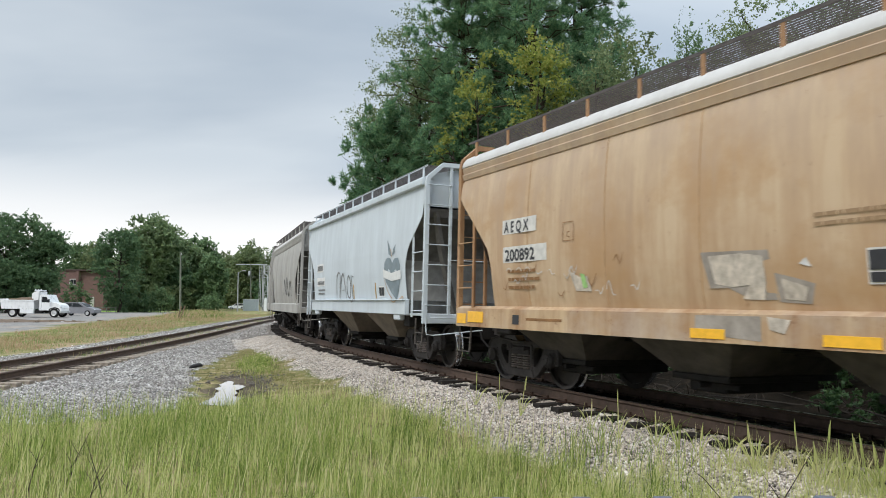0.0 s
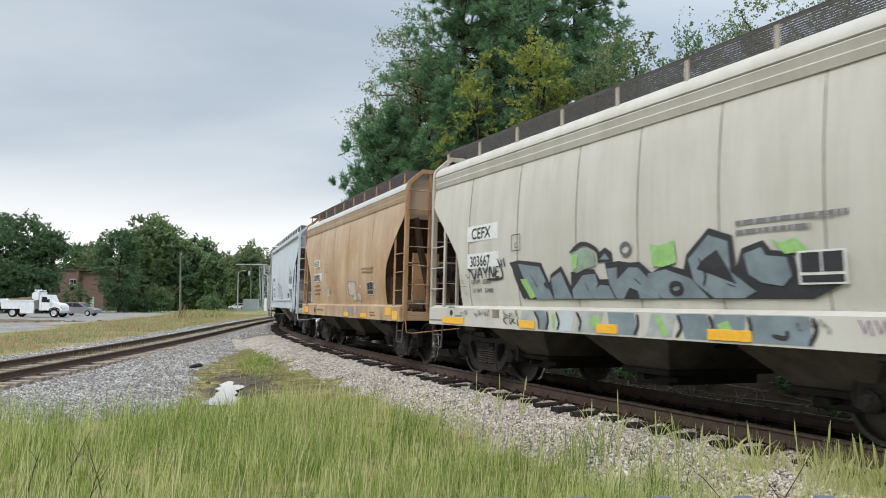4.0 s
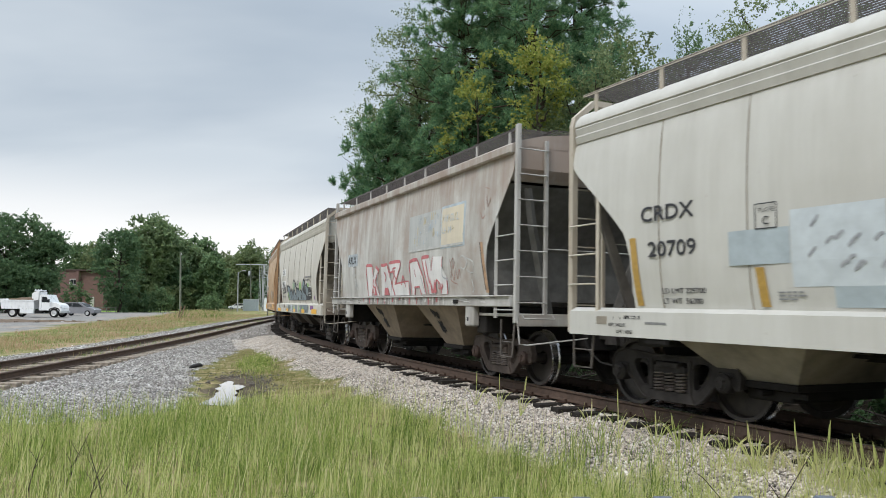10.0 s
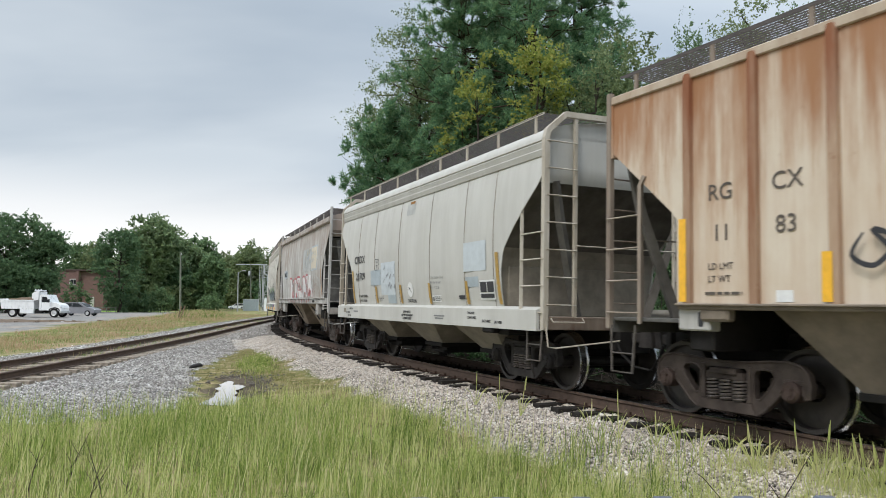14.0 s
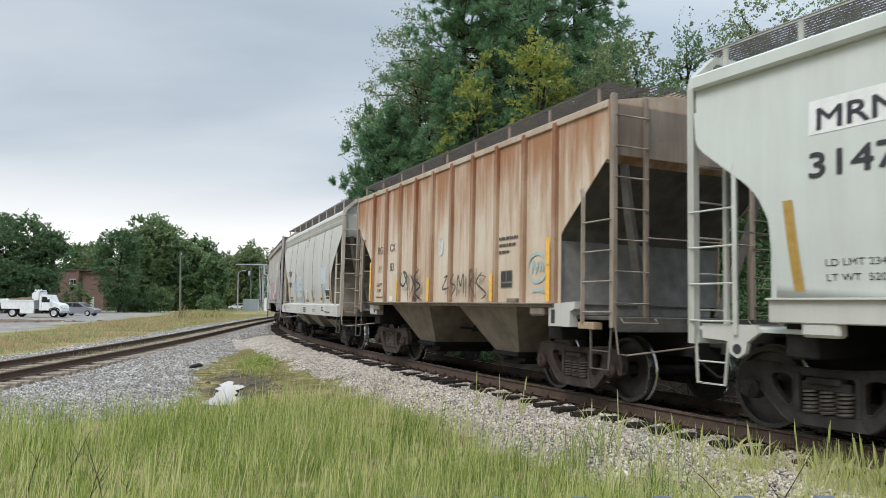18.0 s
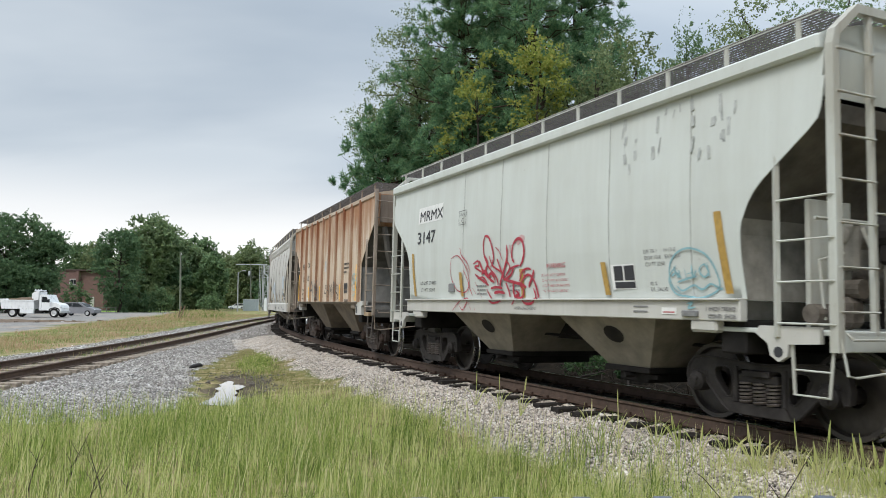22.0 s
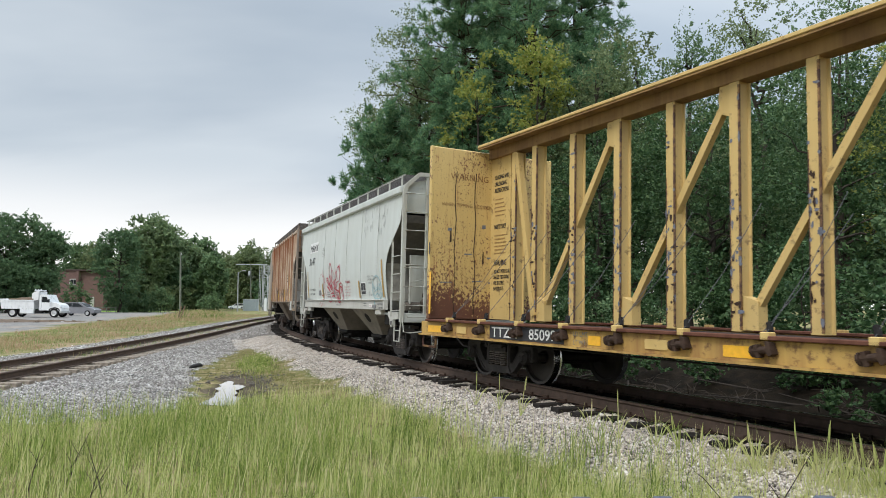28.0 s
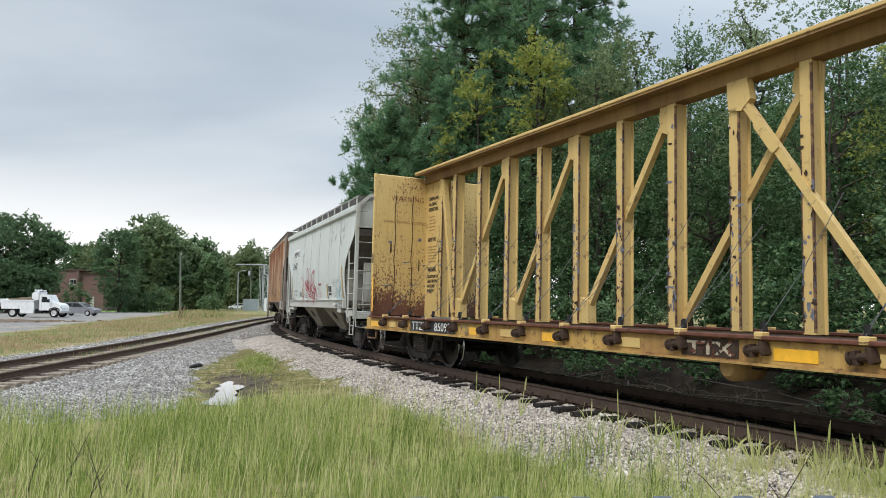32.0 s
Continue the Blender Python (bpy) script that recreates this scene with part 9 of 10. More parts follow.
# ---------------------------------------------------------------- trees
LEAF_DARK = leafmat("deep_green_leaves", [(0.2, (0.058, 0.115, 0.06)), (0.5, (0.11, 0.19, 0.092)), (0.8, (0.19, 0.275, 0.128))], 0.45)
LEAF_MID = leafmat("mid_green_leaves", [(0.2, (0.075, 0.13, 0.06)), (0.5, (0.14, 0.225, 0.105)), (0.8, (0.235, 0.32, 0.145))], 0.45)
LEAF_GREY = leafmat("grey_green_leaves", [(0.2, (0.105, 0.145, 0.07)), (0.5, (0.19, 0.245, 0.115)), (0.8, (0.31, 0.355, 0.165))], 0.5)
# grey-green leaf copy lightened to put distance haze into the colour
LEAF_FAR = leafmat("haze_paled_leaves", [(0.2, (0.11, 0.17, 0.09)), (0.5, (0.20, 0.28, 0.14)), (0.8, (0.32, 0.39, 0.19))], 0.5)
LEAF_YEL = leafmat("yellowing_leaves", [(0.2, (0.16, 0.215, 0.05)), (0.5, (0.31, 0.36, 0.085)), (0.78, (0.47, 0.43, 0.12)), (0.92, (0.46, 0.28, 0.10))], 0.5)
# dark copy of the leaf colours, with the canopy's shade painted in
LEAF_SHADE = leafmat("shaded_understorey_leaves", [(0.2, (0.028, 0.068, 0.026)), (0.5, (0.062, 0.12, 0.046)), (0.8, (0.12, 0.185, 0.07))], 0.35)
NEEDLE = leafmat("pine_needles", [(0.2, (0.055, 0.135, 0.075)), (0.5, (0.15, 0.285, 0.148)), (0.8, (0.33, 0.465, 0.225))], 0.5)
BARK = plain("ridged_grey_bark", (0.06, 0.05, 0.04), 0.9, 0.0, 0.45, 6, 0.6)
PBARK = plain("scaly_pine_bark", (0.075, 0.05, 0.036), 0.9, 0.0, 0.45, 6, 0.6)


def leaf_cloud(rs, centres, spread, per, size, flat=0.55, hub=(0, 0, 0)):
    """Leaves along short twigs that fan outwards from each centre."""
    tw = max(2, per // 12)
    out = centres - np.array(hub)
    out = out / (np.linalg.norm(out, axis=1)[:, None] + 1e-6)
    m = len(centres) * tw
    sp = np.repeat(spread, tw, 0)
    p0 = np.repeat(centres, tw, 0) + rs.normal(size=(m, 3)) * sp * np.array((0.62, 0.62, 0.5))
    d = np.repeat(out, tw, 0) * 0.6 + rs.normal(size=(m, 3)) * np.array((0.7, 0.7, 0.45))
    d = d / (np.linalg.norm(d, axis=1)[:, None] + 1e-6) * sp * rs.uniform(0.7, 1.7, (m, 1))
    k = 12
    n = m * k
    u = np.tile(np.linspace(0.02, 1.0, k), m)[:, None]
    c = np.repeat(p0, k, 0) + np.repeat(d, k, 0) * u + rs.normal(size=(n, 3)) * np.repeat(sp, k, 0) * 0.12
    c[:, 2] -= (u[:, 0] ** 2) * np.repeat(sp, k, 0)[:, 0] * 0.25
    a = np.repeat(d, k, 0) * 0.7 / (np.repeat(sp, k, 0) + 1e-6) + rs.normal(size=(n, 3)) * np.array((0.8, 0.8, 0.6))
    a /= np.linalg.norm(a, axis=1)[:, None]
    b = np.cross(a, rs.normal(size=(n, 3)) * 0.7 + np.array((0, 0, 1.0)))
    b /= np.linalg.norm(b, axis=1)[:, None] + 1e-9
    s = size * rs.uniform(0.55, 1.3, (n, 1))
    v = np.stack([c - a * s * 0.7, c + b * s * flat, c + a * s, c - b * s * flat], 1).reshape(-1, 3)
    return v, np.arange(4 * n).reshape(-1, 4)


def limb_path(rs, p0, p1, k=4, wob=0.08):
    p0, p1 = np.array(p0, float), np.array(p1, float)
    L = np.linalg.norm(p1 - p0)
    return [tuple(p0 + (p1 - p0) * (i / k) + (rs.normal(size=3) * wob * L * (0 < i < k)) + np.array((0, 0, -0.06 * L * math.sin(math.pi * i / k)))) for i in range(k + 1)]


def hardwood(name, label, x, y, height, radius, low, mat, seed, clumps=110, per=95, size=0.17, squash=1.0, lean=(0, 0), trunk_r=None, z0=None, spread=0.55, group="trees"):
    rs = np.random.RandomState(seed)
    z0 = float(ground_z([x], [y])[0]) - 0.1 if z0 is None else z0
    ob = thing(name, label, "tree", group, at=pose(x, y, z0))
    tr = trunk_r or height * 0.014
    top = (lean[0], lean[1], height * 0.86)
    limbs = Geo().tube(limb_path(rs, (0, 0, -0.2), top, 7, 0.012), [tr * 1.25, tr, tr * 0.9, tr * 0.78, tr * 0.62, tr * 0.45, tr * 0.28, tr * 0.1], 8)
    cz, rz = (height + low) / 2, (height - low) / 2
    cs = []
    lobes = rs.normal(size=(7, 3))
    lobes /= np.linalg.norm(lobes, axis=1)[:, None]
    while len(cs) < clumps:
        d = rs.normal(size=3)
        d /= np.linalg.norm(d)
        bulge = 0.72 + 0.38 * max(0.0, float((lobes @ d).max()) - 0.45) / 0.55
        r = rs.uniform(0.35, 1.0) ** 0.55 * bulge
        p = np.array((lean[0] * 0.6 + d[0] * radius * r, lean[1] * 0.6 + d[1] * radius * r * squash, cz + d[2] * rz * r))
        if p[2] > low * 0.9:
            cs.append(p)
    cs = np.array(cs)
    for i in range(0, len(cs), 7):
        t = min(0.95, max(0.12, (cs[i][2] - 0.35 * radius) / (height * 0.86)))
        q = (top[0] * t, top[1] * t, top[2] * t)
        limbs.tube(limb_path(rs, q, cs[i], 4, 0.06), [tr * 0.38, tr * 0.28, tr * 0.2, tr * 0.12, tr * 0.05], 5, caps=False)
    part("trunk", limbs, BARK, ob, "branching grey trunk", smooth=50)
    v, f = leaf_cloud(rs, cs, rs.uniform(0.6, 1.25, (len(cs), 1)) * spread, per, size, hub=(lean[0] * 0.6, lean[1] * 0.6, cz - rz * 0.4))
    part("crown", np_mesh("crown", v, f), mat, ob, "crown of many small leaves")
    return ob


def pine(label, x, y, height, radius, low, seed, branches=95, lean=0.3):
    rs = np.random.RandomState(seed)
    z0 = float(ground_z([x], [y])[0]) - 0.1
    ob = thing("pine_tree", label, "tree", "trees", at=pose(x, y, z0))
    limbs, shoots, dirs = Geo().tube(limb_path(rs, (0, 0, -0.2), (lean, 0, height), 7, 0.006), [0.32, 0.3, 0.27, 0.23, 0.19, 0.14, 0.09, 0.03], 9), [], []
    for i in range(branches):
        u = (i + rs.uniform()) / branches
        z = low + (height - low) * u
        L = radius * (1.0 - 0.72 * u ** 1.8) * rs.uniform(0.55, 1.12)
        a = rs.uniform(0, 2 * math.pi)
        d = np.array((math.cos(a), math.sin(a), rs.uniform(-0.05, 0.5)))
        p0 = np.array((lean * u, 0, z))
        p1 = p0 + d * L
        limbs.tube(limb_path(rs, p0, p1, 4, 0.05), [0.06, 0.05, 0.035, 0.02, 0.01], 4, caps=False)
        for w in (0.35, 0.68, 1.02):
            hub = p0 + (p1 - p0) * w + rs.normal(size=3) * 0.38
            for k in range(9):
                e = d * 0.5 + rs.normal(size=3) * 0.6 + np.array((0, 0, 0.5))
                e /= np.linalg.norm(e)
                shoots.append(hub + e * rs.uniform(0.05, 0.55))
                dirs.append(e)
    part("trunk", limbs, PBARK, ob, "straight scaly trunk with whorled branches", smooth=50)
    T, D = np.array(shoots), np.array(dirs)
    per = 30
    n = len(T) * per
    d0 = np.repeat(D, per, 0)
    c = np.repeat(T, per, 0) + d0 * rs.uniform(-0.22, 0.22, (n, 1))
    d = d0 * 0.75 + rs.normal(size=(n, 3)) * 0.55
    d /= np.linalg.norm(d, axis=1)[:, None]
    L = rs.uniform(0.20, 0.38, (n, 1))
    sd = np.cross(d, rs.normal(size=(n, 3)))
    sd /= np.linalg.norm(sd, axis=1)[:, None] + 1e-9
    v = np.stack([c - sd * 0.024, c + sd * 0.024, c + d * L], 1).reshape(-1, 3)
    part("crown", np_mesh("crown", v, np.arange(3 * n).reshape(-1, 3)), NEEDLE, ob, "dense crown of blue-green needle tufts")
    return ob


# woodland behind the main track
hardwood("hardwood_tree", "tall loose-crowned hardwood at the edge of the pines", -1.7, 53.0, 22.5, 4.8, 5.0, LEAF_GREY, 11, 330, 144, 0.085, spread=0.62)
pine("tall blue-green pine standing behind the tracks", 1.0, 47.0, 29.0, 5.4, 4.5, 21, 165)
pine("tall blue-green pine standing behind the tracks", 5.0, 43.5, 28.5, 5.4, 4.5, 22, 165)
pine("tall blue-green pine standing behind the tracks", 8.6, 48.0, 28.0, 5.0, 5.0, 23, 150)
pine("tall blue-green pine standing behind the tracks", 3.2, 50.0, 28.0, 4.6, 8.0, 26, 110)
for k, (x, y, hh, r) in enumerate(((-0.6, 56.0, 21.0, 4.6), (4.6, 57.0, 25.0, 5.6), (9.0, 55.0, 24.0, 5.2), (1.0, 52.0, 12.0, 4.0), (11.8, 50.0, 19.0, 3.6))):
    hardwood("hardwood_tree", "dark hardwood crowded in among the pines", x, y, hh, r, 3.0, LEAF_MID, 140 + k, int(62 * r), 120, 0.13, spread=0.8)
hardwood("hardwood_tree", "feathery green tree beside the pines", 10.6, 40.0, 17.0, 2.6, 5.0, LEAF_GREY, 59, 110, 110, 0.10, spread=0.5)
pine("short pine leaning out over the line", -3.0, 48.0, 14.0, 4.0, 3.5, 24, 95, -0.8)
pine("short pine leaning out over the line", 1.2, 44.0, 14.5, 3.9, 4.0, 25, 80)
hardwood("hardwood_tree", "yellowing young tree in front of the pines", 4.9, 37.0, 16.4, 1.5, 9.0, LEAF_YEL, 12, 52, 110, 0.095, spread=0.42)
hardwood("hardwood_tree", "yellowing young tree in front of the pines", 1.7, 38.5, 15.0, 1.2, 9.4, LEAF_YEL, 13, 20, 84, 0.095, spread=0.40)
hardwood("hardwood_tree", "yellowing young tree in front of the pines", 0.5, 40.5, 11.8, 1.3, 8.0, LEAF_YEL, 53, 14, 72, 0.095, spread=0.40)
hardwood("hardwood_tree", "feathery green tree beside the pines", 8.0, 38.5, 15.8, 3.2, 4.0, LEAF_GREY, 14, 150, 130, 0.10, spread=0.55)
hardwood("hardwood_tree", "sparse hardwood with sky showing through its top", 12.0, 36.0, 17.2, 2.6, 3.5, LEAF_MID, 15, 90, 144, 0.075, spread=0.45)
hardwood("hardwood_tree", "sparse hardwood with sky showing through its top", 13.6, 31.5, 16.0, 3.0, 2.5, LEAF_GREY, 16, 110, 144, 0.07, spread=0.45)
hardwood("hardwood_tree", "loose hardwood with sky showing through its top", 15.6, 28.0, 15.0, 3.2, 2.0, LEAF_MID, 57, 120, 144, 0.065, spread=0.45)
hardwood("hardwood_tree", "loose hardwood with sky showing through its top", 17.6, 24.0, 14.5, 3.2, 2.0, LEAF_GREY, 58, 120, 144, 0.06, spread=0.45)
hardwood("hardwood_tree", "dense hardwood close behind the train", 14.0, 25.5, 13.2, 3.2, 2.0, LEAF_MID, 17, 130, 120, 0.075, spread=0.45)
hardwood("hardwood_tree", "dense hardwood turning rusty close behind the train", 13.8, 20.5, 12.4, 3.0, 1.5, LEAF_YEL, 18, 70, 110, 0.065, spread=0.42)
hardwood("hardwood_tree", "dense hardwood close behind the train", 16.5, 17.5, 13.0, 3.6, 1.5, LEAF_MID, 19, 120, 120, 0.065, spread=0.45)
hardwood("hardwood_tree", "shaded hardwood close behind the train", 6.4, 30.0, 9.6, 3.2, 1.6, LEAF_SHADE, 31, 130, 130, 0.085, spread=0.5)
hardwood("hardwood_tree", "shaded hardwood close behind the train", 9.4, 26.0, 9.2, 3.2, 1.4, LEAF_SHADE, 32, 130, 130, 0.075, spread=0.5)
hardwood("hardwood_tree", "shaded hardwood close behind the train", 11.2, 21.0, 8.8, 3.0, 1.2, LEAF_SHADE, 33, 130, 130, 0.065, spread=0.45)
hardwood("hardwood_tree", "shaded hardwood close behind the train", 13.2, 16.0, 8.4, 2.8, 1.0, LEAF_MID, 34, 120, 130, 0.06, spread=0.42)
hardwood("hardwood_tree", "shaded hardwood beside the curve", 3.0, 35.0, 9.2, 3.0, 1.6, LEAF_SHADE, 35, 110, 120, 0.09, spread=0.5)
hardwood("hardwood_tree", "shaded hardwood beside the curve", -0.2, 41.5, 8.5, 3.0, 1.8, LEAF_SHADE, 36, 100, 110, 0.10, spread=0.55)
hardwood("hardwood_tree", "dark hardwood deep in the wood", 15.5, 39.0, 12.0, 5.0, 1.0, LEAF_DARK, 37, 240, 110, 0.17, spread=0.8)
hardwood("hardwood_tree", "dark hardwood deep in the wood", 19.5, 29.0, 12.0, 5.0, 1.0, LEAF_DARK, 38, 240, 110, 0.16, spread=0.8)
hardwood("hardwood_tree", "dark hardwood deep in the wood", 21.0, 19.0, 12.5, 5.0, 1.0, LEAF_DARK, 39, 240, 110, 0.15, spread=0.8)
hardwood("hardwood_tree", "dark hardwood deep in the wood", 9.0, 52.0, 14.0, 6.0, 1.0, LEAF_DARK, 40, 130, 100, 0.18, spread=0.9)
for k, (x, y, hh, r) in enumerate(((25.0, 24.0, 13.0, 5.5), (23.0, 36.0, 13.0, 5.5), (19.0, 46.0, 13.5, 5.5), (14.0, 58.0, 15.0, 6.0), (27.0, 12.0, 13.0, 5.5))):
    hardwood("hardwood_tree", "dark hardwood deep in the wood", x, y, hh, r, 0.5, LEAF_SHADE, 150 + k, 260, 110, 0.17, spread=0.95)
rs5 = random.Random(5)
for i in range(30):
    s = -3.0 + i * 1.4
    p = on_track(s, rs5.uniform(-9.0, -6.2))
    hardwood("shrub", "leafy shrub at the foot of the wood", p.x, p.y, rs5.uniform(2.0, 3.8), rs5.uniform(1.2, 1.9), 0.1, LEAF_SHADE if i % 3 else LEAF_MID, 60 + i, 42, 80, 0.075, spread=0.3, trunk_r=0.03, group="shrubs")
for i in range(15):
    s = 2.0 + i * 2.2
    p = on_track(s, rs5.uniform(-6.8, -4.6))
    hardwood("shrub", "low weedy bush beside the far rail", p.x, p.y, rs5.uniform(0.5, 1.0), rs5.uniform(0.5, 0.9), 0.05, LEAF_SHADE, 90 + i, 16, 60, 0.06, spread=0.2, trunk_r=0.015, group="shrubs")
TWIG = plain("grey_brown_twigs", (0.075, 0.06, 0.048), 0.9, 0.0, 0.4, 9, 0.2)
DEADW = plain("grey_dead_wood", (0.06, 0.05, 0.042), 0.9, 0.0, 0.35, 9, 0.3)
for i in range(14):
    s = 3.0 + i * 1.5
    p = on_track(s, rs5.uniform(-5.8, -4.4))
    a = rs5.uniform(0, 3.1)
    L = rs5.uniform(0.5, 1.4)
    z = float(ground_z([p.x], [p.y])[0])
    g = Geo().tube([(p.x - L * math.cos(a), p.y - L * math.sin(a), z + 0.03), (p.x, p.y, z + rs5.uniform(0.05, 0.3)), (p.x + L * math.cos(a), p.y + L * math.sin(a), z + rs5.uniform(0.02, 0.5))], [0.03, 0.025, 0.008], 6)
    tagged(part("fallen_branch", g, DEADW), "bare fallen branch on the leaf litter", "branch", "fallen branches")

for i in range(11):
    p = on_track(1.5 + i * 2.0, rs5.uniform(-5.6, -4.2))
    z = float(ground_z([p.x], [p.y])[0])
    bp = thing("brush_pile", "tangle of bare grey twigs and dead stems on the leaf litter", "brush", "brush piles", at=pose(p.x, p.y, z, 0, 0, rs5.uniform(0, 180)))
    for k in range(22):
        a, L, h = rs5.uniform(0, 6.28), rs5.uniform(0.35, 1.1), rs5.uniform(0.05, 0.45)
        q = (rs5.uniform(-0.5, 0.5), rs5.uniform(-0.3, 0.3), 0.0)
        part("twig", Geo().tube([q, (q[0] + 0.5 * L * math.cos(a), q[1] + 0.5 * L * math.sin(a), h), (q[0] + L * math.cos(a + 0.4), q[1] + L * math.sin(a + 0.4), h * rs5.uniform(0.3, 1.5))], [0.012, 0.008, 0.003], 4), TWIG, bp)

# tree line beyond the lot
for i, (x, y, h, r, lo, mat) in enumerate((
        (-66.5, 107, 15.6, 5.2, 0.6, LEAF_MID), (-61.0, 104, 14.6, 4.2, 0.6, LEAF_DARK), (-59.0, 107, 13.9, 3.4, 0.6, LEAF_MID), (-56.0, 105, 11.6, 2.3, 7.2, LEAF_DARK), (-59.5, 101, 8.0, 3.0, 0.4, LEAF_DARK), (-64.0, 100, 7.5, 3.2, 0.4, LEAF_MID), (-72.0, 110, 15.0, 5.0, 0.6, LEAF_MID),
        (-69.2, 150, 12.6, 3.6, 0.6, LEAF_GREY), (-75.5, 155, 13.0, 4.2, 0.6, LEAF_MID), (-63.5, 152, 13.8, 4.4, 0.6, LEAF_MID),
        (-52.4, 120, 16.2, 4.1, 0.6, LEAF_DARK), (-60.6, 149, 13.6, 4.6, 0.4, LEAF_GREY), (-57.2, 103.5, 8.4, 3.3, 0.4, LEAF_DARK), (-58.3, 147, 19.6, 5.6, 0.8, LEAF_FAR), (-56.8, 153, 17.6, 4.0, 0.8, LEAF_FAR), (-53.4, 156, 16.4, 4.2, 0.8, LEAF_FAR), (-53.6, 165, 17.0, 3.9, 0.8, LEAF_MID), (-55.4, 155, 12.0, 4.2, 0.4, LEAF_FAR), (-53.8, 162, 11.7, 3.9, 0.4, LEAF_FAR), (-60.4, 158, 17.2, 5.4, 0.8, LEAF_FAR),
        (-46.8, 150, 11.8, 2.8, 0.5, LEAF_MID), (-54.0, 207, 16.6, 5.0, 0.5, LEAF_MID), (-56, 172, 13.2, 5.0, 0.5, LEAF_MID), (-52, 200, 17.2, 5.8, 0.5, LEAF_GREY), (-45, 212, 17.6, 6.0, 0.5, LEAF_MID), (-37, 220, 17.0, 6.0, 0.5, LEAF_DARK), (-59.5, 206, 15.5, 5.0, 0.5, LEAF_GREY), (-61, 180, 13.5, 4.5, 0.5, LEAF_MID), (-29, 224, 16.5, 6.0, 0.5, LEAF_MID), (-46, 196, 9.0, 4.5, 0.4, LEAF_DARK), (-54, 150, 9.0, 4.0, 0.4, LEAF_DARK))):
    far = y > 140
    hardwood("hardwood_tree", "distant hardwood in the far tree line" if far else "broad hardwood in the tree line beyond the lot", x, y, h, r, lo, mat, 200 + i, int(42 * r) if h > 10 else 95, 120, 0.30 if far else 0.19, spread=0.85 if far else 0.62)
hardwood("shrub", "leafy bush at the foot of the brick building", -58.4, 118, 4.4, 2.5, 0.2, LEAF_MID, 239, 40, 96, 0.15, spread=0.5, trunk_r=0.05, group="shrubs")
hardwood("shrub", "round green bush in the rough grass", -34.5, 110, 2.6, 1.5, 0.2, LEAF_MID, 240, 34, 84, 0.14, spread=0.4, trunk_r=0.05, group="shrubs")
rs7 = random.Random(17)
for i in range(15):
    x, y = -66 + i * 1.9 + rs7.uniform(-0.5, 0.5), 103.0 + rs7.uniform(-2, 2)
    if -57.5 < x < -46.5:
        continue
    hardwood("shrub", "dense bush at the foot of the tree line", x * (1.18 if x > -46 else 1.0), y * (1.18 if x > -46 else 1.0), rs7.uniform(2.4, 4.4), rs7.uniform(1.6, 2.4), 0.1, LEAF_DARK if i % 2 else LEAF_MID, 260 + i, 34, 84, 0.17, spread=0.5, trunk_r=0.05, group="shrubs")
for i in range(5):
    x, y = -59.0 + i * 2.1, 143 + i * 1.5
    hardwood("shrub", "dense bush at the foot of the tree line", x, y, rs7.uniform(5.0, 7.5), rs7.uniform(2.6, 3.4), 0.1, LEAF_FAR if i % 2 else LEAF_GREY, 280 + i, 34, 84, 0.2, spread=0.5, trunk_r=0.05, group="shrubs")
for i in range(26):
    x = -86 + i * 6.6
    if x > -20:
        x += 60
    hardwood("hardwood_tree", "hardwood of the far wood edge", x, 250 + (i * 37) % 40, 15 + (i * 13) % 5, 7.0, 0.5, LEAF_GREY if i % 2 else LEAF_MID, 300 + i, 80, 60, 0.55, spread=1.5)

# ---------------------------------------------------------------- crushed stone
def stone_material(name, stops, tint, amount):
    """Crushed stone: each piece its own shade, in drifts of cleaner and dirtier stone."""
    m, t, b = nodes_of(name)
    g = t.nodes.new("ShaderNodeNewGeometry")
    c = ramp(t, g.outputs["Random Per Island"], stops)
    n = tex(t, "ShaderNodeTexNoise", mapped(t), Scale=45.0, Detail=4.0)
    drift = tex(t, "ShaderNodeTexNoise", mapped(t), Scale=0.9, Detail=5.0, Roughness=0.6)
    c = mixc(t, mth(t, "MULTIPLY", ramp(t, drift.outputs["Fac"], [(0.4, (0, 0, 0)), (0.66, (1, 1, 1))]), amount), c, tint)
    c = mixc(t, mth(t, "MULTIPLY", n.outputs["Fac"], 0.25), c, (0.20, 0.18, 0.16))
    t.links.new(c, b.inputs["Base Color"])
    b.inputs["Roughness"].default_value = 0.85
    b.inputs["Specular IOR Level"].default_value = 0.25
    return m


STONE = stone_material("crushed_granite", [(0.0, (0.12, 0.105, 0.095)), (0.2, (0.34, 0.30, 0.265)), (0.45, (0.56, 0.495, 0.43)), (0.7, (0.68, 0.575, 0.475)), (0.9, (0.78, 0.72, 0.63)), (1.0, (0.88, 0.85, 0.80))], (0.33, 0.28, 0.22), 0.4)
STONE_GREY = stone_material("greyed_yard_stone", [(0.0, (0.08, 0.077, 0.075)), (0.22, (0.25, 0.24, 0.23)), (0.5, (0.45, 0.43, 0.405)), (0.75, (0.57, 0.54, 0.505)), (0.92, (0.68, 0.655, 0.62)), (1.0, (0.84, 0.82, 0.79))], (0.19, 0.17, 0.15), 0.55)


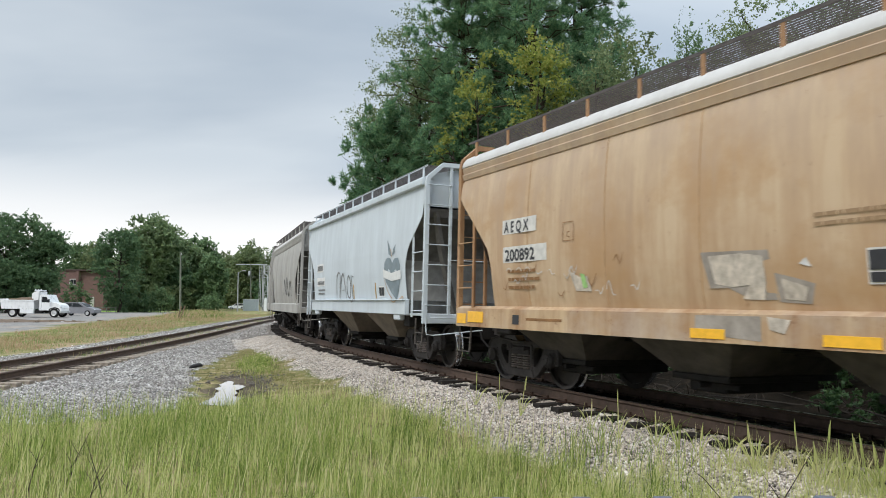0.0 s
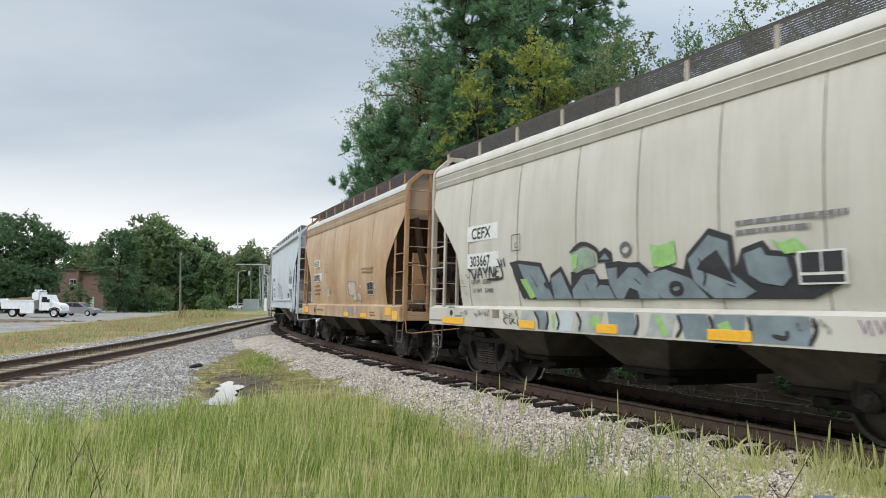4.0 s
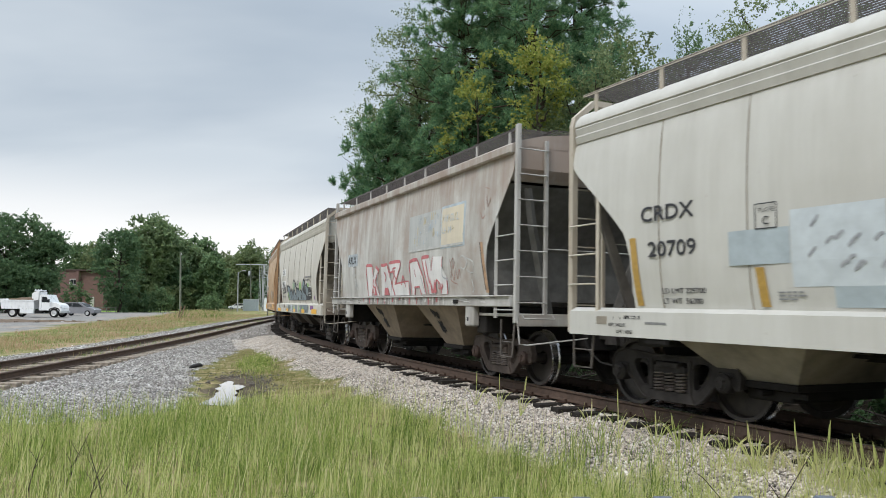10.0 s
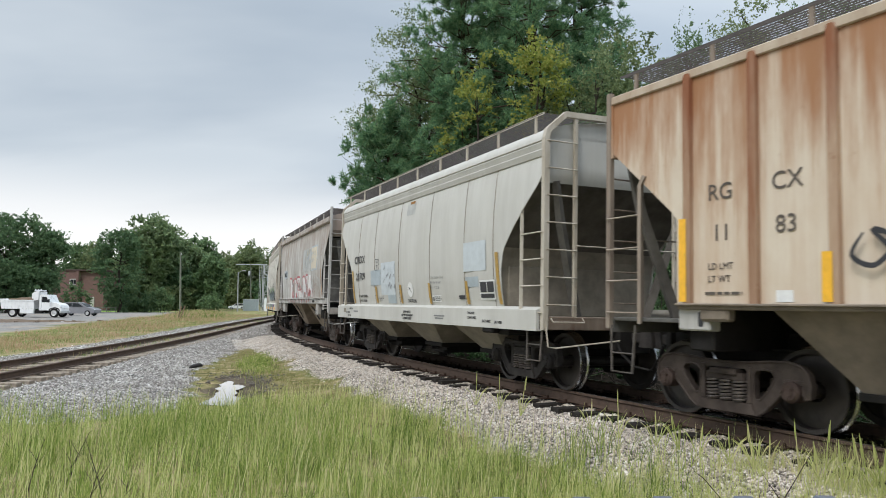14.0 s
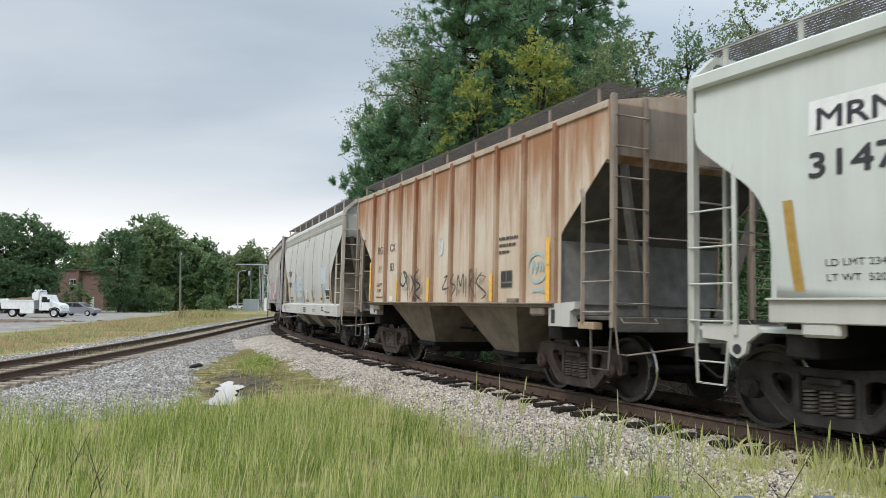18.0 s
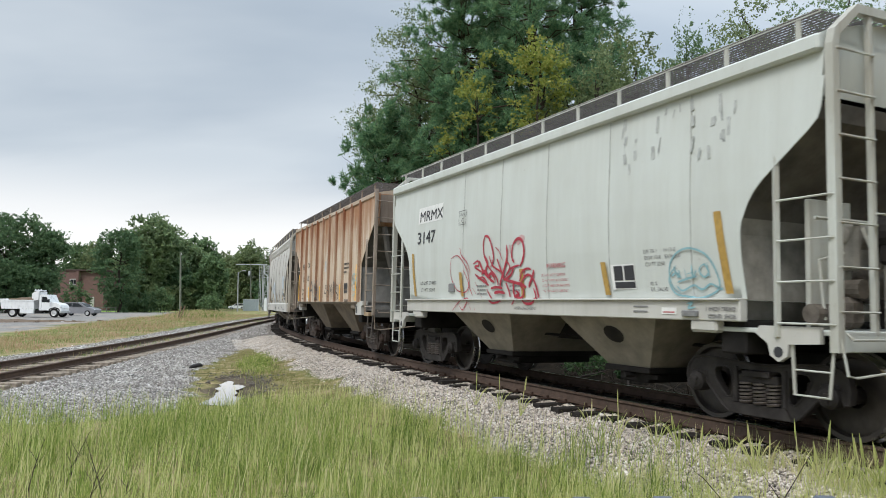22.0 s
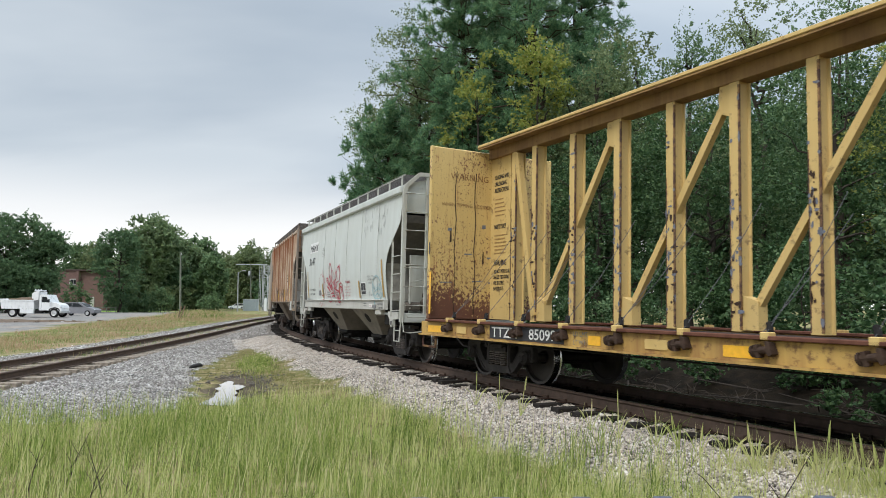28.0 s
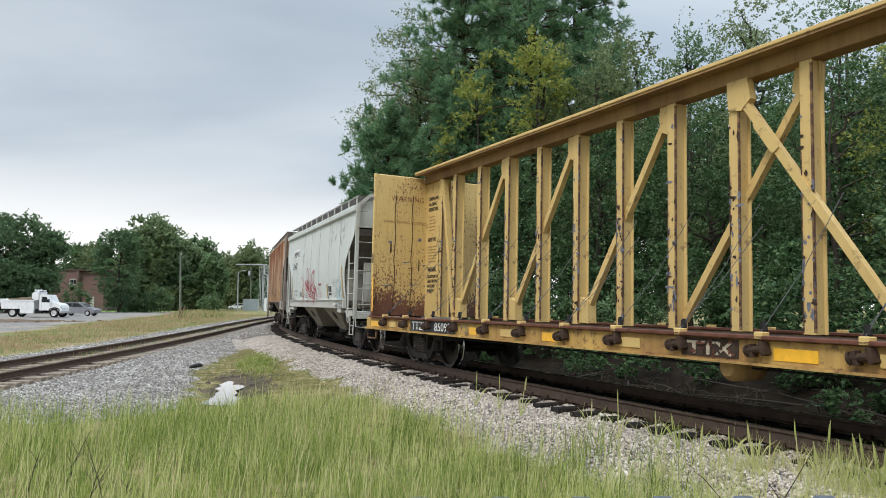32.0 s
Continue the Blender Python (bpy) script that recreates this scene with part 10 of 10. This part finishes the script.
def scatter_stones(name, label, pts, size, seed, mat=None):
    rs = np.random.RandomState(seed)
    n = len(pts)
    base = np.array([(1, 0, 0), (-1, 0, 0), (0, 1, 0), (0, -1, 0), (0, 0, 1), (0, 0, -1)], float)
    tri = np.array([(0, 2, 4), (2, 1, 4), (1, 3, 4), (3, 0, 4), (2, 0, 5), (1, 2, 5), (3, 1, 5), (0, 3, 5)])
    v = base[None] * rs.uniform(0.55, 1.25, (n, 6, 1)) + rs.normal(size=(n, 6, 3)) * 0.16
    q = rs.normal(size=(n, 4))
    q /= np.linalg.norm(q, axis=1)[:, None]
    w, x, y, z = q.T
    R = np.stack([1 - 2 * (y * y + z * z), 2 * (x * y - z * w), 2 * (x * z + y * w), 2 * (x * y + z * w), 1 - 2 * (x * x + z * z), 2 * (y * z - x * w), 2 * (x * z - y * w), 2 * (y * z + x * w), 1 - 2 * (x * x + y * y)], 1).reshape(-1, 3, 3)
    v = np.einsum("nij,nkj->nki", R, v) * (size * rs.lognormal(0, 0.3, (n, 1, 1))) * np.array((1, 1, 0.8))
    v = v + pts[:, None, :]
    f = (tri[None] + 6 * np.arange(n)[:, None, None]).reshape(-1, 3)
    return tagged(part(name, np_mesh(name, v.reshape(-1, 3), f), mat or STONE), label, "gravel", kind="stuff")


def bed_points(n, s0, s1, v0, v1, seed, power=1.6):
    rs = np.random.RandomState(seed)
    s = s0 + (s1 - s0) * rs.uniform(size=n) ** power
    v = rs.uniform(v0, v1, n)
    a = np.interp(s, S_AX, H_AX)
    x = np.interp(s, S_AX, X_AX) - np.cos(a) * v
    y = np.interp(s, S_AX, Y_AX) + np.sin(a) * v
    return x, y, s, v


x, y, s, v = bed_points(118000, 3.5, 40, 0.80, 3.5, 1, 1.9)
keep = np.random.RandomState(2).uniform(size=len(x)) < stone_cover(x, y, s, v) * 1.1 - 0.1
x, y, s, v = x[keep], y[keep], s[keep], v[keep]
scatter_stones("ballast", "pale crushed granite ballast on the shoulder of the track", np.stack([x, y, ground_z(x, y, (s, v)) + 0.006], 1), 0.0185, 3)
# oily stone whose colour also holds the shade beneath the cars
x, y, s, v = bed_points(9000, 2, 36, -1.9, 0.8, 4)
scatter_stones("ballast", "oily ballast between the sleepers, coloured darker for shade under the train", np.stack([x, y, ground_z(x, y, (s, v)) + 0.0], 1), 0.03, 5, plain("oily_shaded_ballast", (0.024, 0.021, 0.02), 0.75, 0.0, 0.5, 20, 0.2))
rs6 = np.random.RandomState(6)
yy = 9.5 + 42 * rs6.uniform(size=110000) ** 1.7
xx = side_x(yy) - 3.5 + rs6.uniform(size=110000) * (11.7)
ss, vv = track_coords(xx, yy)
keep = (rs6.uniform(size=len(xx)) < stone_cover(xx, yy, ss, vv) * 1.15 - 0.15) & (vv > 3.0) & ~((np.abs(xx - side_x(yy)) < 1.35) & (yy < 24.0) & (rs6.uniform(size=len(xx)) < 0.9))
xx, yy, ss, vv = xx[keep], yy[keep], ss[keep], vv[keep]
scatter_stones("gravel", "pale crushed stone spread between the tracks", np.stack([xx, yy, ground_z(xx, yy, (ss, vv)) + 0.006], 1), 0.0225, 7, STONE_GREY)

yy = 38 + 30 * rs6.uniform(size=16000)
xx = side_x(yy) - 2.4 + rs6.uniform(size=16000) * 14.0
ss, vv = track_coords(xx, yy)
keep = (rs6.uniform(size=len(xx)) < stone_cover(xx, yy, ss, vv)) & (vv > 1.6)
xx, yy, ss, vv = xx[keep], yy[keep], ss[keep], vv[keep]
scatter_stones("gravel", "grey crushed stone far along the tracks", np.stack([xx, yy, ground_z(xx, yy, (ss, vv)) + 0.008], 1), 0.04, 8, STONE_GREY)
# wet dark stones round the puddle
rw = np.random.RandomState(41)
xx, yy = rw.uniform(-6.2, -3.4, 2600), rw.uniform(13.6, 22.0, 2600)
rad = np.sqrt(((xx + 4.35 + 0.22 * (yy - 16.0)) / 0.9) ** 2 + ((yy - 17.0) / 3.6) ** 2) + 0.45 * wobble(xx, yy, 2.1, 3.0)
keep = (rad < 0.95) & (ground_z(xx, yy) > WZ + 0.005)
xx, yy = xx[keep], yy[keep]
scatter_stones("gravel", "dark wet stones in the mud round the puddle", np.stack([xx, yy, ground_z(xx, yy) + 0.006], 1), 0.026, 42, plain("wet_mud_stone", (0.12, 0.10, 0.08), 0.5, 0.0, 0.6, 14, 0.3))
# ---------------------------------------------------------------- grass
GRASS = leafmat("lush_grass", [(0.24, (0.042, 0.065, 0.016)), (0.37, (0.122, 0.188, 0.038)), (0.48, (0.245, 0.335, 0.070)), (0.59, (0.41, 0.45, 0.138)), (0.68, (0.60, 0.51, 0.30))], 0.42)
PALEGRASS = leafmat("pale_seeding_grass", [(0.2, (0.34, 0.42, 0.115)), (0.5, (0.56, 0.58, 0.23)), (0.76, (0.78, 0.70, 0.44))], 0.45)
def drift(m, low=0.42, fine=0.34):
    """Lets the shade of a leaf follow the drifts more than chance."""
    for n in m.node_tree.nodes:
        if n.type == "MATH" and n.operation == "MULTIPLY":
            n.inputs[1].default_value = fine if abs(n.inputs[1].default_value - 0.46) < 1e-6 else low
    return m


# the mean stays the same while the drifts weigh more
for m in (GRASS, PALEGRASS):
    drift(m, 0.33, 0.34)
MOSS = leafmat("mossy_weeds", [(0.25, (0.08, 0.075, 0.03)), (0.42, (0.16, 0.19, 0.05)), (0.58, (0.25, 0.26, 0.08)), (0.75, (0.34, 0.25, 0.12))], 0.35)
RUSSET = drift(leafmat("russet_seed_grass", [(0.34, (0.20, 0.21, 0.07)), (0.46, (0.36, 0.28, 0.15)), (0.56, (0.46, 0.30, 0.20)), (0.68, (0.50, 0.38, 0.24))], 0.4), 0.34, 0.32)
DRY = drift(leafmat("dry_grass", [(0.34, (0.10, 0.17, 0.04)), (0.44, (0.20, 0.27, 0.07)), (0.52, (0.36, 0.34, 0.15)), (0.58, (0.50, 0.36, 0.23)), (0.66, (0.56, 0.34, 0.25))], 0.4), 0.34, 0.32)


def blades(name, label, x, y, z, h, w, lean, mat, seed):
    """Bent tapering blades of three joints."""
    rs = np.random.RandomState(seed)
    n = len(x)
    a = rs.uniform(0, 2 * math.pi, n)
    d = np.stack([np.cos(a), np.sin(a), np.zeros(n)], 1) * (lean * rs.uniform(0.2, 1.6, n) * h)[:, None] + np.array((0.06, 0, 0)) * h[:, None]
    sa = rs.uniform(0, math.pi, n)
    sd = np.stack([np.cos(sa), np.sin(sa) * 0.5, np.zeros(n)], 1) * (w / 2)[:, None]
    p = np.stack([x, y, z - 0.03], 1)
    rows = []
    for u, k in ((0, 1.0), (0.4, 0.9), (0.75, 0.6)):
        c = p + d * (u ** 2) + np.array((0, 0, 1)) * (h * u * (1 - 0.12 * u))[:, None]
        rows += [c - sd * k, c + sd * k]
    rows.append(p + d + np.array((0, 0, 1)) * (h * 0.88)[:, None])
    v = np.stack(rows, 1).reshape(-1, 3)
    b = 7 * np.arange(n)[:, None]
    f = np.concatenate([b + np.array(q) for q in ((0, 1, 3), (0, 3, 2), (2, 3, 5), (2, 5, 4), (4, 5, 6))], 0)
    return tagged(part(name, np_mesh(name, v, f), mat), label, "grass", kind="stuff")


def grass_edge(x):
    """How far out the tall grass reaches."""
    return np.interp(x, [-9, -6.3, -4.9, -4.1, -3.3, -2.0, -0.3, 0.8, 2.0, 3.0, 4.5], [8.2, 9.5, 10.3, 12.0, 14.2, 14.6, 12.2, 9.9, 8.3, 7.2, 5.5])


rs8 = np.random.RandomState(8)
n = 190000
y = 3.4 + 11.5 * rs8.uniform(size=n) ** 0.95
x = rs8.uniform(-0.68, 0.66, n) * y
e = grass_edge(x) + 0.6 * wobble(x, y, 1.9, 3.0)
pr = smooth01(0.6, -0.7, y - e)
patchy = (0.22 + 0.78 * np.clip(1.4 * wobble(x, y, 0.8, 9.0) + 0.6, 0, 1)) * (0.3 + 0.55 * np.clip(0.6 + 1.1 * wobble(x, y, 3.3, 1.0), 0, 1))
keep = rs8.uniform(size=n) < pr * patchy
x, y, e = x[keep], y[keep], e[keep]
h = rs8.uniform(0.14, 0.50, len(x)) * (0.42 + 0.62 * np.clip(0.5 + wobble(x, y, 0.9, 5.0), 0, 1)) * (0.8 + 0.45 * np.clip(wobble(x, y, 4.1, 3.0), -0.7, 0.9)) * (0.6 + 0.4 * smooth01(0, 2.0, e - y)) * np.interp(x / y, [-0.6, -0.2, 0.1, 0.4], [1.1, 1.15, 1.0, 0.75])
blades("grass", "tall green and yellow grass beyond the fence", x, y, ground_z(x, y), h, rs8.uniform(0.003, 0.0075, len(x)), 0.42, GRASS, 9)
# long arching blades near the viewer
n = 2600
y = 3.6 + 5.5 * rs8.uniform(size=n)
x = rs8.uniform(-0.68, 0.34, n) * y
keep = wobble(x, y, 1.3, 8.0) > -0.2
x, y = x[keep], y[keep]
blades("arching_grass", "long arching grass blades crossing one another", x, y, ground_z(x, y), rs8.uniform(0.32, 0.56, len(x)), rs8.uniform(0.005, 0.010, len(x)), 0.75, GRASS, 27)
# tall tufts that stand out of the sward
m = 190
ty = 5.0 + 6.6 * rs8.uniform(size=m)
tx = rs8.uniform(-0.66, 0.3, m) * ty
keep = ty < grass_edge(tx) + 0.2
tx, ty = tx[keep], ty[keep]
k = 34
x, y = np.repeat(tx, k) + rs8.normal(size=len(tx) * k) * 0.09, np.repeat(ty, k) + rs8.normal(size=len(tx) * k) * 0.10
blades("grass_tufts", "tall tufts of broad-bladed grass", x, y, ground_z(x, y), rs8.uniform(0.30, 0.66, len(x)) * np.repeat(rs8.uniform(0.7, 1.1, len(tx)), k), rs8.uniform(0.005, 0.010, len(x)), 0.28, GRASS, 18)
# taller stems
n = 5200
y = 4.2 + 8.6 * rs8.uniform(size=n)
x = rs8.uniform(-0.66, 0.62, n) * y
keep = (y < grass_edge(x) + 0.5) & (rs8.uniform(size=n) < 0.75)
x, y = x[keep], y[keep]
blades("grass_stems", "taller pale seed stems standing over the grass", x, y, ground_z(x, y), rs8.uniform(0.36, 0.74, len(x)) * np.interp(x / y, [-0.3, 0.2, 0.5], [1.1, 0.95, 0.85]), rs8.uniform(0.005, 0.009, len(x)), 0.13, PALEGRASS, 10)
# sparse tall blades in front of the yard
n = 3600
y = 8.6 + 3.6 * rs8.uniform(size=n)
x = rs8.uniform(-0.64, -0.12, n) * y
keep = wobble(x, y, 2.3, 4.0) > -0.25
x, y = x[keep], y[keep]
blades("tall_grass", "sparse tall grass in front of the stone yard", x, y, ground_z(x, y), rs8.uniform(0.3, 0.72, len(x)), rs8.uniform(0.004, 0.009, len(x)), 0.22, GRASS, 20)
# thin grass straggling over the stone
n = 9000
x, y, s, v = bed_points(n, 2.5, 19, 1.7, 4.6, 11, 1.2)
keep = rs8.uniform(size=n) < smooth01(1.6, 4.0, v) * (0.35 + 0.65 * np.clip(wobble(x, y, 1.7, 2.0) + 0.5, 0, 1))
x, y, s, v = x[keep], y[keep], s[keep], v[keep]
blades("stray_grass", "thin straggling grass growing through the stone", x, y, ground_z(x, y, (s, v)), rs8.uniform(0.12, 0.46, len(x)), rs8.uniform(0.004, 0.007, len(x)), 0.16, PALEGRASS, 12)
# dry thatch in front of the ballast
n = 17000
y = 3.2 + 4.6 * rs8.uniform(size=n)
x = rs8.uniform(0.15, 0.66, n) * y
keep = wobble(x, y, 1.9, 7.0) > -0.35
x, y = x[keep], y[keep]
blades("dry_thatch", "dry tan grass lying in front of the ballast", x, y, ground_z(x, y), rs8.uniform(0.08, 0.36, len(x)), rs8.uniform(0.003, 0.006, len(x)), 0.5, PALEGRASS, 17)
# seed-headed stalks near the rail
stalks = thing("seed_grass", "tall seed-headed grass stalks beside the rail", "grass", kind="stuff")
rs9 = random.Random(9)
g, hd = Geo(), Geo()
for x, d, tz in ((2.17, 9.2, 0.30), (2.49, 8.7, 0.11), (2.62, 8.5, 0.13), (3.11, 7.6, 0.18), (3.24, 7.4, 0.11), (3.35, 7.1, 0.28), (3.48, 7.0, 0.09), (3.52, 6.8, 0.31), (3.63, 6.6, 0.23), (3.69, 6.6, 0.23), (3.75, 6.5, 0.18), (3.79, 6.4, 0.17), (0.57, 12.1, 0.25), (0.90, 11.6, 0.25), (1.23, 10.9, 0.29), (1.95, 9.7, 0.12), (2.82, 8.1, 0.08), (2.99, 7.8, 0.09), (3.18, 7.5, 0.04), (3.55, 6.7, 0.16)):
    z0 = float(ground_z([x], [d])[0])
    dx = rs9.uniform(-0.08, 0.08)
    g.tube([(x - dx, d, z0 - 0.03), (x - dx * 0.5, d, (z0 + tz) / 2), (x, d, tz)], [0.0065, 0.006, 0.003], 5)
    hd.tube([(x - dx * 0.08, d, tz - 0.16), (x, d, tz - 0.08), (x + dx * 0.2, d, tz + 0.04)], [0.005, 0.009, 0.002], 6)
    for k in range(4):
        a = rs9.uniform(0, 6.28)
        g.tube([(x - dx, d, z0), (x - dx + 0.12 * math.cos(a), d + 0.12 * math.sin(a), z0 + 0.22), (x - dx + 0.22 * math.cos(a), d + 0.2 * math.sin(a), z0 + 0.30)], [0.005, 0.006, 0.001], 4)
part("stalk", g, PALEGRASS, stalks)
part("seed_head", hd, PALEGRASS, stalks, "bristly green seed heads")
# dark twigs at the left of the grass
tg = thing("dead_weed", "dark leafless weed stems in the grass", "weed")
for i in range(7):
    x, y = -3.2 + rs9.uniform(-0.7, 0.7), 6.6 + rs9.uniform(-0.8, 0.8)
    z = float(ground_z([x], [y])[0])
    a, hh = rs9.uniform(-0.25, 0.25), rs9.uniform(0.4, 0.75)
    part("stem", Geo().tube([(x, y, z), (x + a * 0.4, y, z + hh * 0.5), (x + a, y, z + hh)], [0.007, 0.005, 0.002], 5).tube([(x + a * 0.4, y, z + hh * 0.5), (x + a * 0.4 + 0.1, y, z + hh * 0.75)], [0.004, 0.001], 4).tube([(x + a * 0.6, y, z + hh * 0.62), (x + a * 0.6 - 0.09, y, z + hh * 0.85)], [0.004, 0.001], 4), DEADW, tg)
dt = thing("dry_branch", "bare forked dry branch standing by the rail", "branch")
part("twig", Geo().tube([(2.72, 6.1, -0.5), (2.78, 6.15, -0.22), (3.05, 6.2, 0.16)], [0.007, 0.006, 0.002], 5).tube([(2.78, 6.15, -0.22), (2.62, 6.15, 0.02)], [0.005, 0.001], 5).tube([(2.5, 6.4, -0.4), (2.25, 6.45, -0.1), (2.18, 6.5, -0.05)], [0.005, 0.004, 0.001], 5), DEADW, dt)
# short weeds round the puddle and beyond
n = 90000
y = 11.0 + 18 * rs8.uniform(size=n)
x = rs8.uniform(-8.5, 0.9, n)
s, v = track_coords(x, y)
wet = np.sqrt(((x + 4.7 + 0.22 * (y - 16)) / 0.6) ** 2 + ((y - 16.6) / 2.8) ** 2) + 0.35 * wobble(x, y, 3.1, 2.0)
keep = (rs8.uniform(size=n) < 0.9 - stone_cover(x, y, s, v)) & (y > grass_edge(x) - 0.6) & (weed_patch(x, y) > 0.3) & (v > 2.2) & (wet > 1) & (wobble(x, y, 1.4, 6.0) > -0.45)
x, y, s, v = x[keep], y[keep], s[keep], v[keep]
lush = np.exp(-(((x + 5.75 + 0.15 * (y - 23)) / 0.55) ** 2 + ((y - 23.3) / 2.8) ** 2)) + 0.9 * smooth01(15.5, 13.5, y)
g = lush > rs8.uniform(0.2, 0.9, len(x))
blades("weeds", "low brown-green mossy weeds round the puddle", x[~g], y[~g], ground_z(x[~g], y[~g], (s[~g], v[~g])), rs8.uniform(0.02, 0.09, (~g).sum()), rs8.uniform(0.008, 0.016, (~g).sum()), 0.8, MOSS, 13)
blades("weeds", "fresh green tufts of grass beside the puddle", x[g], y[g], ground_z(x[g], y[g], (s[g], v[g])), rs8.uniform(0.08, 0.24, g.sum()), rs8.uniform(0.007, 0.013, g.sum()), 0.4, GRASS, 16)
# bright tussock beyond the puddle
n = 2400
y = 22.4 + 1.3 * rs8.normal(size=n)
x = -5.5 - 0.24 * (y - 22.4) + 0.22 * rs8.normal(size=n)
blades("grass_tufts", "bright green tussock growing beyond the puddle", x, y, ground_z(x, y), rs8.uniform(0.08, 0.26, n), rs8.uniform(0.008, 0.014, n), 0.5, GRASS, 23)
# rough dry grass beyond the siding and between its rails
n = 60000
y = 14 + 90 * rs8.uniform(size=n) ** 1.1
x = side_x(y) - 1.9 - rs8.uniform(size=n) * (1.5 + 0.185 * y)
keep = (rs8.uniform(size=n) > 4 * lot_cover(x - 0.8, y)) & (np.abs(x - side_x(y)) > 3.5 + 0.5 * wobble(x, y, 1.0, 2.0))
x, y = x[keep], y[keep]
russet = wobble(x, y, 0.33, 4.0) + 0.35 * wobble(x, y, 1.6, 6.0) + rs8.normal(size=len(x)) * 0.22 > 0.16
far_k = np.interp(y, [14, 40, 100], [0.7, 0.95, 0.8])
for sel, lab, mat, lo, hi, sd in ((~russet, "rough green grass beyond the siding", DRY, 0.05, 0.22, 14), (russet, "russet seeding grass beyond the siding", RUSSET, 0.14, 0.38, 24)):
    xs_, ys_ = x[sel], y[sel]
    blades("rough_grass", lab, xs_, ys_, ground_z(xs_, ys_), rs8.uniform(lo, hi, len(xs_)) * far_k[sel], rs8.uniform(0.010, 0.024, len(xs_)), 0.4, mat, sd)
n = 5200
y = 74 + 44 * rs8.uniform(size=n)
x = -30.2 - 0.29 * (y - 92) + rs8.normal(size=n) * 1.5
keep = x < side_x(y) - 4.5
x, y = x[keep], y[keep]
blades("rough_grass", "tall scruffy grass and weeds near the utility pole", x, y, ground_z(x, y), rs8.uniform(0.3, 1.0, len(x)), rs8.uniform(0.02, 0.045, len(x)), 0.35, DRY, 19)
n = 5000
y = 13 + 50 * rs8.uniform(size=n) ** 1.2
x = side_x(y) + rs8.uniform(-1.5, 0.7, n)
keep = wobble(x, y, 0.9, 1.0) > -0.1
x, y = x[keep], y[keep]
blades("siding_weeds", "weeds growing between the rails of the siding", x, y, ground_z(x, y), rs8.uniform(0.08, 0.28, len(x)), rs8.uniform(0.012, 0.025, len(x)), 0.4, DRY, 15)

# ---------------------------------------------------------------- the train moves away and slows down
RUN = [0.0, 3.238, 6.515, 9.933, 13.415, 16.906, 20.381, 23.772, 27.038, 30.244, 33.374, 36.402, 39.314, 42.152, 44.937, 47.7, 50.43, 53.143, 55.745, 58.267, 60.665, 62.956, 65.111, 67.146, 69.071, 70.886, 72.595, 74.19, 75.653, 76.952, 78.018, 78.806, 79.275]


def run(t):
    """How far the train has gone after t seconds."""
    m = np.gradient(RUN)
    i = min(int(t), 31)
    u = t - i
    return RUN[i] * (2 * u ** 3 - 3 * u ** 2 + 1) + m[i] * (u ** 3 - 2 * u ** 2 + u) + RUN[i + 1] * (3 * u ** 2 - 2 * u ** 3) + m[i + 1] * (u ** 3 - u ** 2)


def motions():
    times = [0.5 * i for i in range(65)]
    for ob, u, tr in TRAIN:
        walk(ob, [(t, chord_pose(run(t) + u + tr, run(t) + u - tr)) for t in times])
    spin_times, last = [0.0], 0.0
    for i in range(1, 961):
        t = i / 30
        if run(t) - last > 0.60 or i == 960:
            spin_times.append(t)
            last = run(t)
    turn = [(t, Matrix.Rotation(run(t) / RADIUS, 4, "Y")) for t in spin_times]
    for w, x, car in WHEELSETS:
        base = Matrix.Translation((x, 0, RADIUS))
        walk(w, [(t, base @ m) for t, m in turn])


motions()
